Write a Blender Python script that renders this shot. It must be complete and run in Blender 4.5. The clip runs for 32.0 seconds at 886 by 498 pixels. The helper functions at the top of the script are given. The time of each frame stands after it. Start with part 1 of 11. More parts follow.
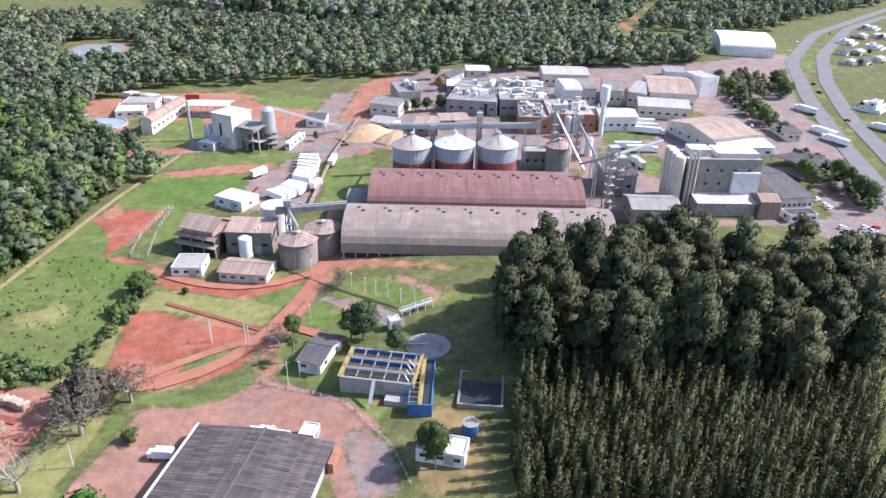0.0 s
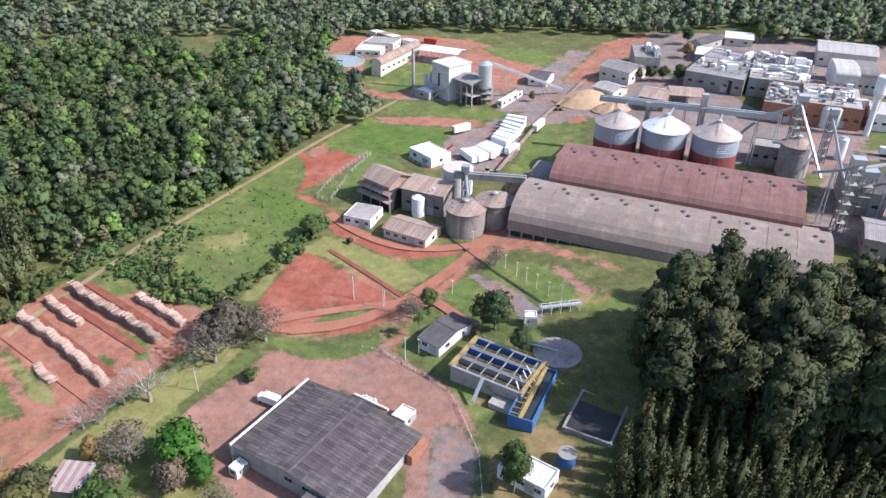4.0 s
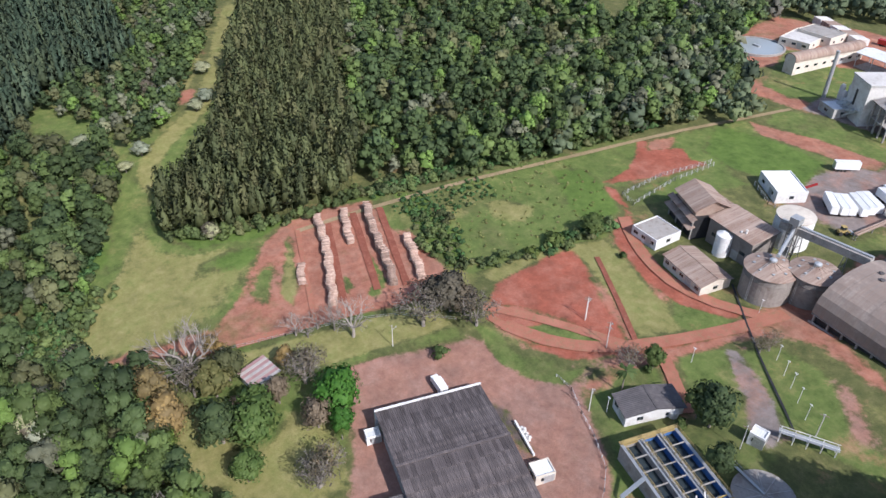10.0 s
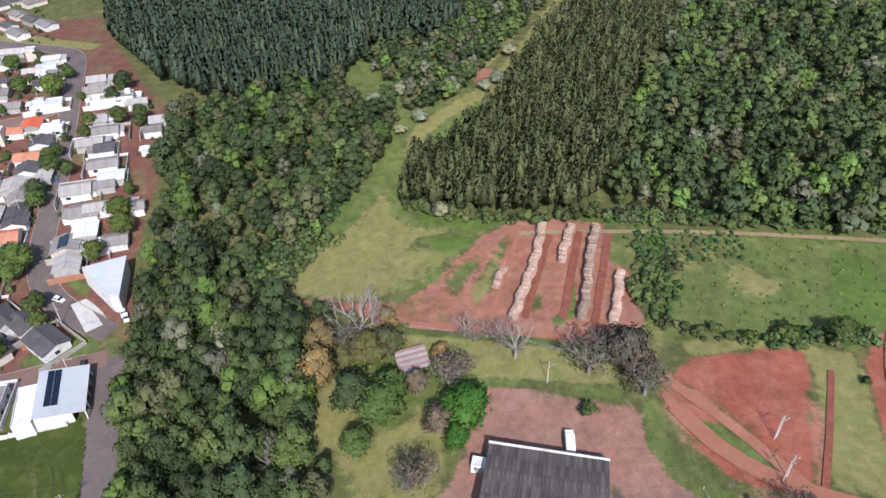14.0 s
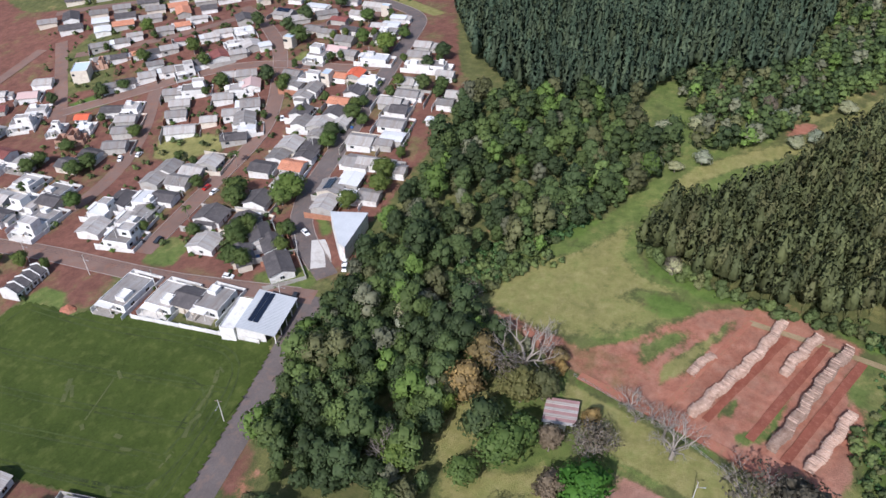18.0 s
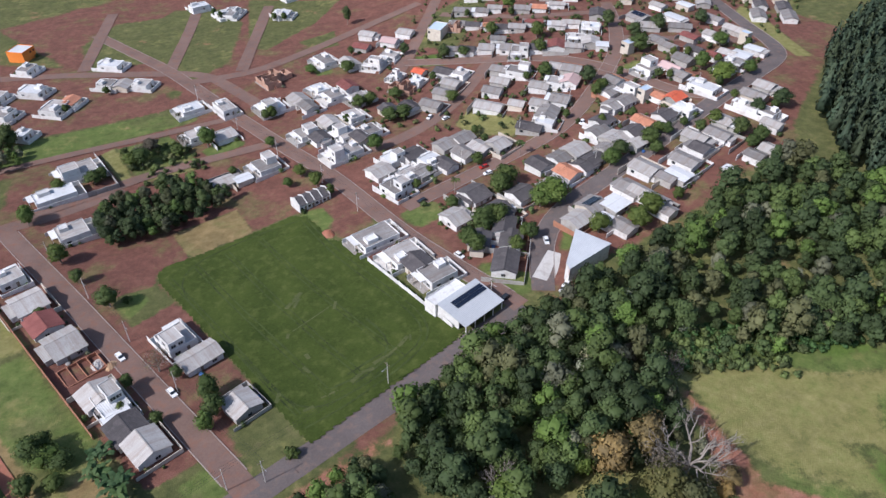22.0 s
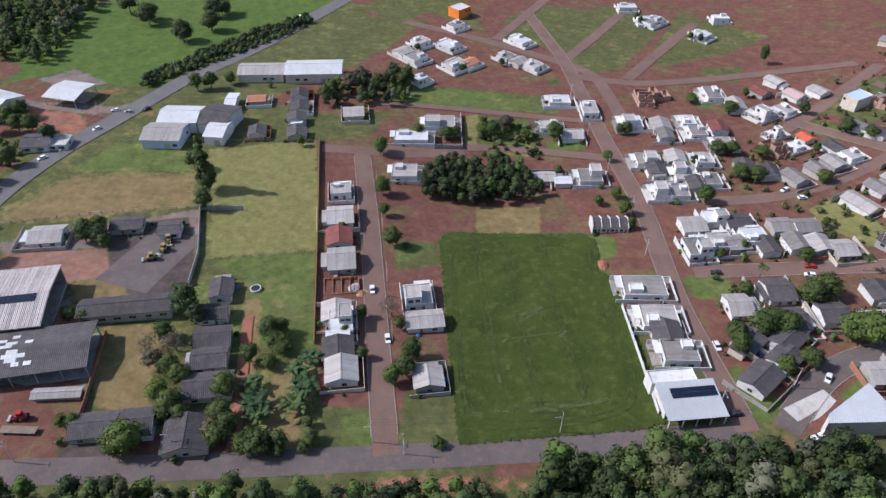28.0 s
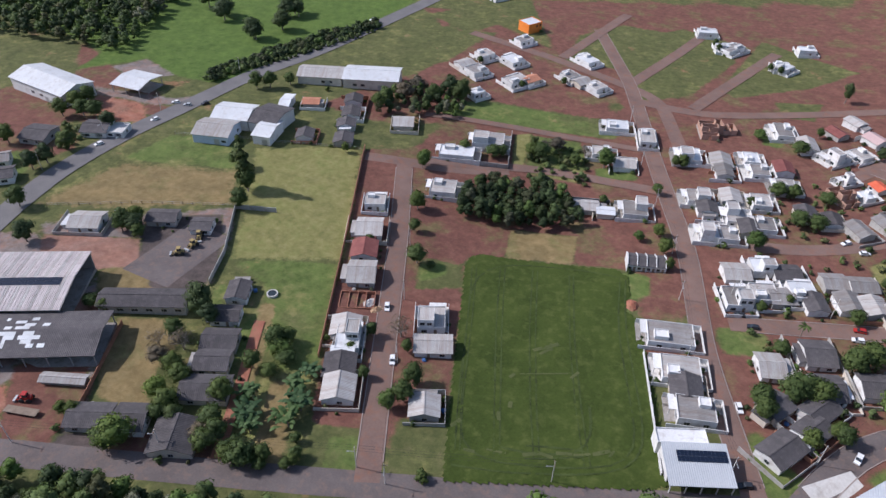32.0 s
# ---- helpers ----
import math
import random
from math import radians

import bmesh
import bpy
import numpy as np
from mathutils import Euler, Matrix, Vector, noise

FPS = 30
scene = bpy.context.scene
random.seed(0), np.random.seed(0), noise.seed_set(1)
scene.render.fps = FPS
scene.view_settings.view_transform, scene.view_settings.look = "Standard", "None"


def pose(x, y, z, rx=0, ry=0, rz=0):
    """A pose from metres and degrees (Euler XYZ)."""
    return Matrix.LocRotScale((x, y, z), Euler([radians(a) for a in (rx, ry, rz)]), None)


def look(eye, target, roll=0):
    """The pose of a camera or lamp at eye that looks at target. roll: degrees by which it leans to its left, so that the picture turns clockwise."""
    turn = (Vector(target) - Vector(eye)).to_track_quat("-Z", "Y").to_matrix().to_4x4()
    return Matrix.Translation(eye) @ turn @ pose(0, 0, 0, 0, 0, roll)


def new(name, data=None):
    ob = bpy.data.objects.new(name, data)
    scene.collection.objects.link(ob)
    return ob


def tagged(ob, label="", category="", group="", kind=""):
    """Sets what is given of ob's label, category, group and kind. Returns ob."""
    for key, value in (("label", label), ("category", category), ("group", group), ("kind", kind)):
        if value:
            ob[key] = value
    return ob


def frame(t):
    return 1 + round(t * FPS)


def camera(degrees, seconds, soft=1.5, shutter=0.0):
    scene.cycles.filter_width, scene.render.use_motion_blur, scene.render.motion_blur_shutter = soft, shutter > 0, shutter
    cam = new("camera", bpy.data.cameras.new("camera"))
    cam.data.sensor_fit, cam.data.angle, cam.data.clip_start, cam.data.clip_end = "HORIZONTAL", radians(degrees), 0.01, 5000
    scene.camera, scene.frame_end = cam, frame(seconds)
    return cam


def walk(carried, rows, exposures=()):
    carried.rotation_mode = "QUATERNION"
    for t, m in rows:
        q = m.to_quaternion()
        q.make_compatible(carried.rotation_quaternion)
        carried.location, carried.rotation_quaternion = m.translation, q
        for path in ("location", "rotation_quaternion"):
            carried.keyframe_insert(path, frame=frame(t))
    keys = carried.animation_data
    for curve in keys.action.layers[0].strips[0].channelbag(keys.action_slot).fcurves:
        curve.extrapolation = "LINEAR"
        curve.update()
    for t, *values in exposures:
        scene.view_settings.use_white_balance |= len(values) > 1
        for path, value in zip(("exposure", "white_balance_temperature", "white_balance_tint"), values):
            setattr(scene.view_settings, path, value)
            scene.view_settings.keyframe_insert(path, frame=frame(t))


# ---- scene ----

# the camera: a drone that sweeps round in a wide arc while it climbs slowly
cam = camera(63.67, 32.0, soft=1.5)
PATH = [
    (0.0, 0.00, 0.00, 131.93, 64.019, -1.169, 0.570),
    (0.5, 3.22, 2.34, 132.94, 63.297, -1.117, 3.013),
    (1.0, 6.53, 5.02, 133.95, 62.555, -1.012, 5.854),
    (1.5, 10.16, 7.99, 134.83, 61.845, -0.970, 8.713),
    (2.0, 13.89, 11.26, 135.43, 61.232, -0.913, 11.558),
    (2.5, 17.52, 14.48, 135.75, 60.745, -0.914, 14.463),
    (3.0, 20.95, 17.78, 136.03, 60.243, -0.887, 17.620),
    (3.5, 24.24, 21.39, 136.40, 59.772, -0.762, 20.437),
    (5.5, 34.51, 36.82, 139.19, 57.630, -0.769, 31.520),
    (6.0, 37.08, 40.72, 140.08, 57.176, -0.754, 34.630),
    (6.5, 39.25, 44.90, 140.70, 56.755, -0.683, 37.871),
    (7.0, 40.88, 49.18, 141.19, 56.361, -0.667, 41.172),
    (7.5, 42.18, 53.55, 141.70, 55.992, -0.714, 44.535),
    (8.0, 43.45, 58.10, 142.11, 55.613, -0.696, 47.964),
    (8.5, 44.63, 62.66, 142.40, 55.273, -0.557, 51.347),
    (9.0, 45.55, 67.06, 142.64, 55.044, -0.423, 54.665),
    (9.5, 46.10, 71.63, 142.72, 54.801, -0.347, 58.049),
    (10.0, 46.39, 76.41, 142.80, 54.567, -0.266, 61.480),
    (10.5, 46.67, 81.21, 143.10, 54.335, -0.217, 65.102),
    (11.0, 46.84, 85.87, 143.68, 54.127, -0.180, 68.976),
    (11.5, 46.61, 90.59, 144.31, 53.886, -0.055, 72.805),
    (12.0, 46.05, 95.44, 144.84, 53.616, 0.065, 76.705),
    (12.5, 45.14, 100.32, 145.22, 53.419, 0.182, 80.609),
    (13.0, 44.08, 105.09, 145.51, 53.346, 0.397, 84.427),
    (13.5, 42.90, 109.73, 145.87, 53.277, 0.520, 88.275),
    (15.5, 34.79, 124.55, 148.36, 52.717, 0.293, 103.547),
    (16.0, 32.20, 127.99, 148.88, 52.665, 0.327, 107.445),
    (16.5, 29.42, 131.24, 149.32, 52.621, 0.295, 111.348),
    (17.0, 26.29, 134.44, 149.82, 52.548, 0.297, 115.256),
    (17.5, 22.80, 137.54, 150.50, 52.371, 0.380, 119.220),
    (18.0, 19.13, 140.46, 151.36, 52.191, 0.445, 123.255),
    (18.5, 15.48, 143.13, 152.46, 52.054, 0.420, 127.340),
    (19.0, 11.91, 145.28, 153.55, 51.852, 0.319, 131.431),
    (19.5, 8.39, 146.77, 154.55, 51.645, 0.124, 135.464),
    (20.0, 5.11, 147.88, 155.18, 51.498, -0.048, 139.402),
    (20.5, 1.91, 149.11, 155.55, 51.425, -0.164, 143.395),
    (21.0, -1.35, 150.56, 156.04, 51.316, -0.161, 147.402),
    (21.5, -5.01, 151.78, 156.63, 51.203, -0.216, 151.500),
    (22.0, -8.83, 152.83, 157.32, 51.102, -0.237, 155.661),
    (22.5, -12.81, 153.71, 158.03, 50.969, -0.249, 159.801),
    (23.0, -16.65, 154.53, 158.66, 50.903, -0.271, 163.901),
    (23.5, -20.22, 154.99, 159.22, 50.894, -0.325, 167.876),
    (24.0, -23.69, 155.11, 159.80, 50.838, -0.380, 171.271),
    (24.5, -27.17, 154.81, 160.41, 50.753, -0.407, 174.354),
    (25.0, -30.68, 154.18, 161.00, 50.638, -0.302, 177.219),
    (25.5, -34.03, 153.36, 161.52, 50.563, -0.251, 179.924),
    (27.5, -44.68, 149.60, 162.42, 50.595, -0.469, 190.962),
    (28.0, -47.00, 148.24, 162.87, 50.536, -0.511, 193.790),
    (28.5, -49.22, 146.73, 163.30, 50.498, -0.561, 196.594),
    (29.0, -51.24, 145.12, 163.71, 50.461, -0.611, 199.334),
    (29.5, -53.29, 143.42, 163.99, 50.458, -0.698, 201.714),
    (30.0, -55.34, 141.55, 164.14, 50.467, -0.712, 202.057),
    (30.5, -57.27, 139.62, 164.10, 50.484, -0.732, 202.085),
    (31.0, -59.12, 137.70, 164.04, 50.563, -0.768, 202.068),
    (31.5, -60.83, 135.71, 163.96, 50.669, -0.846, 202.099),
    (32.0, -62.68, 133.71, 163.96, 50.770, -0.910, 202.104),
]
walk(cam, [(t, pose(x, y, z, rx, ry, rz)) for t, x, y, z, rx, ry, rz in PATH], exposures=[(0, 0.98, 5850, 18), (3, 0.86, 5880, 17), (6, 0.45, 5930, 15), (9, 0.4, 5950, 15), (13, 0.33, 6000, 15), (23, 0.0, 5950, 16), (32, -0.06, 5920, 17)])

# ---- light ----
SUN_AZ, SUN_EL = radians(9.0), radians(42.0)
to_sun = Vector((math.cos(SUN_AZ) * math.cos(SUN_EL), math.sin(SUN_AZ) * math.cos(SUN_EL), math.sin(SUN_EL)))
world = bpy.data.worlds.new("sky")
scene.world = world
world.use_nodes = True
wn = world.node_tree
sky = wn.nodes.new("ShaderNodeTexSky")
sky.sky_type, sky.sun_disc = "NISHITA", False
sky.sun_elevation, sky.sun_rotation = SUN_EL, math.pi / 2 - SUN_AZ
sky.air_density, sky.dust_density = 1.2, 1.5
wn.nodes["Background"].inputs["Strength"].default_value = 0.128
wn.links.new(sky.outputs[0], wn.nodes["Background"].inputs["Color"])
lamp = bpy.data.lights.new("sun", "SUN")
lamp.energy, lamp.angle, lamp.color = 4.55, radians(0.6), (1.0, 0.95, 0.87)
sun = new("sun", lamp)
sun.matrix_world = look(to_sun * 500, (0, 0, 0))


# ---- materials ----
def _nodes(name):
    m = bpy.data.materials.new(name)
    m.use_nodes = True
    return m, m.node_tree.nodes, m.node_tree.links, m.node_tree.nodes["Principled BSDF"]


def ramp(ns, stops):
    r = ns.new("ShaderNodeValToRGB")
    el = r.color_ramp.elements
    el[0].position, el[0].color = stops[0][0], (*stops[0][1], 1)
    el[1].position, el[1].color = stops[-1][0], (*stops[-1][1], 1)
    for p, c in stops[1:-1]:
        e = el.new(p)
        e.color = (*c, 1)
    return r


def noise_tex(ns, ln, coord, scale, detail=4.0, rough=0.6):
    n = ns.new("ShaderNodeTexNoise")
    n.inputs["Scale"].default_value, n.inputs["Detail"].default_value, n.inputs["Roughness"].default_value = scale, detail, rough
    ln.new(coord, n.inputs["Vector"])
    return n


def mix_col(ns, ln, kind, fac, a, b):
    m = ns.new("ShaderNodeMix")
    m.data_type, m.blend_type = "RGBA", kind
    for sock, v in ((m.inputs[0], fac), (m.inputs[6], a), (m.inputs[7], b)):
        if isinstance(v, (int, float)):
            sock.default_value = v
        elif isinstance(v, tuple):
            sock.default_value = (*v, 1)
        else:
            ln.new(v, sock)
    return m.outputs[2]


def surface(name, dark, light, scale=0.4, rough=0.8, metal=0.0, bump=0.15, stain=None, ribs=0.0, vary=0.12, spec=0.3, ridge=0.6, streak=None):
    """Two-scale mottled surface; ribs: pitch in metres of a corrugated sheet, along local x; streak: runs of dirt across it."""
    m, ns, ln, b = _nodes(name)
    tc = ns.new("ShaderNodeTexCoord")
    co = tc.outputs["Object"]
    big, fine = noise_tex(ns, ln, co, scale * 0.35, 3), noise_tex(ns, ln, co, scale * 6, 5, 0.7)
    avg = ns.new("ShaderNodeMath")
    avg.operation, avg.inputs[1].default_value = "MULTIPLY_ADD", 0.55
    half = ns.new("ShaderNodeMath")
    half.operation, half.inputs[1].default_value = "MULTIPLY", 0.45
    ln.new(fine.outputs[0], half.inputs[0])
    ln.new(big.outputs[0], avg.inputs[0])
    ln.new(half.outputs[0], avg.inputs[2])
    r = ramp(ns, [(0.34, dark), (0.66, light)])
    ln.new(avg.outputs[0], r.inputs[0])
    col = r.outputs[0]
    if stain:
        s = noise_tex(ns, ln, co, scale * 1.3, 6, 0.65)
        sr = ramp(ns, [(0.5, (0, 0, 0)), (0.72, (0.75, 0.75, 0.75))])
        ln.new(s.outputs[0], sr.inputs[0])
        col = mix_col(ns, ln, "MIX", sr.outputs[0], col, stain)
    if streak:
        mp = ns.new("ShaderNodeMapping")
        mp.inputs["Scale"].default_value = (0.9, 0.045, 0.045)
        ln.new(co, mp.inputs["Vector"])
        s = noise_tex(ns, ln, mp.outputs[0], 1.0, 5, 0.7)
        sr = ramp(ns, [(0.42, (0, 0, 0)), (0.66, (0.8, 0.8, 0.8))])
        ln.new(s.outputs[0], sr.inputs[0])
        col = mix_col(ns, ln, "MIX", sr.outputs[0], col, streak)
    if vary:
        oi = ns.new("ShaderNodeObjectInfo")
        vr = ramp(ns, [(0.0, (1 - vary,) * 3), (1.0, (1 + vary * 0.6,) * 3)])
        ln.new(oi.outputs["Random"], vr.inputs[0])
        col = mix_col(ns, ln, "MULTIPLY", 1.0, col, vr.outputs[0])
    ln.new(col, b.inputs["Base Color"])
    b.inputs["Roughness"].default_value, b.inputs["Metallic"].default_value = rough, metal
    b.inputs["Specular IOR Level"].default_value = spec
    height = fine.outputs[0]
    bp = ns.new("ShaderNodeBump")
    bp.inputs["Strength"].default_value, bp.inputs["Distance"].default_value = bump, 0.1
    if ribs:
        w = ns.new("ShaderNodeTexWave")
        w.inputs["Scale"].default_value = 0.314 / ribs
        w.inputs["Distortion"].default_value = 0.15
        ln.new(co, w.inputs["Vector"])
        height = w.outputs["Fac"]
        bp.inputs["Strength"].default_value = ridge
    ln.new(height, bp.inputs["Height"])
    ln.new(bp.outputs[0], b.inputs["Normal"])
    return m


def foliage(name, dark, light, attr=False, rough=0.7):
    """Leaves: hue differs leaf by leaf and tree by tree."""
    m, ns, ln, b = _nodes(name)
    geo = ns.new("ShaderNodeNewGeometry")
    r = ramp(ns, [(0.0, dark), (1.0, light)])
    ln.new(geo.outputs["Random Per Island"], r.inputs[0])
    if attr:
        at = ns.new("ShaderNodeAttribute")
        at.attribute_name = "tint"
        col = mix_col(ns, ln, "MULTIPLY", 1.0, r.outputs[0], at.outputs["Color"])
    else:
        oi = ns.new("ShaderNodeObjectInfo")
        vr = ramp(ns, [(0.0, (0.75, 0.8, 0.8)), (0.5, (1.0, 1.0, 1.0)), (1.0, (1.3, 1.2, 0.95))])
        ln.new(oi.outputs["Random"], vr.inputs[0])
        col = mix_col(ns, ln, "MULTIPLY", 1.0, r.outputs[0], vr.outputs[0])
    ln.new(col, b.inputs["Base Color"])
    b.inputs["Roughness"].default_value = rough
    b.inputs["Specular IOR Level"].default_value = 0.25
    thin = ns.new("ShaderNodeBsdfTranslucent")
    ln.new(col, thin.inputs["Color"])
    both = ns.new("ShaderNodeMixShader")
    both.inputs[0].default_value = 0.3
    ln.new(b.outputs[0], both.inputs[1])
    ln.new(thin.outputs[0], both.inputs[2])
    ln.new(both.outputs[0], ns["Material Output"].inputs["Surface"])
    return m


def plain(name, color, rough=0.5, metal=0.0, spec=0.5):
    m, ns, ln, b = _nodes(name)
    b.inputs["Base Color"].default_value = (*color, 1)
    b.inputs["Roughness"].default_value, b.inputs["Metallic"].default_value = rough, metal
    b.inputs["Specular IOR Level"].default_value = spec
    return m


def ground_material():
    m, ns, ln, b = _nodes("meadow_and_red_earth")
    tc = ns.new("ShaderNodeTexCoord")
    co = tc.outputs["Object"]
    n1, n2, n3 = noise_tex(ns, ln, co, 0.035, 6, 0.68), noise_tex(ns, ln, co, 0.3, 7, 0.74), noise_tex(ns, ln, co, 2.2, 5, 0.75)
    n0 = noise_tex(ns, ln, co, 0.11, 7, 0.75)
    zone = ns.new("ShaderNodeAttribute")
    zone.attribute_name = "zone"
    sep = ns.new("ShaderNodeSeparateColor")
    ln.new(zone.outputs["Color"], sep.inputs[0])

    def two(c1, c2, c3):
        r1 = ramp(ns, [(0.25, c1), (0.52, c2), (0.8, c3)])
        ln.new(n2.outputs[0], r1.inputs[0])
        r2 = ramp(ns, [(0.3, (0.9, 0.9, 0.9)), (0.7, (1.08, 1.08, 1.08))])
        ln.new(n3.outputs[0], r2.inputs[0])
        r3 = ramp(ns, [(0.32, (0.76, 0.78, 0.77)), (0.68, (1.22, 1.19, 1.16))])
        ln.new(n0.outputs[0], r3.inputs[0])
        return mix_col(ns, ln, "MULTIPLY", 1.0, mix_col(ns, ln, "MULTIPLY", 1.0, r1.outputs[0], r2.outputs[0]), r3.outputs[0])

    blur = ns.new("ShaderNodeMix")
    blur.inputs[0].default_value = 0.45
    ln.new(n2.outputs[0], blur.inputs[2])
    ln.new(n0.outputs[0], blur.inputs[3])

    def edged(mask, width=2.0):
        """A mask whose edge is broken up by the noise."""
        a = ns.new("ShaderNodeMath")
        a.operation, a.inputs[1].default_value = "ADD", -0.5 * width
        mul = ns.new("ShaderNodeMath")
        mul.operation, mul.inputs[1].default_value = "MULTIPLY_ADD", width
        ln.new(blur.outputs[0], mul.inputs[0])
        ln.new(mask, a.inputs[0])
        ln.new(a.outputs[0], mul.inputs[2])
        r = ns.new("ShaderNodeMapRange")
        r.interpolation_type = "SMOOTHSTEP"
        r.inputs["From Min"].default_value, r.inputs["From Max"].default_value = 0.3, 0.7
        ln.new(mul.outputs[0], r.inputs["Value"])
        return r.outputs[0]

    base = two((0.058, 0.072, 0.027), (0.108, 0.116, 0.044), (0.18, 0.155, 0.08))
    lush = two((0.062, 0.098, 0.025), (0.118, 0.156, 0.045), (0.195, 0.203, 0.08))
    dry = two((0.14, 0.145, 0.048), (0.23, 0.215, 0.083), (0.32, 0.282, 0.134))
    earth = two((0.225, 0.09, 0.061), (0.315, 0.138, 0.095), (0.39, 0.212, 0.157))
    scrape = ramp(ns, [(0.46, (0, 0, 0)), (0.6, (0.6, 0.6, 0.6))])
    n4 = noise_tex(ns, ln, co, 0.085, 6, 0.7)
    ln.new(n4.outputs[0], scrape.inputs[0])
    earth = mix_col(ns, ln, "MIX", scrape.outputs[0], earth, two((0.22, 0.115, 0.085), (0.31, 0.17, 0.125), (0.38, 0.235, 0.18)))
    tuft = ramp(ns, [(0.56, (0, 0, 0)), (0.66, (0.55, 0.55, 0.55))])
    ln.new(n1.outputs[0], tuft.inputs[0])
    earth = mix_col(ns, ln, "MIX", tuft.outputs[0], earth, base)
    paved = two((0.2, 0.115, 0.09), (0.28, 0.165, 0.132), (0.35, 0.225, 0.188))
    dusty = ramp(ns, [(0.42, (0, 0, 0)), (0.62, (0.6, 0.6, 0.6))])
    ln.new(n4.outputs[0], dusty.inputs[0])
    paved = mix_col(ns, ln, "MIX", dusty.outputs[0], paved, earth)
    soil = two((0.115, 0.053, 0.042), (0.174, 0.08, 0.062), (0.24, 0.124, 0.093))
    weeds = ramp(ns, [(0.51, (0, 0, 0)), (0.62, (0.75, 0.75, 0.75))])
    n5 = noise_tex(ns, ln, co, 0.055, 7, 0.72)
    ln.new(n5.outputs[0], weeds.inputs[0])
    soil = mix_col(ns, ln, "MIX", weeds.outputs[0], soil, two((0.075, 0.08, 0.032), (0.128, 0.12, 0.052), (0.2, 0.165, 0.09)))
    worn = ramp(ns, [(0.5, (0, 0, 0)), (0.62, (0.7, 0.7, 0.7))])
    ln.new(n1.outputs[0], worn.inputs[0])
    lush = mix_col(ns, ln, "MIX", worn.outputs[0], lush, base)
    thin = ramp(ns, [(0.54, (0, 0, 0)), (0.68, (0.7, 0.7, 0.7))])
    ln.new(n4.outputs[0], thin.inputs[0])
    lush = mix_col(ns, ln, "MIX", thin.outputs[0], lush, dry)
    base = mix_col(ns, ln, "MIX", thin.outputs[0], base, dry)
    regrow = ramp(ns, [(0.48, (0, 0, 0)), (0.62, (0.5, 0.5, 0.5))])
    ln.new(n0.outputs[0], regrow.inputs[0])
    dry = mix_col(ns, ln, "MIX", regrow.outputs[0], dry, lush)
    scar = ramp(ns, [(0.6, (0, 0, 0)), (0.7, (0.55, 0.55, 0.55))])
    ln.new(n5.outputs[0], scar.inputs[0])
    lush = mix_col(ns, ln, "MIX", scar.outputs[0], lush, earth)
    base = mix_col(ns, ln, "MIX", scar.outputs[0], base, earth)
    col = mix_col(ns, ln, "MIX", edged(sep.outputs[1]), base, lush)
    col = mix_col(ns, ln, "MIX", edged(sep.outputs[2]), col, dry)
    sward = ns.new("ShaderNodeAttribute")
    sward.attribute_name = "sward"
    col = mix_col(ns, ln, "MIX", edged(sward.outputs["Fac"]), col, two((0.062, 0.1, 0.022), (0.095, 0.148, 0.034), (0.14, 0.18, 0.055)))
    tilth = ns.new("ShaderNodeAttribute")
    tilth.attribute_name = "soil"
    col = mix_col(ns, ln, "MIX", edged(tilth.outputs["Fac"]), col, soil)
    col = mix_col(ns, ln, "MIX", edged(sep.outputs[0]), col, earth)
    col = mix_col(ns, ln, "MIX", edged(zone.outputs["Alpha"]), col, paved)
    fresh = ns.new("ShaderNodeAttribute")
    fresh.attribute_name = "red"
    col = mix_col(ns, ln, "MIX", edged(fresh.outputs["Fac"], 1.6), col, mix_col(ns, ln, "MIX", scrape.outputs[0], two((0.2, 0.062, 0.04), (0.29, 0.092, 0.06), (0.35, 0.14, 0.1)), two((0.25, 0.1, 0.07), (0.33, 0.145, 0.105), (0.39, 0.2, 0.155))))
    hard = ns.new("ShaderNodeAttribute")
    hard.attribute_name = "hardstand"
    col = mix_col(ns, ln, "MIX", edged(hard.outputs["Fac"]), col, mix_col(ns, ln, "MIX", scrape.outputs[0], two((0.15, 0.125, 0.118), (0.215, 0.182, 0.172), (0.285, 0.245, 0.232)), paved))
    straw = ns.new("ShaderNodeAttribute")
    straw.attribute_name = "straw"
    col = mix_col(ns, ln, "MIX", edged(straw.outputs["Fac"]), col, mix_col(ns, ln, "MIX", thin.outputs[0], two((0.15, 0.108, 0.05), (0.225, 0.168, 0.08), (0.29, 0.22, 0.118)), base))
    gravel = ns.new("ShaderNodeAttribute")
    gravel.attribute_name = "gravel"
    col = mix_col(ns, ln, "MIX", edged(gravel.outputs["Fac"]), col, two((0.062, 0.05, 0.047), (0.1, 0.08, 0.075), (0.16, 0.125, 0.115)))
    ln.new(col, b.inputs["Base Color"])
    b.inputs["Roughness"].default_value, b.inputs["Specular IOR Level"].default_value = 0.95, 0.15
    bp = ns.new("ShaderNodeBump")
    bp.inputs["Strength"].default_value, bp.inputs["Distance"].default_value = 0.6, 0.4
    ln.new(n3.outputs[0], bp.inputs["Height"])
    ln.new(bp.outputs[0], b.inputs["Normal"])
    return m


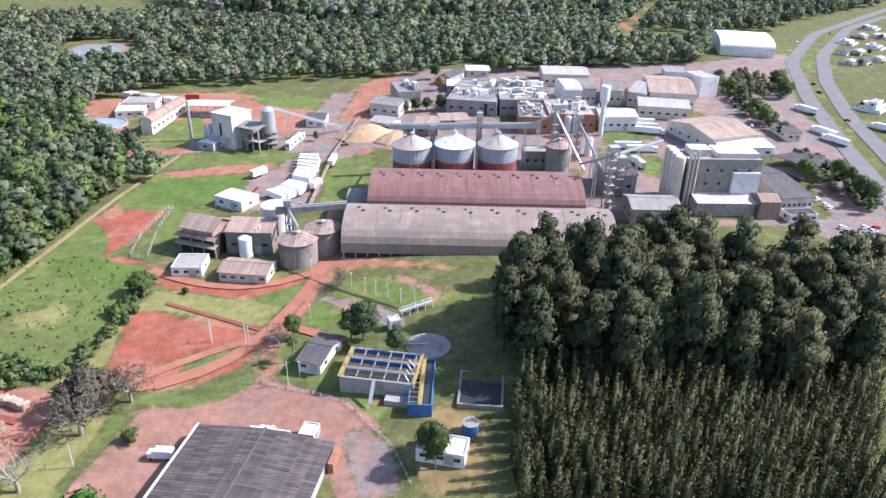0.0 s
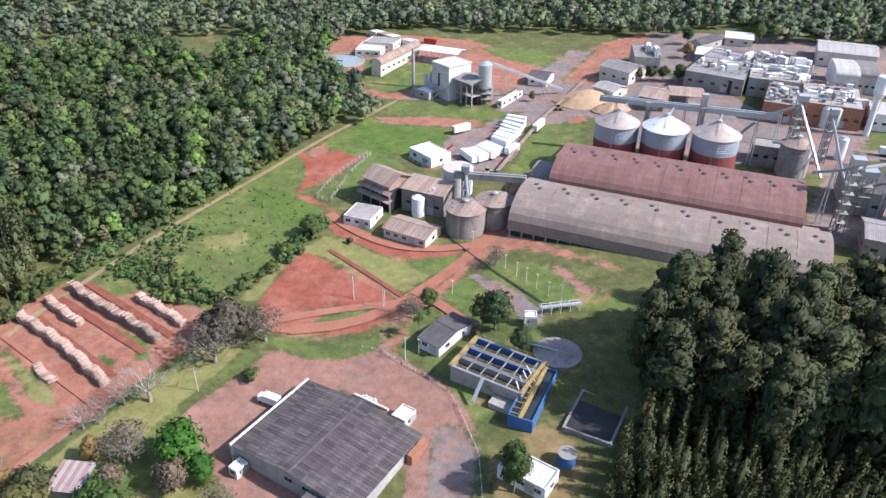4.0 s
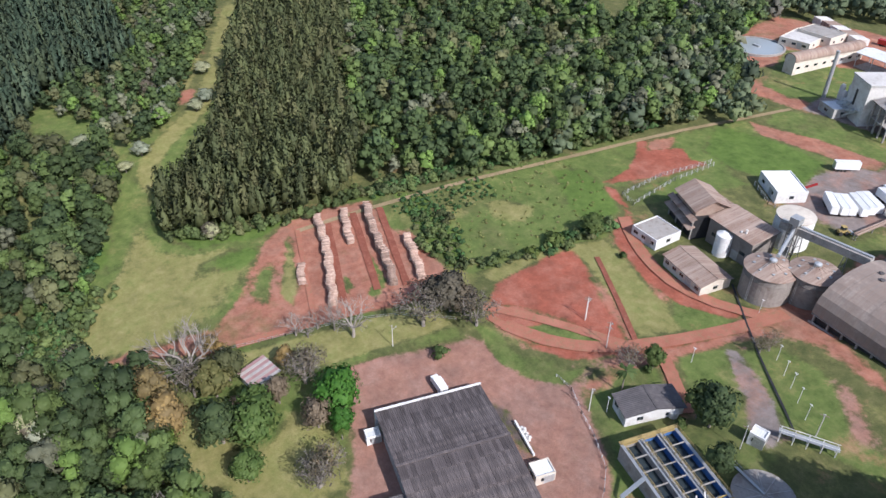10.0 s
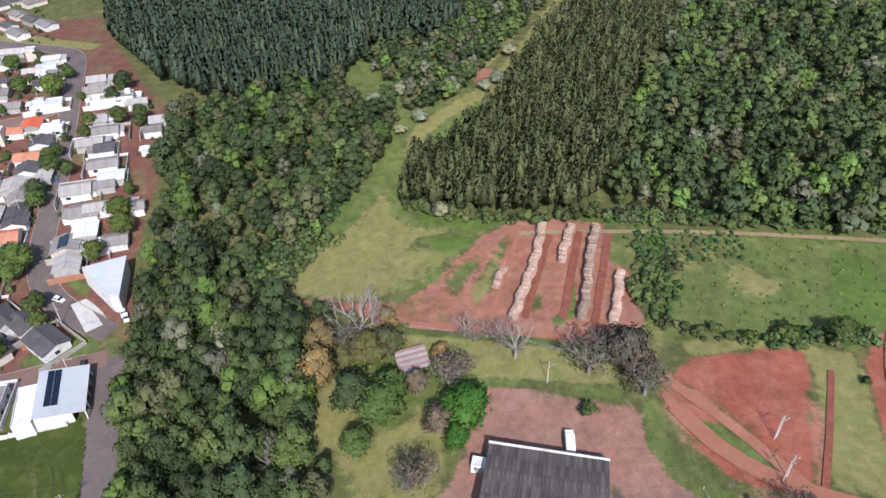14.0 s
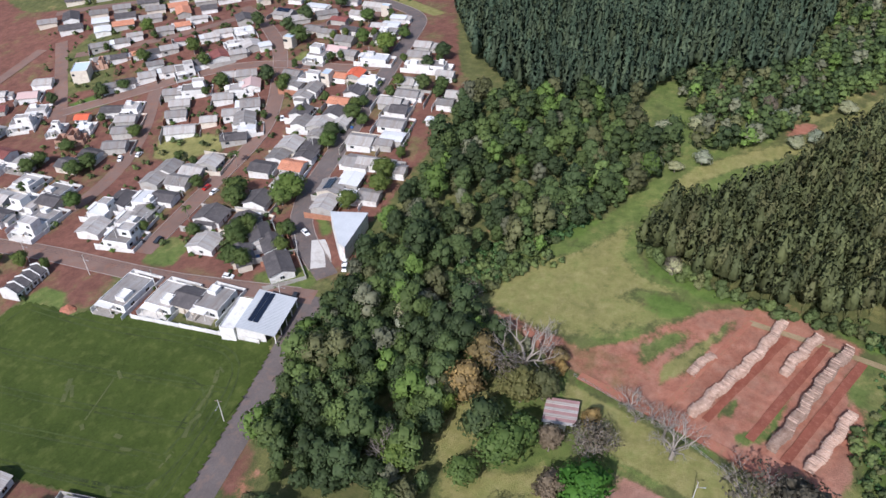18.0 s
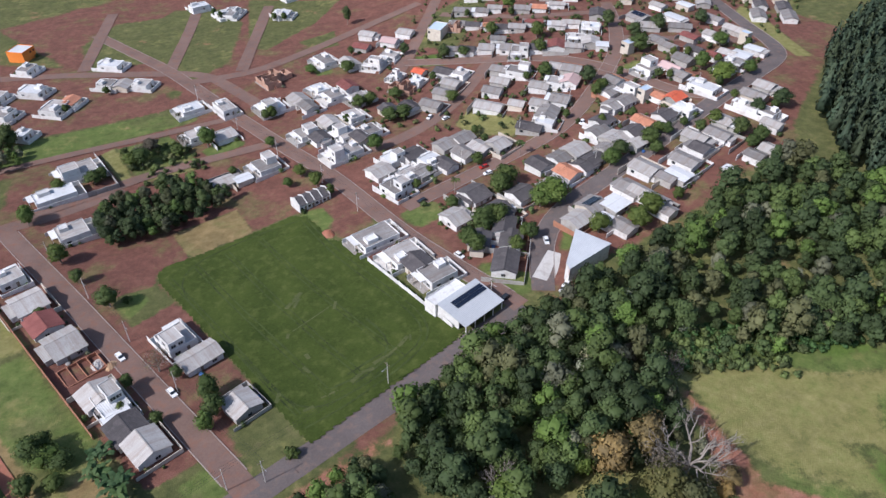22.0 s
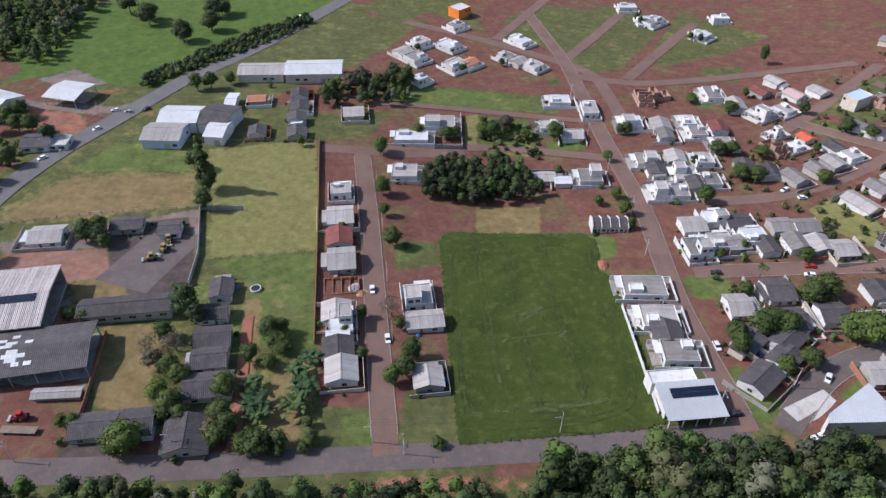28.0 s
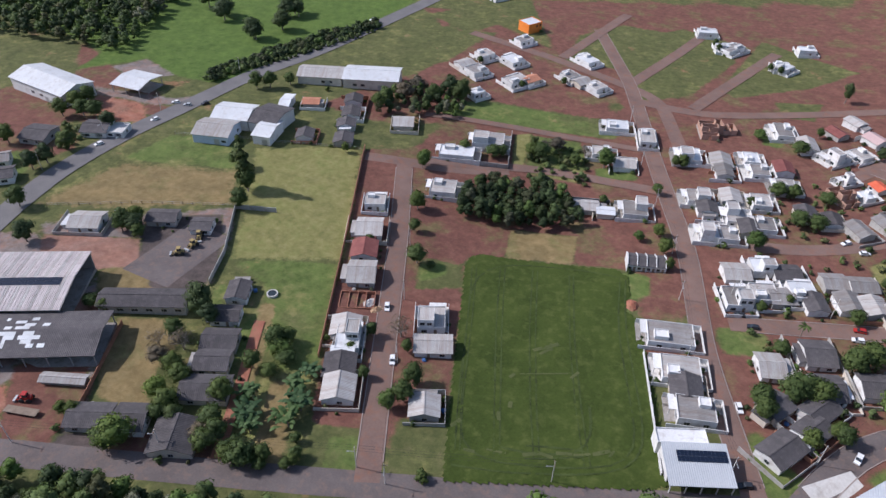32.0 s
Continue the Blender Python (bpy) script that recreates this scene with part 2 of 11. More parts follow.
M_GROUND = ground_material()
M_ASPHALT = surface("asphalt", (0.1, 0.083, 0.08), (0.155, 0.13, 0.125), 0.3, 0.9, stain=(0.2, 0.135, 0.11), vary=0)
M_DUSTROAD = surface("dusty_street", (0.145, 0.094, 0.078), (0.215, 0.14, 0.116), 0.25, 0.95, stain=(0.24, 0.11, 0.07), vary=0)
M_HIGHWAY = surface("highway_asphalt", (0.125, 0.118, 0.12), (0.18, 0.17, 0.168), 0.3, 0.9, vary=0)
M_DIRT = surface("red_dirt_track", (0.27, 0.1, 0.064), (0.36, 0.155, 0.104), 0.5, 0.97, stain=(0.2, 0.15, 0.08), vary=0)
M_TRACK = surface("sandy_forest_track", (0.2, 0.155, 0.08), (0.34, 0.25, 0.155), 0.5, 0.97, stain=(0.16, 0.15, 0.065), vary=0)
M_DITCH = surface("damp_red_earth", (0.16, 0.05, 0.032), (0.25, 0.085, 0.055), 0.6, 0.97, stain=(0.3, 0.13, 0.09), vary=0)
M_KERB = surface("kerb_concrete", (0.22, 0.17, 0.15), (0.36, 0.3, 0.27), 1.0, 0.9)
M_WHITE = surface("white_render", (0.58, 0.57, 0.56), (0.77, 0.77, 0.77), 0.3, 0.9, stain=(0.42, 0.37, 0.34), vary=0.14, spec=0.2)
M_CREAM = surface("cream_render", (0.5, 0.45, 0.38), (0.68, 0.62, 0.54), 0.3, 0.85, stain=(0.4, 0.32, 0.27))
M_GREYWALL = surface("grey_render", (0.3, 0.29, 0.28), (0.45, 0.44, 0.42), 0.3, 0.9, stain=(0.25, 0.2, 0.17))
M_PINK = surface("pink_render", (0.5, 0.35, 0.335), (0.6, 0.44, 0.42), 0.3, 0.85)
M_BLUEWALL = surface("pale_blue_render", (0.42, 0.52, 0.66), (0.55, 0.64, 0.76), 0.3, 0.85)
M_BLOCK = surface("pinkish_block_masonry", (0.36, 0.21, 0.155), (0.5, 0.32, 0.245), 1.5, 0.9)
M_BRICK = surface("bare_brick", (0.25, 0.11, 0.07), (0.4, 0.2, 0.13), 2.0, 0.9)
M_PALEROOF = surface("pale_grey_roof_sheet", (0.42, 0.44, 0.47), (0.54, 0.56, 0.585), 0.3, 0.7, ribs=0.6)
M_CONC = surface("weathered_concrete", (0.23, 0.215, 0.2), (0.38, 0.355, 0.33), 0.3, 0.9, stain=(0.15, 0.11, 0.09), spec=0.2)
M_SILOCONC = surface("stained_silo_concrete", (0.17, 0.15, 0.135), (0.29, 0.26, 0.235), 0.25, 0.9, stain=(0.13, 0.1, 0.085), spec=0.2)
M_PALECONC = surface("pale_concrete", (0.48, 0.46, 0.44), (0.66, 0.64, 0.61), 0.2, 0.9, stain=(0.34, 0.29, 0.26))
M_FIBRE = surface("fibre_cement_sheet", (0.2, 0.19, 0.19), (0.33, 0.32, 0.31), 0.5, 0.9, ribs=0.55, stain=(0.17, 0.145, 0.135), vary=0.25, spec=0.2, streak=(0.2, 0.165, 0.145))
M_FIBRE_D = surface("dark_fibre_cement_sheet", (0.07, 0.064, 0.067), (0.122, 0.112, 0.115), 0.5, 0.95, ribs=0.55, stain=(0.15, 0.135, 0.135), vary=0.2, spec=0.15, ridge=0.8)
M_FIBRE_L = surface("pale_fibre_cement_sheet", (0.36, 0.345, 0.335), (0.52, 0.505, 0.49), 0.5, 0.9, ribs=0.55, stain=(0.3, 0.26, 0.235), vary=0.2, spec=0.2, streak=(0.33, 0.28, 0.25))
M_SHEDROOF = surface("stained_shed_sheet", (0.068, 0.057, 0.058), (0.112, 0.097, 0.097), 0.5, 0.95, ribs=0.55, stain=(0.17, 0.14, 0.13), vary=0.32, spec=0.15, ridge=0.4)
M_STRIPE = surface("pinkish_shed_sheet", (0.42, 0.36, 0.355), (0.56, 0.51, 0.505), 0.5, 0.8, ribs=0.55, stain=(0.36, 0.29, 0.27), vary=0.12)
M_METALROOF = surface("white_metal_sheet", (0.56, 0.57, 0.585), (0.72, 0.73, 0.745), 0.3, 0.6, 0.0, ribs=0.6, stain=(0.48, 0.45, 0.43), vary=0.12)
M_TILE = surface("terracotta_tile", (0.42, 0.17, 0.1), (0.58, 0.27, 0.17), 1.0, 0.85, ribs=0.35, stain=(0.3, 0.15, 0.11))
M_TILE_R = surface("bright_red_tile", (0.55, 0.1, 0.05), (0.68, 0.16, 0.08), 1.0, 0.75, ribs=0.35)
M_TILE_D = surface("dark_red_tile", (0.17, 0.055, 0.05), (0.27, 0.1, 0.085), 1.0, 0.8, ribs=0.35)
M_RUST = surface("rusty_sheet", (0.2, 0.13, 0.1), (0.36, 0.27, 0.22), 0.4, 0.9, ribs=0.6, stain=(0.24, 0.13, 0.085), streak=(0.4, 0.32, 0.27))
M_WHGREY = surface("weathered_arch_sheet", (0.185, 0.146, 0.125), (0.275, 0.226, 0.195), 0.12, 0.55, ribs=0.8, stain=(0.4, 0.335, 0.29), vary=0, ridge=0.15, streak=(0.24, 0.175, 0.14))
M_WHRED = surface("maroon_arch_sheet", (0.13, 0.06, 0.05), (0.2, 0.098, 0.085), 0.16, 0.62, ribs=0.8, stain=(0.27, 0.15, 0.135), vary=0, ridge=0.15, streak=(0.22, 0.115, 0.1), spec=0.5)
M_SILO = surface("galvanised_silo_sheet", (0.24, 0.29, 0.34), (0.36, 0.41, 0.46), 0.3, 0.5, 0.3, ribs=0.4, stain=(0.38, 0.33, 0.3))
M_SILORED = surface("red_painted_base", (0.175, 0.05, 0.044), (0.25, 0.08, 0.07), 0.4, 0.7)
M_STEEL = surface("galvanised_steel", (0.35, 0.36, 0.37), (0.5, 0.51, 0.52), 0.5, 0.5, 0.4)
# near-black: stands in for the shade inside openings, and colours the sludge
M_DARK = surface("painted_shade_and_sludge", (0.02, 0.02, 0.022), (0.04, 0.04, 0.042), 1, 0.6)
M_BLUE = surface("blue_painted_steel", (0.035, 0.095, 0.27), (0.07, 0.165, 0.36), 0.5, 0.6)
M_YELLOW = surface("yellow_painted_steel", (0.28, 0.2, 0.075), (0.42, 0.32, 0.13), 0.6, 0.7, stain=(0.2, 0.15, 0.09))
M_WATER = plain("dark_tank_water", (0.03, 0.04, 0.045), 0.08)
M_POND = plain("pond_water", (0.28, 0.31, 0.33), 0.15)
M_GLASS = plain("window_glass", (0.025, 0.032, 0.04), 0.06, 0.0, 0.8)
M_SOLAR = plain("solar_cells", (0.012, 0.018, 0.035), 0.15)
M_ALU = plain("aluminium", (0.6, 0.61, 0.62), 0.4, 0.8)
M_RUBBER = plain("tyre_rubber", (0.02, 0.02, 0.02), 0.9)
M_CARWHITE = plain("white_car_paint", (0.78, 0.78, 0.78), 0.25)
M_CARDARK = plain("dark_car_paint", (0.03, 0.033, 0.04), 0.25)
M_CARRED = plain("red_car_paint", (0.4, 0.03, 0.025), 0.25)
M_CARSILVER = plain("silver_car_paint", (0.45, 0.46, 0.47), 0.3, 0.3)
M_ORANGE = surface("orange_paint", (0.75, 0.2, 0.03), (0.85, 0.28, 0.06), 0.5, 0.6)
M_TARP = surface("white_tarpaulin", (0.72, 0.72, 0.73), (0.86, 0.86, 0.86), 0.6, 0.6, vary=0.05)
M_FADEDRED = surface("faded_red_sheet", (0.27, 0.15, 0.15), (0.38, 0.25, 0.24), 0.8, 0.9)
M_WOOD = surface("weathered_post_wood", (0.16, 0.12, 0.09), (0.28, 0.22, 0.17), 2, 0.9)
M_LOG = surface("peeled_log_wood", (0.24, 0.14, 0.105), (0.58, 0.44, 0.36), 2.6, 0.95, vary=0.4)
M_BARK = surface("grey_bark", (0.16, 0.13, 0.11), (0.3, 0.26, 0.22), 1.5, 0.95)
M_BARE = surface("bare_twig_bark", (0.2, 0.175, 0.152), (0.34, 0.3, 0.265), 1.5, 0.95)
M_CROP = surface("young_cereal_crop", (0.03, 0.047, 0.009), (0.062, 0.085, 0.018), 0.22, 0.95, bump=0.6, stain=(0.1, 0.118, 0.032), vary=0, spec=0.15)
M_CROPPALE = surface("lodged_crop", (0.05, 0.066, 0.018), (0.105, 0.115, 0.042), 0.5, 0.95, vary=0)
# light tone is trampled crop; dark tone is the wheel line's shadow painted in
M_TRAM = surface("trampled_crop_and_shadow", (0.016, 0.026, 0.006), (0.07, 0.094, 0.024), 0.5, 0.95, vary=0)
M_SAWDUST = surface("wood_chip_heap", (0.38, 0.24, 0.14), (0.52, 0.36, 0.23), 0.8, 0.95)
F_WOODS = foliage("mixed_woodland_leaves", (0.86, 0.87, 0.86), (1.24, 1.23, 1.2), attr=True)
F_MID = foliage("mid_green_leaves", (0.056, 0.088, 0.025), (0.108, 0.148, 0.046))
F_BRIGHT = foliage("bright_green_leaves", (0.075, 0.125, 0.028), (0.135, 0.19, 0.054))
F_DARK = foliage("dark_green_leaves", (0.04, 0.064, 0.027), (0.085, 0.12, 0.048))
F_GOLD = foliage("golden_autumn_leaves", (0.17, 0.13, 0.065), (0.33, 0.235, 0.095))
F_GREY = foliage("grey_sparse_leaves", (0.1, 0.085, 0.06), (0.18, 0.15, 0.11))
F_VIVID = foliage("vivid_green_leaves", (0.035, 0.11, 0.014), (0.07, 0.17, 0.028))
F_OLIVE = foliage("olive_green_leaves", (0.075, 0.083, 0.033), (0.13, 0.132, 0.06))
F_AUTUMN = foliage("pinkish_brown_thin_leaves", (0.17, 0.125, 0.085), (0.3, 0.225, 0.155))
F_PALE = foliage("pale_flowering_leaves", (0.2, 0.23, 0.15), (0.36, 0.38, 0.28))
F_BANANA = foliage("banana_leaves", (0.04, 0.085, 0.03), (0.1, 0.16, 0.07))


# ---- the ground: one sheet to the horizon ----
def bend(v):
    return 1 / (1 + np.exp(-np.clip(v, -30, 30)))


def gz(x, y):
    """The lie of the land: a slope, a knoll under the mill, rises under the west of the town and the plantations, and a shallow dip."""
    return -4.0 + 25.0 * np.tanh(0.002 * y) + 5 * bend((x + 30) / 14) * bend((y - 140) / 18) + 12 * bend((-165 - x) / 22) * bend((10 - y) / 25) + 10 * bend((-225 - x) / 18) * bend((y - 20) / 20) * bend((200 - y) / 20) + 4 * bend((-215 - x) / 15) * bend((-20 - y) / 20) - 6 * np.exp(-(((x + 10) / 60) ** 2) - ((y + 110) / 90) ** 2)


def axis_steps(lo, hi, step):
    inner = list(np.arange(lo, hi + 0.1, step))
    out, s, a, b = [], step, lo, hi
    for _ in range(28):
        s *= 1.28
        a, b = a - s, b + s
        inner = [a, *inner, b]
    return np.array(inner)


GX, GY = axis_steps(-420, 300, 2.1), axis_steps(-345, 560, 2.1)
MX, MY = np.meshgrid(GX, GY, indexing="ij")
MX, MY = MX.ravel(), MY.ravel()
ZONES = np.zeros((len(MX), 10))


def inside(px, py, poly):
    hit = np.zeros(len(px), bool)
    for (x0, y0), (x1, y1) in zip(poly, poly[1:] + poly[:1]):
        cross = (y0 > py) != (y1 > py)
        hit ^= cross & (px < (x1 - x0) * (py - y0) / ((y1 - y0) or 1e-9) + x0)
    return hit


def edge_distance(px, py, poly):
    best = np.full(len(px), 1e9)
    for (x0, y0), (x1, y1) in zip(poly, poly[1:] + poly[:1]):
        dx, dy = x1 - x0, y1 - y0
        k = np.clip(((px - x0) * dx + (py - y0) * dy) / (dx * dx + dy * dy + 1e-9), 0, 1)
        best = np.minimum(best, np.hypot(px - x0 - k * dx, py - y0 - k * dy))
    return best


def pairs(flat):
    return [(flat[i], flat[i + 1]) for i in range(0, len(flat), 2)]


def zone(kind, *flat, soft=3.4):
    """Lays earth, grass of some kind, soil or worn paving over a stretch of ground; rough: the meadow itself."""
    poly = pairs(flat)
    xs, ys = [p[0] for p in poly], [p[1] for p in poly]
    near = np.where((MX > min(xs) - 6) & (MX < max(xs) + 6) & (MY > min(ys) - 6) & (MY < max(ys) + 6))[0]
    if len(near) == 0:
        return
    px, py = MX[near], MY[near]
    d = edge_distance(px, py, poly) * np.where(inside(px, py, poly), 1, -1)
    w = np.clip(0.5 + d / (2 * soft), 0, 1)[:, None]
    ZONES[near] *= 1 - w
    if kind != "rough":
        ZONES[near, {"earth": 0, "lush": 1, "dry": 2, "paved": 3, "soil": 4, "sward": 5, "hardstand": 6, "red": 7, "straw": 8, "gravel": 9}[kind]] += w[:, 0]


zone("paved", -91, 121, -89, 136, -87, 149, -81, 160, -69, 164, -60, 172, -59, 185, -55, 198, -49, 195, -51, 178, -51, 169, -41, 165, -29, 161, -17, 151, -53, 105, -61, 113, -77, 118)
zone("earth", -152, 119, -163, 125, -165, 140, -161, 158, -146, 164, -129, 170, -116, 165, -109, 157, -106, 146, -110, 132, -113, 108, -114, 96, -124, 98, -127, 110, -137, 114)
zone("earth", -119, 88, -135, 95, -142, 107, -137, 114, -116, 109, -113, 95)
zone("earth", -39, 237, -46, 237, -50, 251, -46, 271, -45, 282, -41, 334, -38, 357, -33, 415, -52, 430, -64, 419, -72, 387, -78, 366, -70, 347, -79, 303, -71, 291, -58, 304, -51, 282)
zone("earth", -218, 403, -225, 444, -183, 467, -139, 471, -105, 453, -81, 436, -60, 498, -38, 529, -21, 524, -52, 430, -33, 409, -26, 364, -45, 365, -78, 366, -117, 364, -152, 355, -166, 358, -171, 391, -180, 371, -201, 383)
zone("hardstand", -50, 412, -17, 435, 14, 433, 42, 391, 87, 394, 75, 332, 98, 312, 93, 281, 74, 275, 58, 274, 68, 332, 37, 330, -24, 331, -32, 393)
zone("hardstand", 126, 424, 145, 422, 138, 360, 109, 354, 83, 356, 85, 384, 114, 376)
zone("hardstand", 97, 452, 177, 487, 217, 462, 202, 413, 198, 364, 195, 292, 172, 249, 164, 274, 178, 338, 156, 432)
zone("hardstand", -38, 529, 72, 544, 206, 577, 291, 619, 237, 492, 172, 472, 95, 439, 4, 433, -18, 448)
zone("hardstand", 87, 333, 111, 350, 91, 275, 132, 278, 147, 308, 149, 273, 183, 275, 167, 240, 168, 254, 145, 273, 78, 269)
zone("hardstand", 147, 278, 190, 283, 165, 236, 159, 254)
zone("hardstand", 160, -12, 102, -52, 95, -42, 80, -10, 100, 13, 97, 23, 84, 33, 76, 55, 90, 70)
zone("soil", 76, -114, 58, -126, 50, -173, -31, -185, -201, -280, -152, -56, -125, -74, -98, 1, -85, -43, -81, -65, -55, -83, -32, -92, -1, -91, 3, -70, -12, 3, -4, 20, -7, 39, 5, 23, 19, 27)
zone("soil", -1, 47, 21, 20, 58, -71, 77, -119, 39, -139, -24, -180, -65, -184, -173, -242, -409, -198, -241, -13, -216, -16, -180, -8, -154, -2, -131, -4, -105, 2, -95, -30, -90, -59, -70, -100, -42, -84, -32, -75, -1, -69, 4, -55, -16, 1, -3, 33)
zone("soil", -335, -297, -366, -103, -265, -38, -192, -7, -149, -2, -121, 10, -111, 5, -100, -5, -85, -59)
zone("soil", -132, -358, -170, -393, -345, -117, -302, -77, -248, -30, -196, -9, -176, -8, -161, -10, -138, -6, -115, 5, -106, 4, -100, -13, -80, -63, -63, -54, -51, -89, -25, -98)
zone("soil", -37, -186, -15, -270, -59, -368, -223, -383, -179, -182, -114, -188)
zone("soil", 130, -312, 82, -260, 97, -201, 118, -150, 89, -146, 78, -149, -24, -196, -10, -260, 28, -277, 100, -321)
zone("soil", 286, -162, 206, -131, 180, -112, 196, -84, 219, -83)
zone("soil", 103, 55, 89, 48, 81, 69, 89, 71)
zone("earth", -126, 164, -110, 162, -103, 153, -106, 143, -109, 135)
zone("hardstand", 199, 556, 267, 583, 221, 437, 205, 312, 185, 275, 195, 364, 197, 489)
zone("soil", 67, -361, -168, -457, -145, -155, -79, -90, -51, -84, -28, -88, 2, -92, 6, -63, -2, -37, 17, -27, 69, -103, 26, -139, -28, -220, 11, -240)
zone("soil", -144, -388, -194, -291, -185, -256, -159, -219, -134, -250, -90, -256)
zone("lush", -57, 285, -49, 354, -36, 354, -40, 326, -47, 294, -49, 285)
zone("lush", -164, 361, -162, 407, -146, 419, -132, 383, -134, 363, -146, 362)
zone("lush", -127, 340, -114, 356, -78, 364, -77, 347, -97, 334, -133, 332)
zone("lush", -152, 235, -141, 324, -93, 330, -90, 306, -109, 293, -118, 281, -127, 240, -144, 231)
zone("lush", 94, 413, 107, 414, 105, 376, 113, 365, 85, 367)
zone("lush", 133, 387, 147, 393, 144, 365, 129, 359)
zone("lush", 99, 345, 109, 346, 103, 323, 96, 326)
zone("lush", -132, 458, -93, 468, -68, 449, -81, 436, -106, 440)
zone("lush", -45, 205, -43, 214, -28, 205, -20, 198, -36, 199)
zone("lush", -39, 216, -34, 226, -19, 227, 1, 216, 17, 214, 3, 207, -11, 203, -26, 208)
zone("lush", -37, 240, -35, 242, 7, 232, 8, 230)
zone("lush", -53, 172, -53, 181, -49, 195, -40, 191, -36, 176, -33, 167, -40, 165)
zone("lush", -32, 166, -33, 173, -25, 192, -10, 195, 1, 172, -16, 151, -26, 159)
zone("lush", -158, 193, -153, 242, -148, 273, -125, 255, -123, 237, -103, 226, -99, 219, -106, 194, -102, 174, -112, 166, -125, 169, -144, 167, -156, 163)
zone("lush", -119, 242, -118, 287, -101, 287, -109, 255, -112, 241)
zone("lush", -110, 108, -104, 129, -92, 156, -84, 154, -91, 122, -71, 113, -53, 105, -79, 69, -95, 81, -109, 103)
zone("lush", -171, 63, -176, 79, -171, 87, -169, 124, -155, 119, -138, 110, -129, 95, -126, 81, -128, 67, -133, 53, -150, 54)
zone("dry", -135, 58, -148, 65, -166, 76, -154, 88, -148, 107, -132, 110, -124, 95, -121, 82, -127, 62)
zone("lush", -212, 87, -260, 112, -366, 149, -404, 164, -406, 154, -350, 135, -286, 110, -248, 83, -176, 79, -173, 87)
zone("lush", -288, 52, -301, 62, -272, 80, -269, 75)
zone("dry", -1, -91, -32, -95, -34, -79, -5, -72)
zone("lush", 163, -91, 130, -102, 117, -75, 168, -62)
zone("dry", 168, -62, 117, -75, 104, -56, 169, -23, 176, -31)
zone("dry", 93, 20, 79, 10, 64, 43, 81, 48)
zone("dry", 40, 18, 25, 14, 12, 46, 29, 50)
zone("lush", 18, 31, 2, 26, -3, 42, 13, 47)
zone("dry", -4, 20, -18, 14, -24, 34, -9, 40)
zone("rough", 109, -273, 68, -290, 91, -203, 131, -200)
zone("rough", -20, -291, -45, -341, -82, -329, -57, -255, -29, -232)
zone("rough", 19, -310, -3, -340, -38, -338, -9, -268, 18, -261)
zone("rough", -76, -260, -103, -313, -133, -271, -88, -247)
zone("rough", 49, -194, -18, -201, -24, -184, 9, -181, 45, -171)
zone("sward", 259, -130, 231, -162, 172, -234, 145, -308, 283, -266)
zone("sward", 388, -196, 139, -325, 153, -234, 167, -153, 185, -148, 232, -146)
zone("rough", 122, -250, 99, -289, 78, -262, 80, -231, 129, -226)
zone("rough", 121, -302, 82, -354, 64, -324, 84, -280)
zone("rough", 6, -287, -32, -337, -23, -264, -9, -266)
zone("rough", -24, -256, -40, -330, -76, -307, -57, -247, -35, -230)
zone("rough", 49, -186, -17, -199, -25, -187, 24, -176, 44, -172)
zone("dry", 6, -167, -17, -164, -23, -139, 1, -138)
zone("lush", -99, -16, -103, -17, -113, 1, -107, 5)
zone("lush", 117, 39, 103, 30, 84, 65, 90, 70)
zone("lush", 286, 607, 329, 660, 279, 555, 272, 564)
zone("lush", 450, 842, 374, 723, 317, 633, 319, 622, 372, 707)
zone("lush", 164, 696, 234, 690, 199, 632, 160, 653)
zone("lush", -292, 614, -260, 605, -256, 583, -273, 581)
zone("lush", -216, 556, -203, 562, -198, 539, -207, 534)
zone("lush", -56, -79, -62, -80, -63, -69, -59, -68)
zone("lush", -87, -58, -97, -62, -106, -57, -102, -53, -89, -50)
zone("dry", -137, -106, -154, -129, -161, -97, -154, -89)
zone("lush", 6, -67, -56, -80, -56, -72, -58, -57, -63, -51, -80, 13, -24, 34)
zone("dry", -19, 31, -80, 10, -81, 14, -23, 35)
zone("rough", -40, -350, -84, -335, -47, -281, -7, -303)
zone("rough", -218, -260, -231, -255, -175, -193, -151, -209, -182, -246)
zone("lush", 233, -57, 211, -56, 196, -36, 196, -25)
zone("dry", -101, 206, -99, 219, -71, 220, -62, 217, -64, 201)
zone("dry", -139, 195, -134, 210, -119, 211, -125, 191)
zone("earth", -58, 184, -55, 202, -49, 217, -47, 230, -48, 238, -43, 241, -36, 239, -33, 235, -40, 226, -44, 216, -49, 197, -50, 188)
zone("earth", -46, 242, -34, 236, -11, 233, 9, 230, 7, 232, -14, 237, -37, 244, -46, 247)
zone("earth", -109, 230, -100, 232, -86, 226, -70, 221, -53, 224, -46, 231, -44, 226, -56, 218, -69, 212, -83, 213, -96, 218)
zone("earth", -113, 238, -101, 230, -92, 222, -99, 218, -102, 227, -120, 238, -128, 241, -128, 244)
zone("earth", -101, 174, -104, 201, -93, 211, -78, 205, -63, 200, -56, 196, -60, 186, -73, 170, -88, 170)
zone("earth", -89, 167, -81, 176, -61, 190, -60, 186, -73, 170, -84, 166)
zone("earth", -93, 166, -91, 170, -76, 182, -62, 190, -56, 193, -49, 217, -44, 213, -51, 192, -58, 178, -72, 167)
zone("earth", -124, 250, -147, 278, -143, 289, -132, 277, -119, 284, -123, 270, -123, 258)
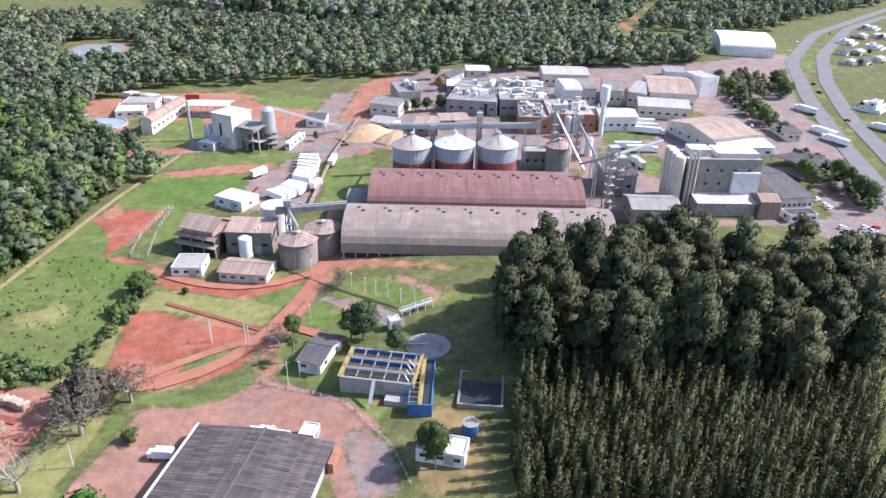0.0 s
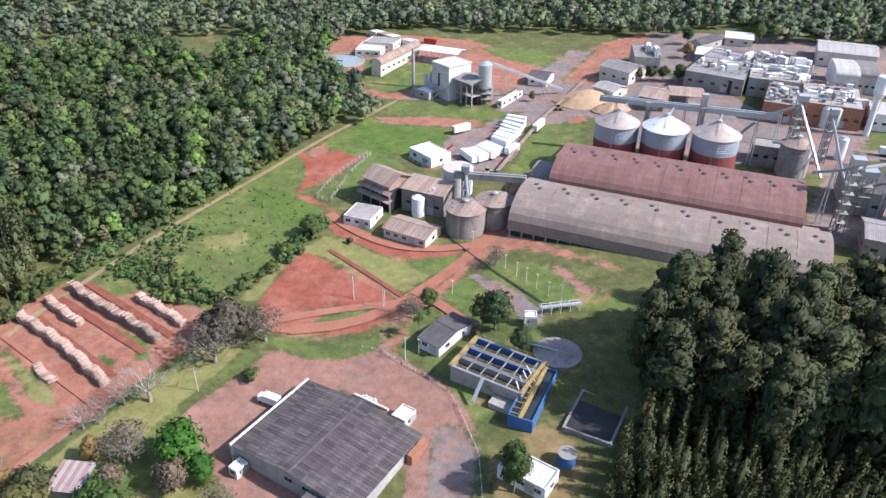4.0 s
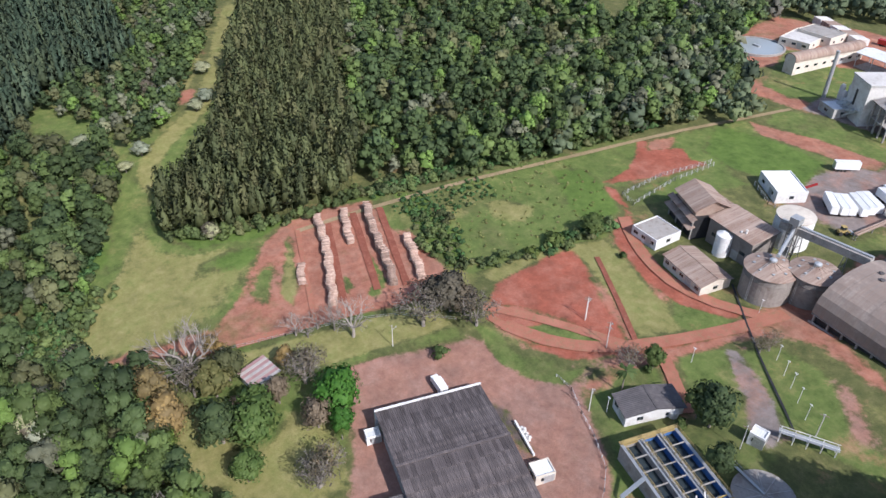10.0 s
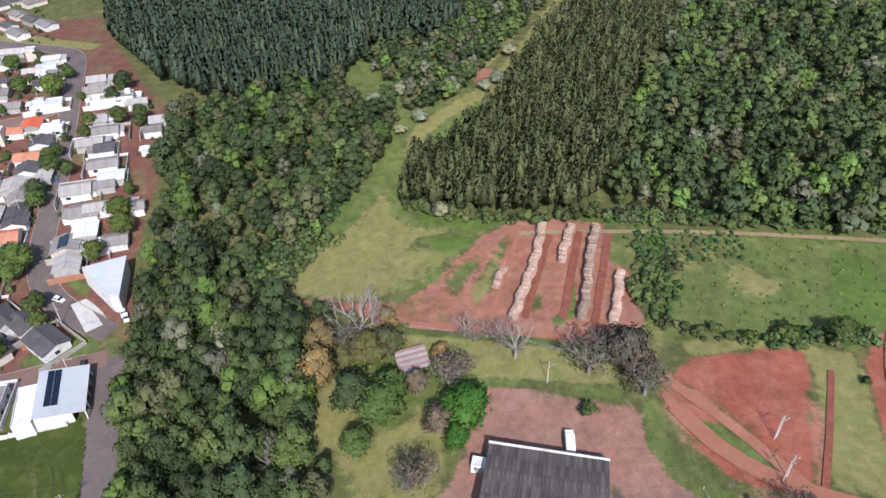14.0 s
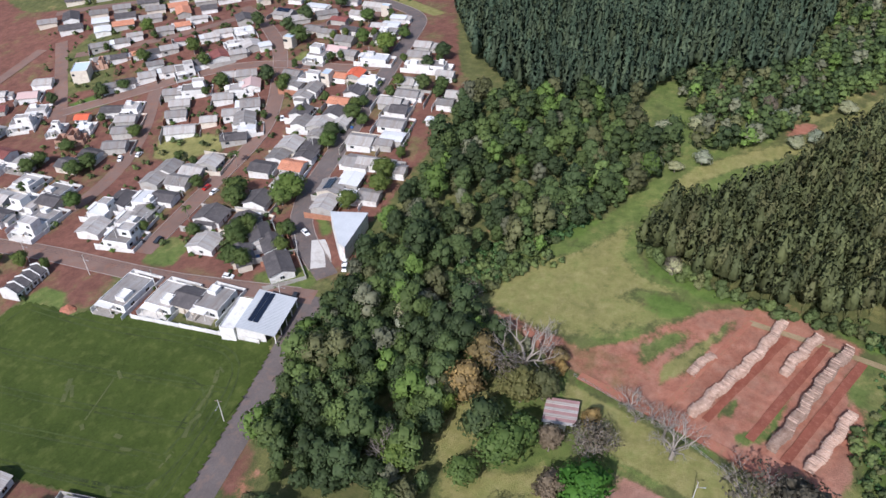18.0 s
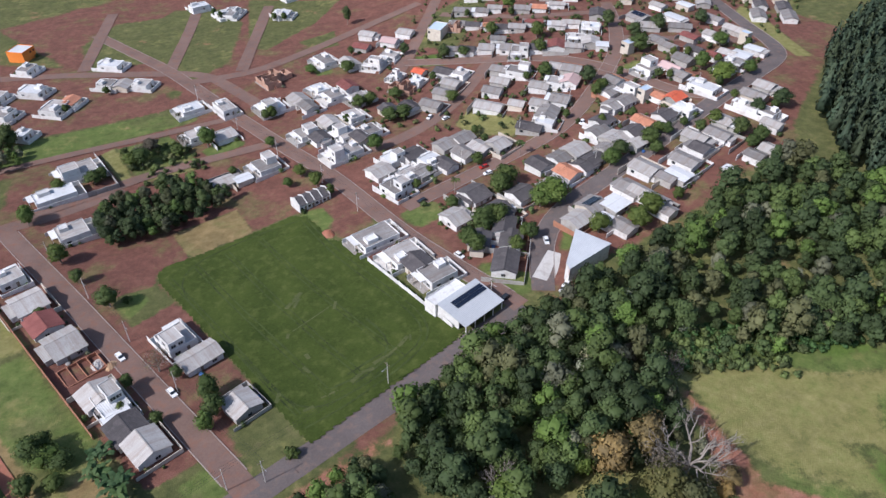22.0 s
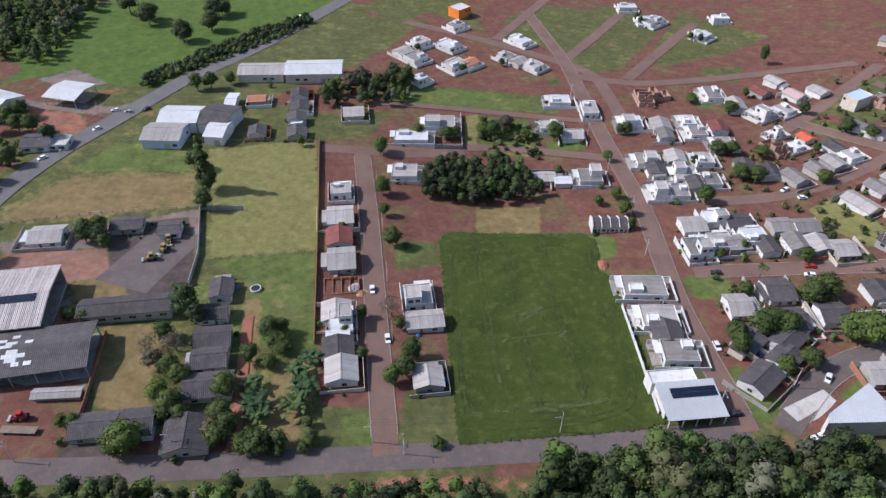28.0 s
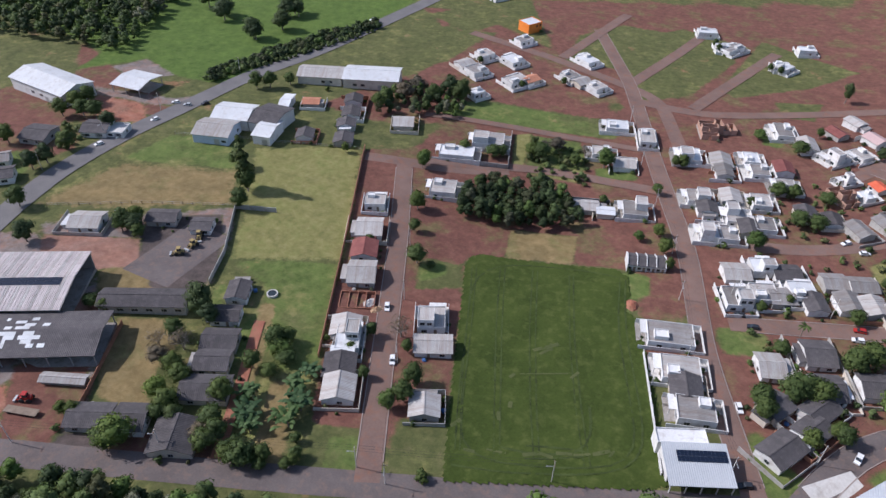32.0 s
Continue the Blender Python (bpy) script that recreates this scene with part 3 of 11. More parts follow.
zone("earth", -53, 200, -34, 192, -28, 188, -30, 186, -42, 192, -51, 196)
zone("paved", -42, 215, -40, 218, -26, 208, -17, 202, -12, 202, -15, 193, -22, 196, -27, 204)
zone("paved", -19, 227, -16, 227, -3, 219, 1, 217, -4, 214)
zone("earth", -94, 210, -94, 212, -68, 201, -54, 194, -55, 192, -71, 201)
zone("earth", -155, 243, -153, 256, -146, 243)
zone("dry", -404, 164, -405, 159, -319, 126, -284, 117, -278, 113, -277, 121)
zone("dry", -212, 87, -246, 92, -257, 96, -225, 91, -194, 87, -171, 85, -159, 80, -160, 72, -176, 79, -187, 82)
zone("earth", -281, 118, -284, 128, -270, 123, -267, 114)
zone("earth", 168, 728, 235, 875, 263, 929, 186, 747, 169, 696)
zone("earth", -314, 896, -262, 879, -180, 868, -217, 809)
zone("earth", -163, 922, -108, 932, -109, 880, -143, 884)
zone("earth", 2, 54, -34, 40, -47, 37, -44, 42, -13, 54, 1, 57)
zone("earth", -111, 12, -118, 11, -115, 20, -113, 19)
zone("earth", -131, 40, -130, 48, -128, 61, -115, 94, -112, 91, -123, 63, -127, 46)
zone("soil", 68, -101, 49, -108, 37, -70, 56, -71)
zone("earth", 41, -26, 22, -32, 18, -20, 36, -13)
zone("soil", 19, 22, 6, 17, 3, 24, 15, 30)
zone("soil", -78, -102, -93, -105, -92, -94, -79, -90)
zone("soil", -105, -132, -137, -135, -130, -113, -106, -109)
zone("earth", -52, 170, -52, 176, -52, 185, -51, 184, -47, 169, -44, 166)
zone("soil", -132, 41, -122, 74, -132, 87, -117, 92, -116, 78, -126, 56)
zone("soil", -47, 29, -52, 29, -46, 39, -31, 43, -30, 42)
zone("earth", -19, 160, -12, 164, -10, 159, -13, 158)
zone("earth", -503, 104, -505, 139, -486, 160, -454, 145, -455, 97)
zone("soil", -341, -123, -349, -111, -322, -80, -264, -40, -292, -63, -328, -104)
zone("earth", 100, 61, 88, 56, 80, 67, 87, 72)
zone("paved", -53, 105, -62, 113, -75, 116, -79, 121, -83, 132, -78, 143, -80, 134, -74, 122, -61, 118, -48, 111)
zone("paved", -61, 166, -47, 166, -36, 164, -26, 159, -17, 150, -22, 144, -31, 153, -45, 159)
zone("paved", -91, 120, -89, 135, -84, 128, -80, 119)
zone("earth", -123, 99, -145, 109, -144, 110, -122, 101)
zone("earth", -120, 103, -144, 114, -143, 115, -119, 104)
zone("earth", -112, 105, -140, 118, -139, 119, -111, 109)
zone("earth", -116, 95, -139, 105, -139, 106, -114, 99)
zone("lush", -121, 118, -137, 124, -143, 130, -125, 122)
zone("lush", -142, 142, -156, 152, -133, 144, -132, 140)
zone("lush", -132, 110, -143, 114, -134, 115, -126, 111)
zone("lush", -142, 141, -142, 145, -133, 142, -130, 139)
zone("hardstand", -72, 387, -63, 413, -33, 413, -26, 362, -45, 365, -52, 335, -58, 304, -72, 293, -79, 303, -70, 347)
zone("hardstand", -129, 384, -90, 381, -81, 366, -129, 363)
zone("hardstand", -95, 289, -94, 316, -89, 334, -75, 353, -58, 354, -57, 334, -62, 290, -80, 287)
zone("earth", -169, 361, -137, 363, -81, 370, -77, 363, -135, 354, -165, 349)
zone("soil", 278, -71, 272, -99, 239, -99, 214, -88, 221, -67, 248, -46)
zone("soil", 215, -55, 216, -67, 204, -75, 194, -63, 199, -45)
zone("earth", 227, -110, 207, -120, 183, -98, 202, -86)
zone("hardstand", 234, -117, 190, -123, 172, -137, 170, -129, 190, -114, 227, -111)
zone("hardstand", 193, 6, 148, -9, 118, -22, 104, -53, 99, -49, 81, -7, 110, 13, 173, 22)
zone("hardstand", 145, 57, 119, 47, 88, 35, 79, 51, 81, 67, 93, 71, 118, 79)
zone("earth", 112, 65, 106, 53, 94, 57, 94, 70, 104, 73)
zone("hardstand", 244, -142, 235, -159, 207, -147, 221, -132)
zone("soil", 212, -19, 214, -38, 208, -51, 208, -72, 237, -82, 262, -65)
zone("lush", 217, -45, 213, -52, 199, -39, 204, -32)
zone("lush", -80, 171, -75, 177, -58, 188, -64, 178, -75, 170)
zone("lush", -80, 162, -70, 164, -62, 173, -64, 163, -75, 160)
zone("dry", -97, 207, -85, 212, -57, 207, -59, 199, -79, 203)
zone("lush", -58, 200, -47, 223, -61, 218, -63, 208)
zone("dry", -102, 177, -103, 194, -98, 187, -95, 174)
zone("rough", -131, 57, -152, 72, -157, 91, -159, 107, -153, 104, -145, 86, -126, 73)
zone("dry", -134, 65, -156, 81, -154, 87, -132, 72)
zone("earth", -125, 92, -141, 100, -140, 103, -123, 97)
# the clearing, the grass strip and the log yard
zone("lush", -160, 61, -186, 72, -215, 79, -240, 86, -247, 104, -260, 117, -288, 131, -333, 148, -398, 171, -400, 182, -330, 158, -275, 142, -234, 123, -212, 107, -196, 91, -170, 88)
zone("lush", -236, 86, -239, 70, -250, 58, -284, 55, -287, 62, -273, 73, -252, 89)
zone("dry", -176, 86, -178, 80, -200, 82, -228, 90, -240, 97, -262, 118, -300, 135, -345, 149, -400, 169, -400, 176, -340, 155, -290, 139, -258, 125, -236, 104, -222, 95, -196, 87, soft=2.4)
zone("lush", -129, 45, -153, 51, -173, 64, -189, 75, -207, 79, -220, 85, -195, 95, -175, 87, -169, 108, -169, 136, -166, 166, -163, 126, -147, 115, -130, 112, -126, 98, -114, 91, -122, 67)
zone("dry", -133, 57, -156, 63, -169, 74, -181, 79, -189, 83, -173, 85, -164, 95, -162, 109, -158, 97, -150, 89, -139, 84, -132, 90, -126, 80, -128, 67)
zone("sward", -179, 92, -173, 107, -170, 125, -170, 145, -167, 168, -162, 163, -166, 146, -166, 126, -162, 119, -166, 109, -167, 97, soft=2.5)
zone("sward", -139, 82, -144, 90, -142, 96, -137, 96, -133, 87)
zone("sward", -159, 102, -160, 112, -157, 118, -149, 115, -145, 105, -149, 99)
zone("sward", -135, 41, -151, 42, -161, 49, -178, 60, -188, 73, -171, 69, -158, 58, -144, 55, -132, 55, -129, 49)
zone("dry", -160, 64, -164, 69, -160, 74, -155, 72, -153, 66, soft=2)
zone("earth", -161, 121, -166, 129, -168, 144, -165, 161, -143, 165, -130, 169, -110, 164, -109, 151, -109, 141, -112, 126, -112, 110, -115, 96, -122, 91, -129, 98, -136, 105, -146, 109, -153, 115, soft=2.6)
zone("earth", -129, 58, -128, 72, -126, 89, -115, 96, -114, 91, -122, 74, -125, 62, soft=2.6)
zone("lush", -134, 107, -144, 112, -148, 119, -136, 114, -127, 110, soft=2.4)
zone("lush", -159, 126, -159, 128, -128, 120, -126, 117, soft=1.6)
zone("lush", -128, 135, -129, 137, -121, 136, -119, 133, soft=1.6)
zone("lush", -115, 138, -123, 145, -138, 146, -139, 148, -119, 147, -112, 141, soft=1.6)
zone("dry", -130, 115, -152, 125, -151, 126, -129, 120, -121, 116, soft=2)
zone("lush", -152, 159, -159, 163, -143, 165, -140, 161, soft=2)
zone("sward", -113, 93, -115, 96, -110, 112, -109, 128, -108, 135, -105, 141, -104, 153, -92, 156, -89, 147, -90, 133, -91, 115, -97, 105, -104, 95, soft=2.5)
# the red field, its tracks and the meadow above it
zone("lush", -161, 163, -160, 183, -159, 216, -157, 242, -150, 245, -130, 241, -113, 236, -107, 225, -111, 208, -104, 194, -102, 175, -112, 168, -129, 167, -144, 165)
zone("dry", -141, 197, -140, 203, -129, 210, -124, 202, -131, 194, soft=3)
zone("dry", -153, 176, -146, 186, -139, 189, -138, 178, -145, 173, soft=3)
zone("earth", -152, 173, -147, 182, -142, 177, -147, 172, soft=3)
zone("sward", -148, 231, -142, 243, -123, 240, -112, 234, -110, 221, -123, 221)
zone("sward", -164, 171, -159, 180, -139, 176, -127, 179, -117, 172, -119, 167, -136, 168)
zone("dry", -107, 173, -107, 195, -104, 208, -101, 219, -93, 219, -65, 212, -54, 209, -59, 197, -76, 204, -101, 208, -102, 195, -99, 175, soft=2.4)
zone("red", -100, 175, -103, 197, -102, 206, -93, 205, -78, 199, -60, 194, -63, 189, -78, 182, -88, 175, -92, 168, soft=2.2)
zone("red", -89, 167, -86, 174, -74, 182, -63, 189, -58, 194, -51, 212, -49, 224, -46, 221, -50, 203, -57, 184, -61, 175, -71, 169, -81, 167, soft=1.8)
zone("lush", -79, 170, -77, 178, -67, 185, -59, 190, -63, 180, -71, 171, soft=1.8)
zone("lush", -88, 160, -84, 163, -72, 163, -66, 165, -61, 173, -61, 170, -65, 161, -76, 159, soft=1.8)
zone("lush", -84, 225, -82, 227, -63, 225, -49, 225, -52, 213, -61, 215, -71, 217, soft=2)
zone("lush", -162, 253, -151, 274, -141, 266, -138, 252, -136, 242, -150, 245, soft=2.2)
zone("red", -149, 275, -147, 279, -141, 272, -135, 286, -126, 282, -120, 286, -122, 265, -128, 245, -130, 242, -133, 257, -141, 267, soft=1.6)
zone("lush", -138, 290, -135, 317, -114, 328, -91, 303, -109, 299, -120, 288, -127, 285)
zone("lush", -120, 245, -119, 267, -116, 268, -111, 258, -113, 243, soft=1.8)
zone("red", -128, 240, -112, 237, -104, 231, -104, 225, -98, 221, -77, 216, -63, 217, -50, 225, -51, 232, -65, 224, -79, 224, -98, 230, -112, 239, -125, 243, soft=1.6)
# plots in the town
zone("soil", -87, -105, -96, -102, -94, -69, -89, -70, -86, -87, -78, -102, soft=2.2)
zone("dry", -149, -126, -161, -104, -161, -91, -154, -95, -143, -100, -138, -111, -132, -115, soft=2.2)
zone("soil", -138, -128, -149, -126, -134, -112, -129, -121, soft=2.2)
zone("soil", -111, -132, -133, -128, -138, -128, -128, -118, -113, -115, -106, -119, soft=2.2)
zone("soil", -190, -19, -203, -22, -203, -16, -192, -12, -187, -13, soft=2.2)
zone("soil", -157, -19, -167, -23, -168, -18, -159, -12, soft=2.2)
zone("lush", -139, -23, -143, -25, -134, -9, -129, -10, soft=2.2)
zone("lush", -228, -116, -241, -118, -235, -106, -229, -110, soft=2.2)
zone("dry", -330, -148, -325, -124, -313, -85, -321, -81, -328, -103, -345, -146, -344, -158, soft=2.2)
zone("lush", -90, -60, -109, -63, -107, -55, -91, -51, soft=2.2)
zone("lush", -95, -218, -108, -223, -105, -203, -96, -204, soft=2.2)
zone("sward", -151, -197, -166, -189, -160, -176, -147, -184, soft=2.2)
zone("soil", -219, -41, -236, -33, -226, -16, -208, -21, -209, -32, soft=2.2)
zone("soil", -105, -316, -156, -303, -196, -263, -164, -225, -137, -248, -101, -223, -64, -202, -46, -204, -44, -220, -92, -266, soft=2.2)
zone("rough", -90, -350, -144, -314, -119, -284, -79, -254, -72, -267, soft=2.2)
zone("rough", -100, -257, -124, -263, -120, -240, -106, -239, soft=2.2)
# plots round the field
zone("lush", 87, -25, 46, -38, 33, -6, 27, 9, 35, 17, 45, 9, 62, -16, 77, -21, soft=3)
zone("soil", 42, -119, 25, -124, 13, -98, 7, -64, -7, -18, -20, 21, -23, 34, -11, 39, 15, -31, 34, -85, soft=2)
zone("soil", 15, -35, -1, -40, -4, -29, 12, -24, soft=1.8)
zone("soil", 32, -130, -1, -97, -31, -104, -42, -108, -48, -118, -59, -84, -51, -82, -34, -80, 22, -61, 34, -94, soft=2.5)
zone("straw", -3, -92, -30, -98, -33, -79, -8, -72, soft=1.8)
zone("soil", -33, -93, -43, -95, -47, -83, -35, -81, soft=2)
zone("rough", 21, -57, 6, -60, 1, -46, 15, -38, soft=1.8)
zone("rough", -5, 19, -18, 14, -24, 34, -11, 39, soft=1.8)
zone("lush", 19, -52, 12, -58, 8, -52, 15, -43, soft=1.8)
zone("soil", 41, -28, 23, -34, 17, -15, 34, -10, soft=1.4)
zone("soil", 19, 22, 5, 19, 3, 26, 16, 30, soft=1.4)
zone("rough", 27, 33, 2, 27, -3, 43, 17, 48, 22, 48, soft=1.8)
zone("lush", 10, 32, 2, 30, -2, 41, 6, 44, soft=1.8)
zone("straw", 36, 21, 28, 18, 16, 49, 24, 49, soft=1.8)
zone("straw", 97, 18, 78, 11, 71, 19, 70, 31, 62, 46, 78, 47, 88, 36, soft=2)
zone("gravel", 127, -33, 102, -46, 84, -19, 81, -4, 102, 3, 116, -10, soft=2)
zone("straw", 124, -3, 103, -7, 98, 2, 112, 11, soft=2)
zone("paved", 155, -7, 120, -20, 109, -6, 121, 1, 116, 13, 102, 10, 97, 17, 125, 28, soft=1.8)
zone("soil", 110, 47, 90, 35, 84, 49, 79, 63, 81, 69, 89, 71, soft=1.8)
zone("soil", 102, 56, 91, 50, 83, 62, 93, 67, soft=1.6)
zone("soil", 89, 50, 82, 44, 73, 65, 81, 69, soft=1.8)
zone("gravel", 79, 60, 65, 58, 61, 64, 76, 68, soft=1.8)
zone("soil", 56, 51, 37, 48, 33, 56, 61, 63, 65, 58, soft=1.8)
zone("lush", 61, 2, 57, -3, 50, 13, 50, 21, soft=1.8)
zone("lush", 78, -8, 74, -11, 68, 4, 71, 5, soft=1.8)
zone("straw", 58, -7, 54, -9, 42, 19, 36, 36, 39, 36, 46, 20, soft=1.2)
zone("lush", 64, -181, 43, -193, 0, -198, -28, -193, -29, -184, 12, -179, 58, -170, soft=2)
zone("dry", 18, -168, 11, -173, 6, -142, 11, -140, soft=1.8)
zone("lush", 10, -171, -14, -175, -22, -152, 4, -143, soft=2)
zone("soil", -13, -178, -46, -179, -55, -152, -36, -147, -25, -149, soft=2)
zone("lush", -25, -155, -42, -158, -46, -150, -28, -146, soft=1.6)
zone("soil", 28, -80, -4, -91, -7, -73, 22, -61, soft=2)
zone("lush", -54, -79, -62, -80, -64, -69, -58, -66, soft=2)
zone("soil", -62, -80, -75, -81, -77, -66, -65, -63, soft=1.8)
zone("soil", -65, -40, -85, -46, -86, -41, -67, -36, soft=1.2)
zone("lush", -88, -60, -102, -59, -102, -50, -91, -47, soft=1.8)
zone("soil", -103, -70, -113, -68, -109, -54, -103, -53, soft=1.6)
zone("soil", -93, -37, -103, -38, -102, -29, -97, -28, soft=1.4)
zone("lush", -98, -13, -105, -10, -116, -4, -110, 3, -105, 4, soft=1.4)
zone("lush", -23, 35, -81, 13, -82, 14, -53, 26, -24, 37, soft=1.2)
zone("rough", -82, -25, -85, -1, -89, 11, -80, 14, soft=1.4)
# the yard, its lawns and paths
zone("lush", -78, 71, -88, 74, -93, 81, -102, 81, -115, 92, -110, 112, -105, 134, -103, 154, -89, 153, -91, 136, -91, 115, -78, 110, -64, 111, -57, 86, soft=2)
zone("sward", -113, 96, -109, 112, -104, 134, -95, 134, -96, 115, -99, 102, soft=2.4)
zone("dry", -65, 87, -83, 102, -77, 108, -65, 107, -60, 95, soft=3)
zone("earth", -73, 74, -83, 72, -90, 75, -84, 76, -73, 77, soft=1.4)
zone("lush", -46, 201, -42, 214, -29, 206, -15, 195, -15, 188, -29, 189, soft=1.8)
zone("hardstand", -42, 213, -41, 216, -25, 210, -14, 202, -12, 195, -17, 195, -29, 205, soft=1.6)
zone("lush", -39, 216, -35, 224, -15, 219, -6, 209, -9, 202, -20, 208, soft=1.8)
zone("gravel", -59, 148, -55, 152, -42, 150, -38, 150, -30, 148, -19, 140, -23, 137, -32, 146, -43, 147, soft=3)
zone("paved", -81, 154, -76, 158, -62, 159, -55, 174, -47, 168, -31, 161, -23, 155, -14, 145, -19, 140, -30, 148, -38, 150, -55, 152, -67, 151, soft=3)
zone("lush", -78, 160, -73, 162, -65, 161, -58, 173, -56, 179, -54, 168, -61, 160, -70, 158, soft=1.6)


zone("lush", -188, 407, -172, 419, -147, 392, -145, 361, -160, 362)
zone("lush", -141, 346, -113, 362, -82, 369, -79, 354, -104, 338, -133, 335)
zone("earth", -137, 327, -110, 338, -85, 343, -83, 334, -127, 321, soft=2.2)
zone("sward", -142, 312, -121, 322, -97, 324, -90, 302, -113, 290, -129, 292)
zone("lush", -66, 344, -55, 353, -36, 343, -31, 310, -42, 301, -54, 306)


zone("paved", -43, 154, -21, 151, -6, 130, -23, 125, -29, 137)
zone("paved", -70, 129, -67, 147, -57, 155, -44, 156, -55, 165, -69, 156, -75, 136)


zone("lush", -130, 49, -144, 50, -157, 57, -173, 64, -168, 70, -151, 66, -134, 59, -128, 53, soft=4.5)


zone("paved", -47, 167, -34, 162, -23, 155, -12, 143, -8, 129, -23, 125, -26, 143, -38, 153, soft=2)
zone("hardstand", -26, 148, -19, 150, -12, 143, -8, 129, -18, 126, soft=2.4)
zone("straw", 0, 158, 6, 160, 13, 150, 12, 130, -4, 128, -9, 143, soft=5)
zone("paved", -84, 358, -67, 363, -65, 427, -61, 479, -76, 475, -80, 431, -86, 385)
zone("hardstand", -84, 358, -67, 363, -65, 427, -61, 479, -76, 475, -80, 431, -86, 385)
zone("hardstand", -134, 356, -87, 366, -91, 387, -117, 388, -139, 374, soft=2.4)
zone("dry", 173, -22, 166, -61, 117, -76, 103, -54, 145, -32)
zone("straw", 173, -22, 166, -61, 117, -76, 103, -54, 145, -32, soft=6)
zone("dry", 120, -97, 79, -121, 45, -42, 81, -24)


zone("dry", -96, 73, -99, 79, -74, 89, -72, 109, -54, 107, -56, 90, -77, 73, soft=4)
zone("dry", -111, 95, -102, 157, -90, 154, -94, 117, -101, 98, soft=2)
zone("dry", -130, 55, -149, 56, -156, 68, -150, 111, -134, 94, -127, 80, soft=6)


def mesh_from(name, verts, quads, material, parent=None, smooth=False):
    """One mesh object from numpy arrays of corners and four-cornered faces."""
    me = bpy.data.meshes.new(name)
    verts, quads = np.asarray(verts, np.float32), np.asarray(quads, np.int32)
    me.vertices.add(len(verts))
    me.vertices.foreach_set("co", verts.ravel())
    me.loops.add(quads.size)
    me.loops.foreach_set("vertex_index", quads.ravel())
    me.polygons.add(len(quads))
    me.polygons.foreach_set("loop_start", np.arange(0, quads.size, 4, dtype=np.int32))
    me.polygons.foreach_set("loop_total", np.full(len(quads), 4, np.int32))
    if smooth:
        me.polygons.foreach_set("use_smooth", np.ones(len(quads), bool))
    me.update(calc_edges=True)
    me.materials.append(material)
    ob = new(name, me)
    if parent:
        ob.parent = parent
    return ob


nx, ny = len(GX), len(GY)
ii, jj = np.meshgrid(np.arange(nx - 1), np.arange(ny - 1), indexing="ij")
a = (ii * ny + jj).ravel()
gv = np.stack([MX, MY, gz(MX, MY)], 1)
ground = mesh_from("ground", gv, np.stack([a, a + ny, a + ny + 1, a + 1], 1), M_GROUND, smooth=True)
attr = ground.data.color_attributes.new("zone", "FLOAT_COLOR", "POINT")
attr.data.foreach_set("color", ZONES[:, :4].astype(np.float32).ravel())
attr = ground.data.attributes.new("soil", "FLOAT", "POINT")
attr.data.foreach_set("value", ZONES[:, 4].astype(np.float32))
attr = ground.data.attributes.new("sward", "FLOAT", "POINT")
attr.data.foreach_set("value", ZONES[:, 5].astype(np.float32))
attr = ground.data.attributes.new("red", "FLOAT", "POINT")
attr.data.foreach_set("value", ZONES[:, 7].astype(np.float32))
attr = ground.data.attributes.new("straw", "FLOAT", "POINT")
attr.data.foreach_set("value", ZONES[:, 8].astype(np.float32))
attr = ground.data.attributes.new("gravel", "FLOAT", "POINT")
attr.data.foreach_set("value", ZONES[:, 9].astype(np.float32))
attr = ground.data.attributes.new("hardstand", "FLOAT", "POINT")
attr.data.foreach_set("value", ZONES[:, 6].astype(np.float32))
tagged(ground, "rolling meadow and red earth ground around the mill", "ground", kind="structure")


# ---- helpers for things ----
def thing(name, x, y, rot=0.0, label="", category="", group="", kind="", z=None):
    e = new(name)
    e.empty_display_size = 0.5
    e.matrix_basis = pose(x, y, gz(x, y) if z is None else z, 0, 0, rot)
    return tagged(e, label, category, group, kind)


def part(name, bm, material, parent, label="", m=None):
    me = bpy.data.meshes.new(name)
    bm.to_mesh(me)
    bm.free()
    me.materials.append(material)
    ob = new(name, me)
    ob.parent = parent
    if m is not None:
        ob.matrix_basis = m
    if label:
        ob["label"] = label
    return ob


def box(bm, x0, y0, z0, x1, y1, z1):
    v = [bm.verts.new(p) for p in ((x0, y0, z0), (x1, y0, z0), (x1, y1, z0), (x0, y1, z0), (x0, y0, z1), (x1, y0, z1), (x1, y1, z1), (x0, y1, z1))]
    for f in ((3, 2, 1, 0), (4, 5, 6, 7), (0, 1, 5, 4), (1, 2, 6, 5), (2, 3, 7, 6), (3, 0, 4, 7)):
        bm.faces.new([v[i] for i in f])
    return bm


def boxes(*dims):
    bm = bmesh.new()
    for d in dims:
        box(bm, *d)
    return bm


def beam(bm, p, q, t):
    """A square bar from p to q, t thick."""
    p, q = Vector(p), Vector(q)
    d = (q - p).normalized()
    s = d.cross(Vector((0, 0, 1)))
    s = s.normalized() * t / 2 if s.length > 1e-3 else Vector((t / 2, 0, 0))
    u = d.cross(s).normalized() * t / 2
    v = [bm.verts.new(o + a * s + b * u) for o in (p, q) for a, b in ((-1, -1), (1, -1), (1, 1), (-1, 1))]
    for f in ((3, 2, 1, 0), (4, 5, 6, 7), (0, 1, 5, 4), (1, 2, 6, 5), (2, 3, 7, 6), (3, 0, 4, 7)):
        bm.faces.new([v[i] for i in f])


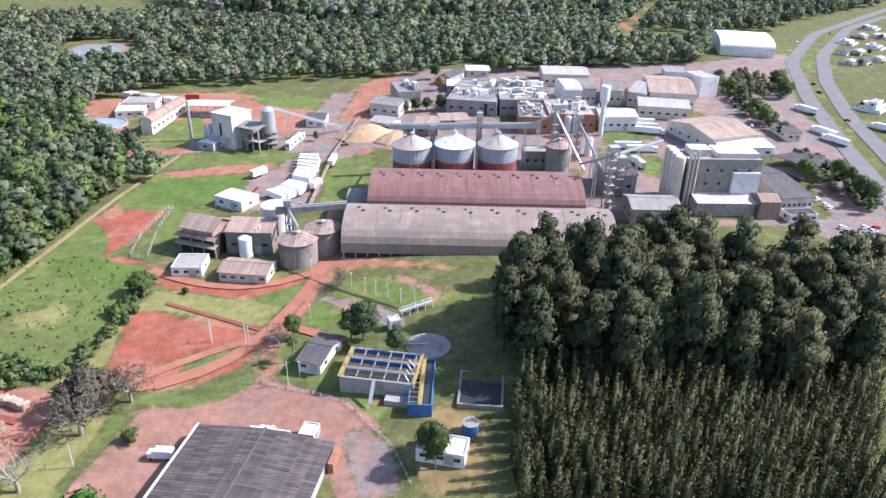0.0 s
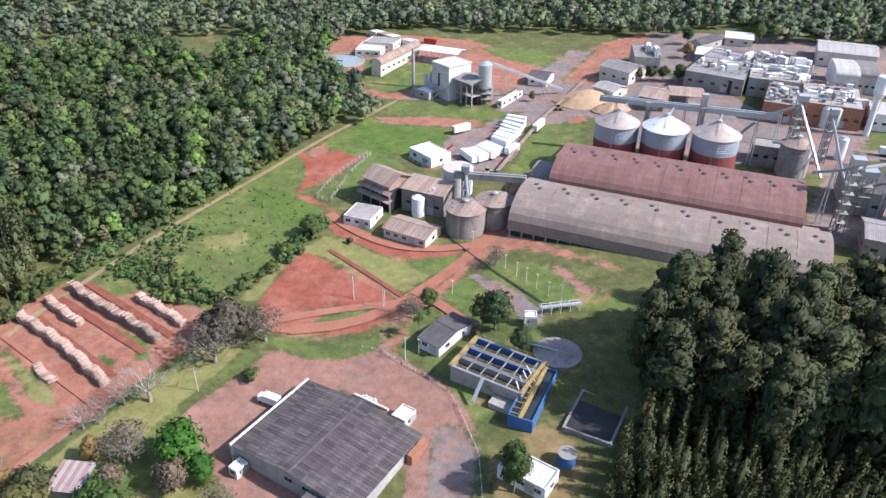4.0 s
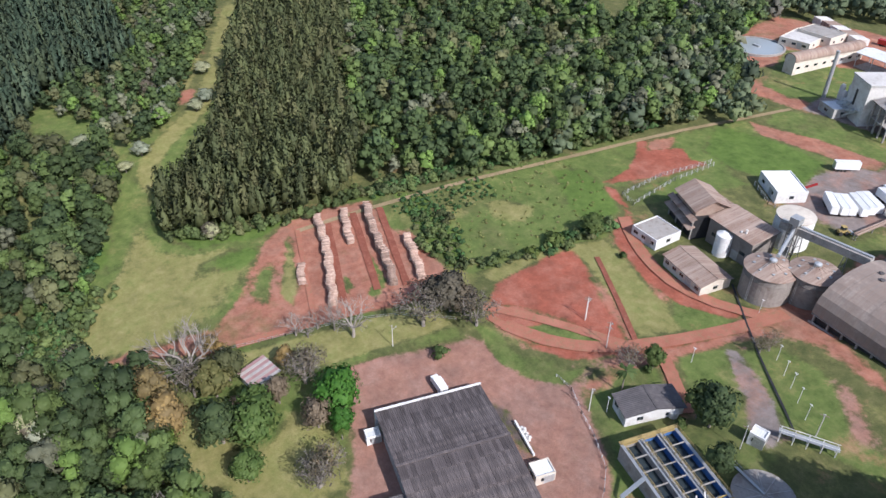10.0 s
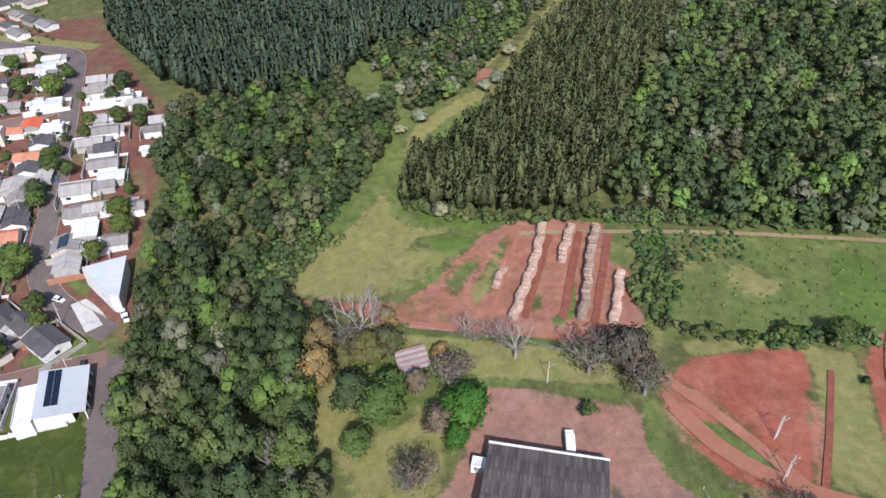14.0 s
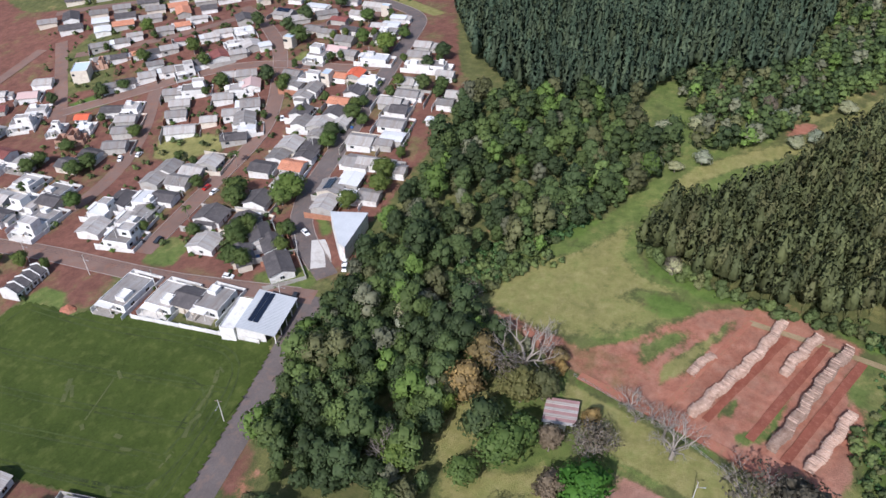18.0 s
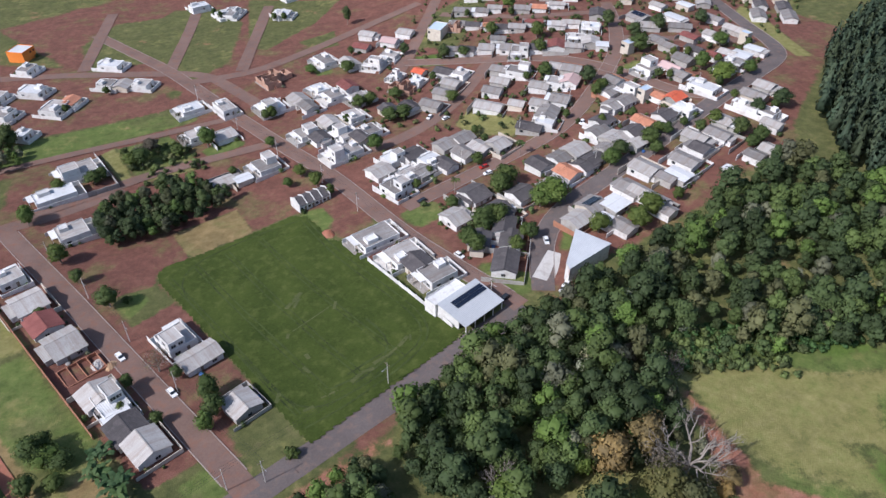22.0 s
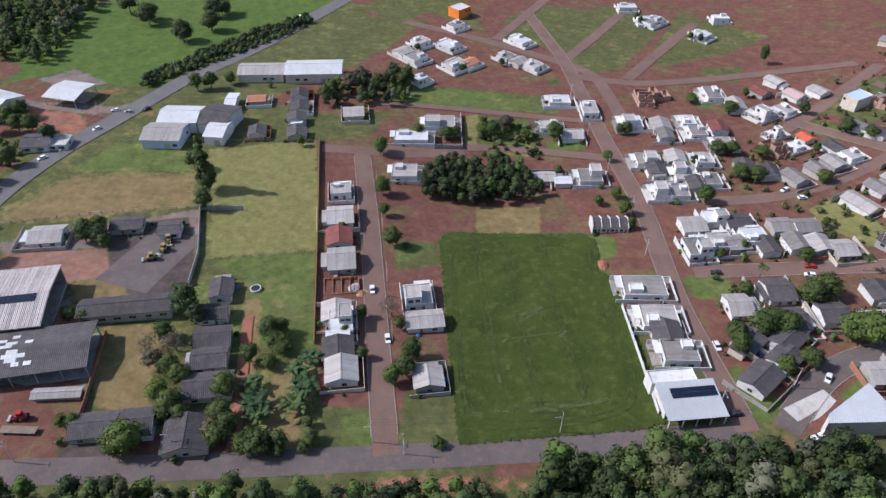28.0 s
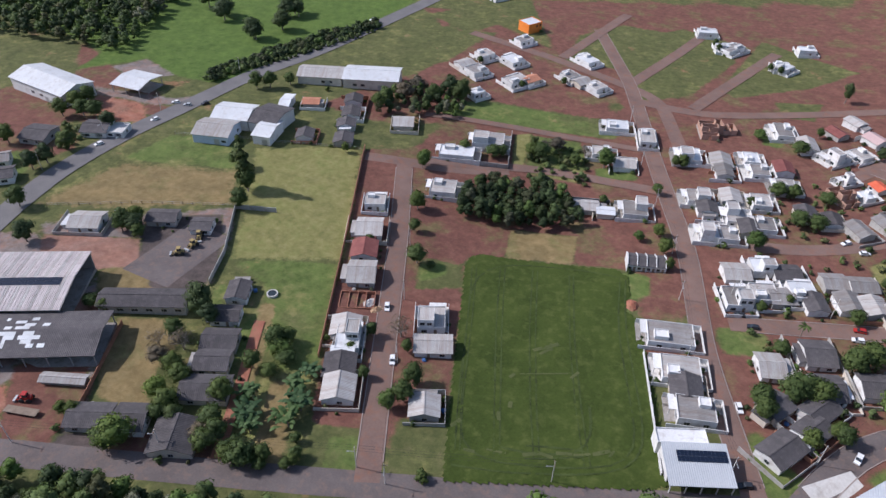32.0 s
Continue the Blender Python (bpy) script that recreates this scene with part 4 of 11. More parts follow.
def rings(bm, profile, n=24, cap=True):
    """A turned body from (radius, height) steps."""
    loops = [[bm.verts.new((r * math.cos(2 * math.pi * k / n), r * math.sin(2 * math.pi * k / n), z)) for k in range(n)] for r, z in profile]
    for lo, hi in zip(loops, loops[1:]):
        for k in range(n):
            bm.faces.new((lo[k], lo[(k + 1) % n], hi[(k + 1) % n], hi[k]))
    if cap:
        bm.faces.new(loops[-1])
        bm.faces.new(loops[0][::-1])
    return bm


def turned(profile, n=24):
    return rings(bmesh.new(), profile, n)


def prism(bm, outline, x0, x1):
    """An outline in y and z, drawn out along x."""
    a = [bm.verts.new((x0, y, z)) for y, z in outline]
    b = [bm.verts.new((x1, y, z)) for y, z in outline]
    n = len(outline)
    for k in range(n):
        bm.faces.new((a[k], b[k], b[(k + 1) % n], a[(k + 1) % n]))
    bm.faces.new(a[::-1])
    bm.faces.new(b)
    return bm


WAYS = []


def strip(name, line, width, material, label, category, lift=0.05, kerb=False, kind="structure"):
    """A road along a line of places, laid on the ground."""
    pts = [Vector((x, y, 0)) for x, y in line]
    dense = []
    for p, q in zip(pts, pts[1:]):
        n = max(1, int((q - p).length / 6))
        dense += [p.lerp(q, k / n) for k in range(n)]
    dense.append(pts[-1])
    for _ in range(6):
        dense = [dense[0]] + [(dense[k - 1] + dense[k] * 2 + dense[k + 1]) / 4 for k in range(1, len(dense) - 1)] + [dense[-1]]
    WAYS.extend((p.x, p.y) for p in dense)
    rows = []
    for k, p in enumerate(dense):
        d = (dense[min(k + 1, len(dense) - 1)] - dense[max(k - 1, 0)]).normalized()
        rows.append((p, Vector((-d.y, d.x, 0))))
    verts, quads = [], []
    for p, s in rows:
        for side in (-1, -0.5, 0, 0.5, 1):
            wob = 0.25 * noise.noise(Vector((p.x * 0.2, p.y * 0.2, side * 9))) if abs(side) == 1 else 0
            q = p + s * (side * width / 2 + wob)
            verts.append((q.x, q.y, gz(q.x, q.y) + lift))
    for k in range(len(rows) - 1):
        for j in range(4):
            a0 = 5 * k + j
            quads.append((a0, a0 + 1, a0 + 6, a0 + 5))
    ob = mesh_from(name, verts, quads, material)
    tagged(ob, label, category, kind=kind)
    if kerb:
        for side in (-1, 1):
            bm = bmesh.new()
            for (p, s), (q, r) in zip(rows[1:-2], rows[2:-1]):
                e0, e1 = p + s * side * (width / 2 + 0.2), q + r * side * (width / 2 + 0.2)
                beam(bm, (e0.x, e0.y, gz(e0.x, e0.y) + 0.06), (e1.x, e1.y, gz(e1.x, e1.y) + 0.06), 0.28)
            part("kerb", bm, M_KERB, ob)
    return ob


# ---- roads ----
strip("road", [(330.0, 150.0), (180.0, 102.0), (88.1, 72.6), (47.0, 60.1), (-3.5, 43.7), (-53.2, 27.1), (-80.3, 17.2), (-103.4, 9.8)], 8.5, M_ASPHALT, "purplish grey asphalt road along the wood", "road", lift=0.062)
strip("road", [(-6.6, 41.8), (9.8, -1.2), (32.9, -62.7), (55.7, -118.9)], 7, M_DUSTROAD, "street of asphalt dusted with red earth", "street", lift=0.074, kerb=True)
strip("road", [(73.1, -113.9), (55.5, -118.4), (34.9, -122.1), (11.1, -135.5)], 7, M_DUSTROAD, "street of asphalt dusted with red earth", "street", lift=0.086)
strip("road", [(-102.7, 9.0), (-84.6, -42.8), (-72.5, -103.2), (-49.6, -170.5), (-24.7, -246.7), (10.1, -324.4)], 7, M_DUSTROAD, "street of asphalt dusted with red earth", "street", lift=0.098, kerb=True)
strip("road", [(-113.0, 5.8), (-119.0, -6.3), (-125.6, -17.4), (-132.6, -27.3), (-142.9, -32.9), (-161.2, -37.5), (-180.9, -43.0), (-206.5, -51.1), (-231.1, -59.4), (-259.7, -70.1), (-286.6, -80.3), (-309.7, -88.8), (-314.9, -100.8), (-320.9, -124.1), (-329.6, -151.4), (-337.1, -173.2)], 8, M_ASPHALT, "worn grey asphalt street", "street", lift=0.110, kerb=True)
strip("road", [(-72.4, -114.7), (-84.1, -111.9), (-101.2, -114.3), (-113.5, -116.0), (-131.0, -124.6), (-143.4, -132.2), (-161.0, -146.3), (-180.2, -164.3)], 7, M_DUSTROAD, "street of asphalt dusted with red earth", "street", lift=0.122)
strip("road", [(-138.7, -196.3), (-154.4, -185.4), (-180.8, -165.5), (-204.3, -150.4), (-220.2, -127.2), (-226.8, -107.8), (-231.5, -87.6), (-236.8, -70.1), (-250.4, -66.3)], 7, M_DUSTROAD, "street of asphalt dusted with red earth", "street", lift=0.134, kerb=True)
strip("road", [(-90.5, -62.9), (-111.1, -68.3), (-132.3, -74.3), (-150.0, -76.9), (-164.7, -79.0), (-177.4, -82.8), (-191.1, -92.4), (-208.9, -106.3), (-224.2, -119.2), (-238.5, -132.9), (-259.2, -163.3), (-276.5, -198.2)], 7, M_DUSTROAD, "street of asphalt dusted with red earth", "street", lift=0.146, kerb=True)
strip("road", [(-186.3, -241.1), (-210.5, -213.2), (-231.6, -196.9), (-247.5, -191.6), (-271.5, -183.5)], 6, M_DUSTROAD, "street of asphalt dusted with red earth", "street", lift=0.158)
strip("road", [(-126.4, -173.0), (-143.3, -192.7), (-160.6, -217.8), (-178.9, -243.5), (-193.9, -265.2)], 7, M_DUSTROAD, "street of asphalt dusted with red earth", "street", lift=0.170)
strip("road", [(-59.4, -186.1), (-41.9, -236.9), (26.4, -265.6), (83.1, -282.3)], 7, M_DUSTROAD, "street of asphalt dusted with red earth", "street", lift=0.182)
strip("road", [(-23.7, -246.8), (-42.4, -302.8), (-54.6, -345.1)], 7, M_DUSTROAD, "street of asphalt dusted with red earth", "street", lift=0.194)
strip("road", [(20.1, -268.1), (-2.1, -361.2)], 7, M_DUSTROAD, "street of asphalt dusted with red earth", "street", lift=0.206)
strip("road", [(-31.5, -228.3), (-65.9, -224.8), (-142.3, -257.8), (-183.0, -268.0)], 7, M_DUSTROAD, "street of asphalt dusted with red earth", "street", lift=0.218)
strip("road", [(-60.4, -230.8), (-99.2, -330.0)], 7, M_DUSTROAD, "street of asphalt dusted with red earth", "street", lift=0.230)
strip("road", [(-59.1, -143.4), (-35.7, -145.3), (-19.9, -144.5), (-3.3, -145.6), (11.8, -138.4), (31.8, -130.5), (48.9, -123.3)], 6, M_DUSTROAD, "street of asphalt dusted with red earth", "street", lift=0.242)
strip("road", [(-48.5, -177.9), (-17.8, -177.9), (11.1, -175.8), (42.8, -170.7), (65.4, -165.0)], 4.5, M_DUSTROAD, "narrow street of red dust", "street", lift=0.248)
strip("highway", [(150.0, 60.0), (176.0, 0.0), (184.6, -42.0), (184.2, -76.4), (178.3, -109.8), (170.3, -163.9), (154.0, -212.2), (133.9, -311.0), (110.0, -430.0)], 11, M_HIGHWAY, "grey asphalt highway", "highway", lift=0.254)
strip("highway", [(150.0, 160.0), (185.0, 230.0), (203.2, 308.1), (217.1, 378.6), (239.4, 470.7), (276.2, 584.0), (353.3, 713.8), (529.1, 907.7), (900.0, 1300.0)], 10, M_HIGHWAY, "pale grey highway carriageway", "highway", lift=0.266)
strip("highway", [(190.0, 180.0), (215.0, 280.0), (232.2, 361.8), (247.0, 433.0), (273.9, 519.0), (313.0, 609.5), (405.4, 752.7), (496.8, 848.6)], 10, M_HIGHWAY, "pale grey highway carriageway", "highway", lift=0.278)
strip("lane", [(53.8, 0.4), (45.8, 19.7), (33.4, 51.3)], 3.5, M_DIRT, "red dirt lane", "lane", lift=0.290)
strip("dirt_track", [(-92.6, 166.5), (-85.4, 174.4), (-74.1, 182.4), (-63.8, 188.3), (-55.2, 193.4)], 3.2, M_DIRT, "worn red dirt track", "track", lift=0.298)
strip("dirt_track", [(-87.8, 165.5), (-75.2, 167.9), (-64.7, 175.8), (-57.9, 187.0), (-53.2, 195.8)], 2.8, M_DIRT, "worn red dirt track", "track", lift=0.306)
strip("ditch", [(-94.4, 210.7), (-80.8, 205.4), (-67.7, 200.0), (-54.4, 193.6)], 1.6, M_DITCH, "narrow dark red drainage ditch", "track", lift=0.314)
strip("dirt_track", [(-159.5, 131.0), (-160.3, 149.8), (-159.1, 166.4), (-158.2, 196.2), (-152.4, 242.2), (-146.8, 294.7), (-141.0, 324.7), (-136.8, 351.1)], 2.2, M_TRACK, "sandy track along the forest edge", "track", lift=0.322)
strip("wheel_rut", [(-158.3, 141.9), (-116.6, 131.1)], 2.2, M_DITCH, "dark red wheel rut between log stacks", "track", lift=0.330)
strip("wheel_rut", [(-160.0, 152.2), (-116.1, 142.2)], 2.4, M_DITCH, "dark red wheel rut between log stacks", "track", lift=0.338)
strip("wheel_rut", [(-158.3, 161.9), (-113.4, 151.2)], 2.4, M_DITCH, "dark red wheel rut between log stacks", "track", lift=0.346)
strip("dirt_track", [(-160.1, 131.2), (-114.4, 120.6)], 1.6, M_DIRT, "worn red dirt track", "track", lift=0.354)
strip("dirt_track", [(-114.4, 96.9), (-112.2, 115.3), (-109.6, 138.5), (-106.6, 154.7)], 3, M_DIRT, "worn red dirt track", "track", lift=0.362)
strip("dirt_track", [(-48.3, 197.0), (-36.5, 191.9), (-30.1, 187.9)], 3, M_DIRT, "worn red dirt track", "track", lift=0.370)
strip("dirt_track", [(-107.9, 233.1), (-96.3, 226.2), (-81.0, 220.4), (-64.6, 220.4), (-50.6, 226.8), (-43.9, 234.6)], 4, M_DIRT, "worn red dirt track", "track", lift=0.378)
strip("dirt_track", [(-82.6, 167.3), (-69.4, 172.8), (-57.9, 183.2), (-55.2, 198.1), (-50.6, 207.9), (-45.7, 221.7), (-43.8, 238.8)], 4.5, M_DIRT, "worn red dirt track", "track", lift=0.386)
# a dark strip laid as the shadow of a cable bundle, not a dug channel
strip("drain", [(-61.9, 236.7), (-46.2, 225.9), (-35.6, 218.4), (-25.2, 211.6), (-13.0, 204.3)], 0.55, M_DARK, "narrow dark line painted as cable shadow across the lawn", "drain", lift=0.394)
strip("dirt_track", [(-48.7, 197.1), (-42.3, 194.3), (-31.1, 188.0)], 3.2, M_DIRT, "worn red dirt path", "track", lift=0.400)


# ---- trees ----
def quad_ball(seed, squash=1.0):
    """A lumpy block of six faces, to give a crown its inner mass."""
    rnd = np.random.RandomState(seed)
    vs, index, qs = [], {}, []
    for ax in range(3):
        for sg in (-1, 1):
            face = []
            for u, v in ((-1, -1), (1, -1), (1, 1), (-1, 1)):
                p = [0, 0, 0]
                p[ax], p[(ax + 1) % 3], p[(ax + 2) % 3] = sg, u, v
                key = tuple(p)
                if key not in index:
                    index[key] = len(vs)
                    w = np.array(p, float)
                    vs.append(w / np.linalg.norm(w) * rnd.uniform(0.85, 1.1) * (1, 1, squash))
                face.append(index[key])
            qs.append(face if sg > 0 else face[::-1])
    return np.array(vs), np.array(qs)


SOFT = {}


def round_normals(v, centre, up_=0.12):
    n = v - np.asarray(centre)
    n = n / (np.linalg.norm(n, axis=-1, keepdims=True) + 1e-9) + (0, 0, up_)
    return n / (np.linalg.norm(n, axis=-1, keepdims=True) + 1e-9)


def leaf_cards(rnd, centres, normals, size, droop=0.0):
    """Small bent four-cornered sprays of leaves that stand out at the given places."""
    n = len(centres)
    nrm = normals + rnd.normal(0, 0.22, (n, 3))
    nrm /= np.linalg.norm(nrm, axis=1, keepdims=True) + 1e-9
    t = np.cross(nrm, rnd.normal(0, 1, (n, 3)))
    t /= np.linalg.norm(t, axis=1, keepdims=True) + 1e-9
    b = np.cross(nrm, t)
    s = size * rnd.uniform(0.55, 1.25, (n, 1))
    v = np.stack([centres - t * s * 0.5, centres - b * s * 0.42 + nrm * s * 0.12, centres + t * s * 0.6, centres + b * s * 0.42 + nrm * s * 0.1], 1)
    v[:, 2, 2] -= droop * s[:, 0]
    return v.reshape(-1, 3), np.arange(4 * n).reshape(-1, 4)


def crown_shape(seed, lobes, radius, low, high, cards, size, cone=0.0, droop=0.1, loose=1.0):
    """A crown of lobes: inner masses and leaf sprays over them. cone: how far it narrows to the top."""
    rnd = np.random.RandomState(seed)
    allv, allq, base = [], [], 0
    centres, radii = [], []
    for k in range(lobes):
        f = (k + 0.5) / lobes
        z = low + (high - low) * f
        belly = (1 - cone * f) * (0.75 + 0.25 * math.sin(math.pi * min(1, f * 1.1)))
        ang = k * 2.4 + rnd.uniform(-0.4, 0.4)
        off = radius * belly * rnd.uniform(0.25, 0.62) * (1 - 0.5 * (f > 0.85)) * loose
        r = radius * belly * rnd.uniform(0.42, 0.62) * (1.45 - 0.45 * loose)
        centres.append((off * math.cos(ang), off * math.sin(ang), z))
        radii.append(r)
    norms, middle = [], (0, 0, low + 0.3 * (high - low))
    for c, r in zip(centres, radii):
        v, q = quad_ball(rnd.randint(1e6), 0.8)
        allv.append(v * r * 0.84 + c)
        norms.append(round_normals(allv[-1], c))
        allq.append(q + base)
        base += len(v)
    share = np.array(radii) ** 2 / sum(r * r for r in radii)
    pick = rnd.choice(lobes, cards, p=share)
    nrm = rnd.normal(0, 1, (cards, 3))
    nrm[:, 2] = np.abs(nrm[:, 2]) * 0.9 - 0.25
    nrm /= np.linalg.norm(nrm, axis=1, keepdims=True)
    at = np.array(centres)[pick] + nrm * (np.array(radii)[pick] * rnd.uniform(0.82, 1.13, cards))[:, None] * (1, 1, 0.85)
    v, q = leaf_cards(rnd, at, nrm, size, droop)
    norms.append(round_normals(v, np.repeat(np.array(centres)[pick], 4, 0)))
    allv.append(v)
    allq.append(q + base)
    v = np.concatenate(allv)
    n = np.concatenate(norms) * 0.42 + round_normals(v, middle) * 0.45
    n[-4 * cards:] += np.repeat(rnd.normal(0, 0.2, (cards, 3)), 4, 0)
    SOFT[v.tobytes()[:48]] = n / np.linalg.norm(n, axis=1, keepdims=True)
    return v, np.concatenate(allq)


def cone_shape(seed, radius, low, high, cards, size, droop=0.25, full=0.0, core=0.85):
    """A slim pointed crown: leaf sprays round a tapering core."""
    rnd = np.random.RandomState(seed)
    inner = limb([(0, 0, low), (0, 0, low + (high - low) * 0.45), (0, 0, high * 0.97)], radius * core, 0.1, 6)
    f = rnd.uniform(0, 1, cards) ** 1.25
    an = rnd.uniform(0, 6.283, cards)
    bulge = 1 + 0.22 * np.sin(an * 3 + seed) * np.sin(f * 14 + seed)
    r = radius * (np.minimum(1, 0.55 + f * 3) * ((1 - full) * (1 - f) ** 0.62 + full * np.sqrt(1 - f ** 3)) + 0.06) * bulge * rnd.uniform(0.75, 1.12, cards)
    at = np.stack([r * np.cos(an), r * np.sin(an), low + (high - low) * f], 1)
    nrm = np.stack([np.cos(an), np.sin(an), np.full(cards, 0.45)], 1)
    v, q = joined([inner, leaf_cards(rnd, at, nrm, size, droop)])
    SOFT[v.tobytes()[:48]] = round_normals(v * (1, 1, 0.45), (0, 0, 0.45 * (low + 0.35 * (high - low))))
    return v, q


def limb(path, r0, r1, sides=5):
    """A tapered bent rod through the given places."""
    vs, qs = [], []
    for k, p in enumerate(path):
        r = r0 + (r1 - r0) * k / (len(path) - 1)
        for j in range(sides):
            an = 2 * math.pi * j / sides
            vs.append((p[0] + r * math.cos(an), p[1] + r * math.sin(an), p[2]))
    for k in range(len(path) - 1):
        for j in range(sides):
            qs.append((k * sides + j, k * sides + (j + 1) % sides, (k + 1) * sides + (j + 1) % sides, (k + 1) * sides + j))
    return np.array(vs), np.array(qs)


def joined(pieces):
    vs, qs, base = [], [], 0
    for v, q in pieces:
        vs.append(v)
        qs.append(q + base)
        base += len(v)
    return np.concatenate(vs), np.concatenate(qs)


def trunk_shape(seed, height, r, spread=2.0):
    rnd = np.random.RandomState(seed)
    top = np.array([rnd.uniform(-0.4, 0.4), rnd.uniform(-0.4, 0.4), height])
    out = [limb([(0, 0, -0.4), top * (0.3, 0.3, 0.5), top], r, r * 0.4, 6)]
    for k in range(5):
        an, f = k * 2.4 + rnd.uniform(-0.3, 0.3), rnd.uniform(0.45, 0.9)
        s = top * f
        e = s + np.array([math.cos(an) * spread, math.sin(an) * spread, height * 0.22])
        out.append(limb([s, (s + e) / 2 + (0, 0, 0.3), e], r * 0.45, r * 0.12, 4))
    return joined(out)


def bare_shape(seed, height, spread):
    """A leafless crown: limbs that fork three times."""
    rnd = np.random.RandomState(seed)
    out = [limb([(0, 0, -0.4), (0.1, 0, height * 0.15), (0, 0.1, height * 0.3)], 0.34, 0.26, 6)]

    def fork(p, d, length, r, level):
        mid = p + d * length * 0.5 + rnd.normal(0, 0.06, 3) * length
        e = p + d * length
        out.append(limb([p, mid, e], r, r * 0.5, 4 if level < 2 else 3) if level < 3 else limb([p, e], r, r * 0.4, 3))
        if level < 4:
            for _ in range((4, 4, 4, 3)[level - 1]):
                n = d + rnd.normal(0, 0.55, 3) * (1, 1, 0.6) + (0, 0, 0.12)
                fork(p + d * length * rnd.uniform(0.5, 1.0), n / np.linalg.norm(n), length * rnd.uniform(0.5, 0.72), max(0.022, r * 0.5), level + 1)

    for k in range(6):
        an = k * 1.05 + rnd.uniform(-0.3, 0.3)
        d = np.array([math.cos(an) * spread / height, math.sin(an) * spread / height, 0.75])
        fork(np.array([0, 0, height * 0.28]), d / np.linalg.norm(d), height * 0.38, 0.16, 1)
    return joined(out)


CLEARINGS = [
    [c for p in ((-295.6, 544.1), (-325.7, 614.8), (-297.7, 638.4), (-251.8, 608.8), (-229.6, 539.4)) for c in p],
    [c for p in ((-229.7, 657.6), (-237.4, 697.6), (-209.8, 695.1), (-195.8, 645.5)) for c in p],
    [c for p in ((-211.4, 530.2), (-223.5, 575.9), (-201.3, 569.9), (-190.0, 528.7)) for c in p],
    [c for p in ((144.6, 628.4), (167.8, 727.6), (256.8, 933.4), (271.5, 936.0), (186.3, 723.5), (242.4, 699.7), (218.5, 631.9)) for c in p],
    [c for p in ((-211.4, 276.1), (-202.1, 304.4), (-196.2, 302.9), (-205.3, 278.3)) for c in p],
    # the lawn behind the shed
    [c for p in ((-82, 72), (-90, 75), (-99, 79), (-111, 78), (-117, 92), (-105, 141), (-72, 140), (-57, 86), (-66, 82), (-72, 74)) for c in p],
    # the grass strip through the forest, and the glade beside it
    [c for p in ((-160, 61), (-186, 72), (-215, 79), (-240, 86), (-247, 104), (-260, 117), (-288, 131), (-333, 148), (-398, 171), (-470, 190), (-470, 212), (-372, 174), (-300, 147), (-258, 132), (-234, 123), (-212, 107), (-196, 91), (-170, 88), (-160, 90)) for c in p],
    [c for p in ((-236, 86), (-239, 70), (-250, 58), (-284, 55), (-287, 62), (-273, 73), (-252, 89)) for c in p],
]


def fill(flat, gap, seed, jitter=0.4, line=None):
    """Places in a stretch of land, gap metres apart: scattered, or in rows at the angle line."""
    rnd = np.random.RandomState(seed)
    poly = pairs(flat)
    p = np.array(poly)
    c = p.mean(0)
    reach = np.abs(p - c).max() * 1.5
    n = int(2 * reach / gap) + 1
    gx, gy = np.meshgrid(np.arange(n), np.arange(n), indexing="ij")
    q = np.stack([gx.ravel(), gy.ravel()], 1).astype(float)
    if line is None:
        q[:, 0] += 0.5 * (q[:, 1] % 2)
    q = (q - n / 2) * gap + rnd.uniform(-jitter, jitter, q.shape) * gap
    an = radians(line if line is not None else rnd.uniform(0, 90))
    q = q @ np.array([[math.cos(an), math.sin(an)], [-math.sin(an), math.cos(an)]]) + c
    keep = inside(q[:, 0], q[:, 1], poly)
    for hole in CLEARINGS:
        keep &= ~inside(q[:, 0], q[:, 1], pairs(hole))
    return q[keep]


def woodland(name, spots, shapes, tints, seed, size=(0.8, 1.2), label="", category="woodland", trunks=None):
    """A wood as one sheet of crowns: each crown one of a few shapes, turned, scaled and tinted on its own."""
    rnd = np.random.RandomState(seed)
    vs, qs, cs, ns_, base = [], [], [], [], 0
    for x, y in spots:
        v, q = shapes[rnd.randint(len(shapes))]
        an, s, h = rnd.uniform(0, 6.28), rnd.uniform(*size), rnd.uniform(0.88, 1.14)
        co, si = math.cos(an) * s, math.sin(an) * s
        w = np.empty_like(v)
        w[:, 0], w[:, 1] = v[:, 0] * co - v[:, 1] * si + x, v[:, 0] * si + v[:, 1] * co + y
        w[:, 2] = v[:, 2] * s * h + gz(x, y)
        t = np.array(tints[rnd.choice(len(tints), p=TINT_SHARE[len(tints)])]) * rnd.uniform(0.68, 1.28)
        n = SOFT.get(v.tobytes()[:48])
        if n is None or len(n) < len(v):
            n = np.concatenate([n, round_normals(v[len(n):] * (1, 1, 0), (0, 0, 0))]) if n is not None else round_normals(v * (1, 1, 0), (0, 0, 0), 0.35)
        m = n.copy()
        m[:, 0], m[:, 1] = n[:, 0] * math.cos(an) - n[:, 1] * math.sin(an), n[:, 0] * math.sin(an) + n[:, 1] * math.cos(an)
        ns_.append(m)
        vs.append(w)
        qs.append(q + base)
        cs.append(np.tile((*t, 1.0), (len(v), 1)))
        base += len(v)
    if not vs:
        return None
    ob = mesh_from(name, np.concatenate(vs), np.concatenate(qs), F_WOODS, smooth=True)
    ob.data.normals_split_custom_set_from_vertices(np.concatenate(ns_).astype(np.float32).tolist())
    at = ob.data.color_attributes.new("tint", "FLOAT_COLOR", "POINT")
    at.data.foreach_set("color", np.concatenate(cs).astype(np.float32).ravel())
    return tagged(ob, label, category, kind="stuff")


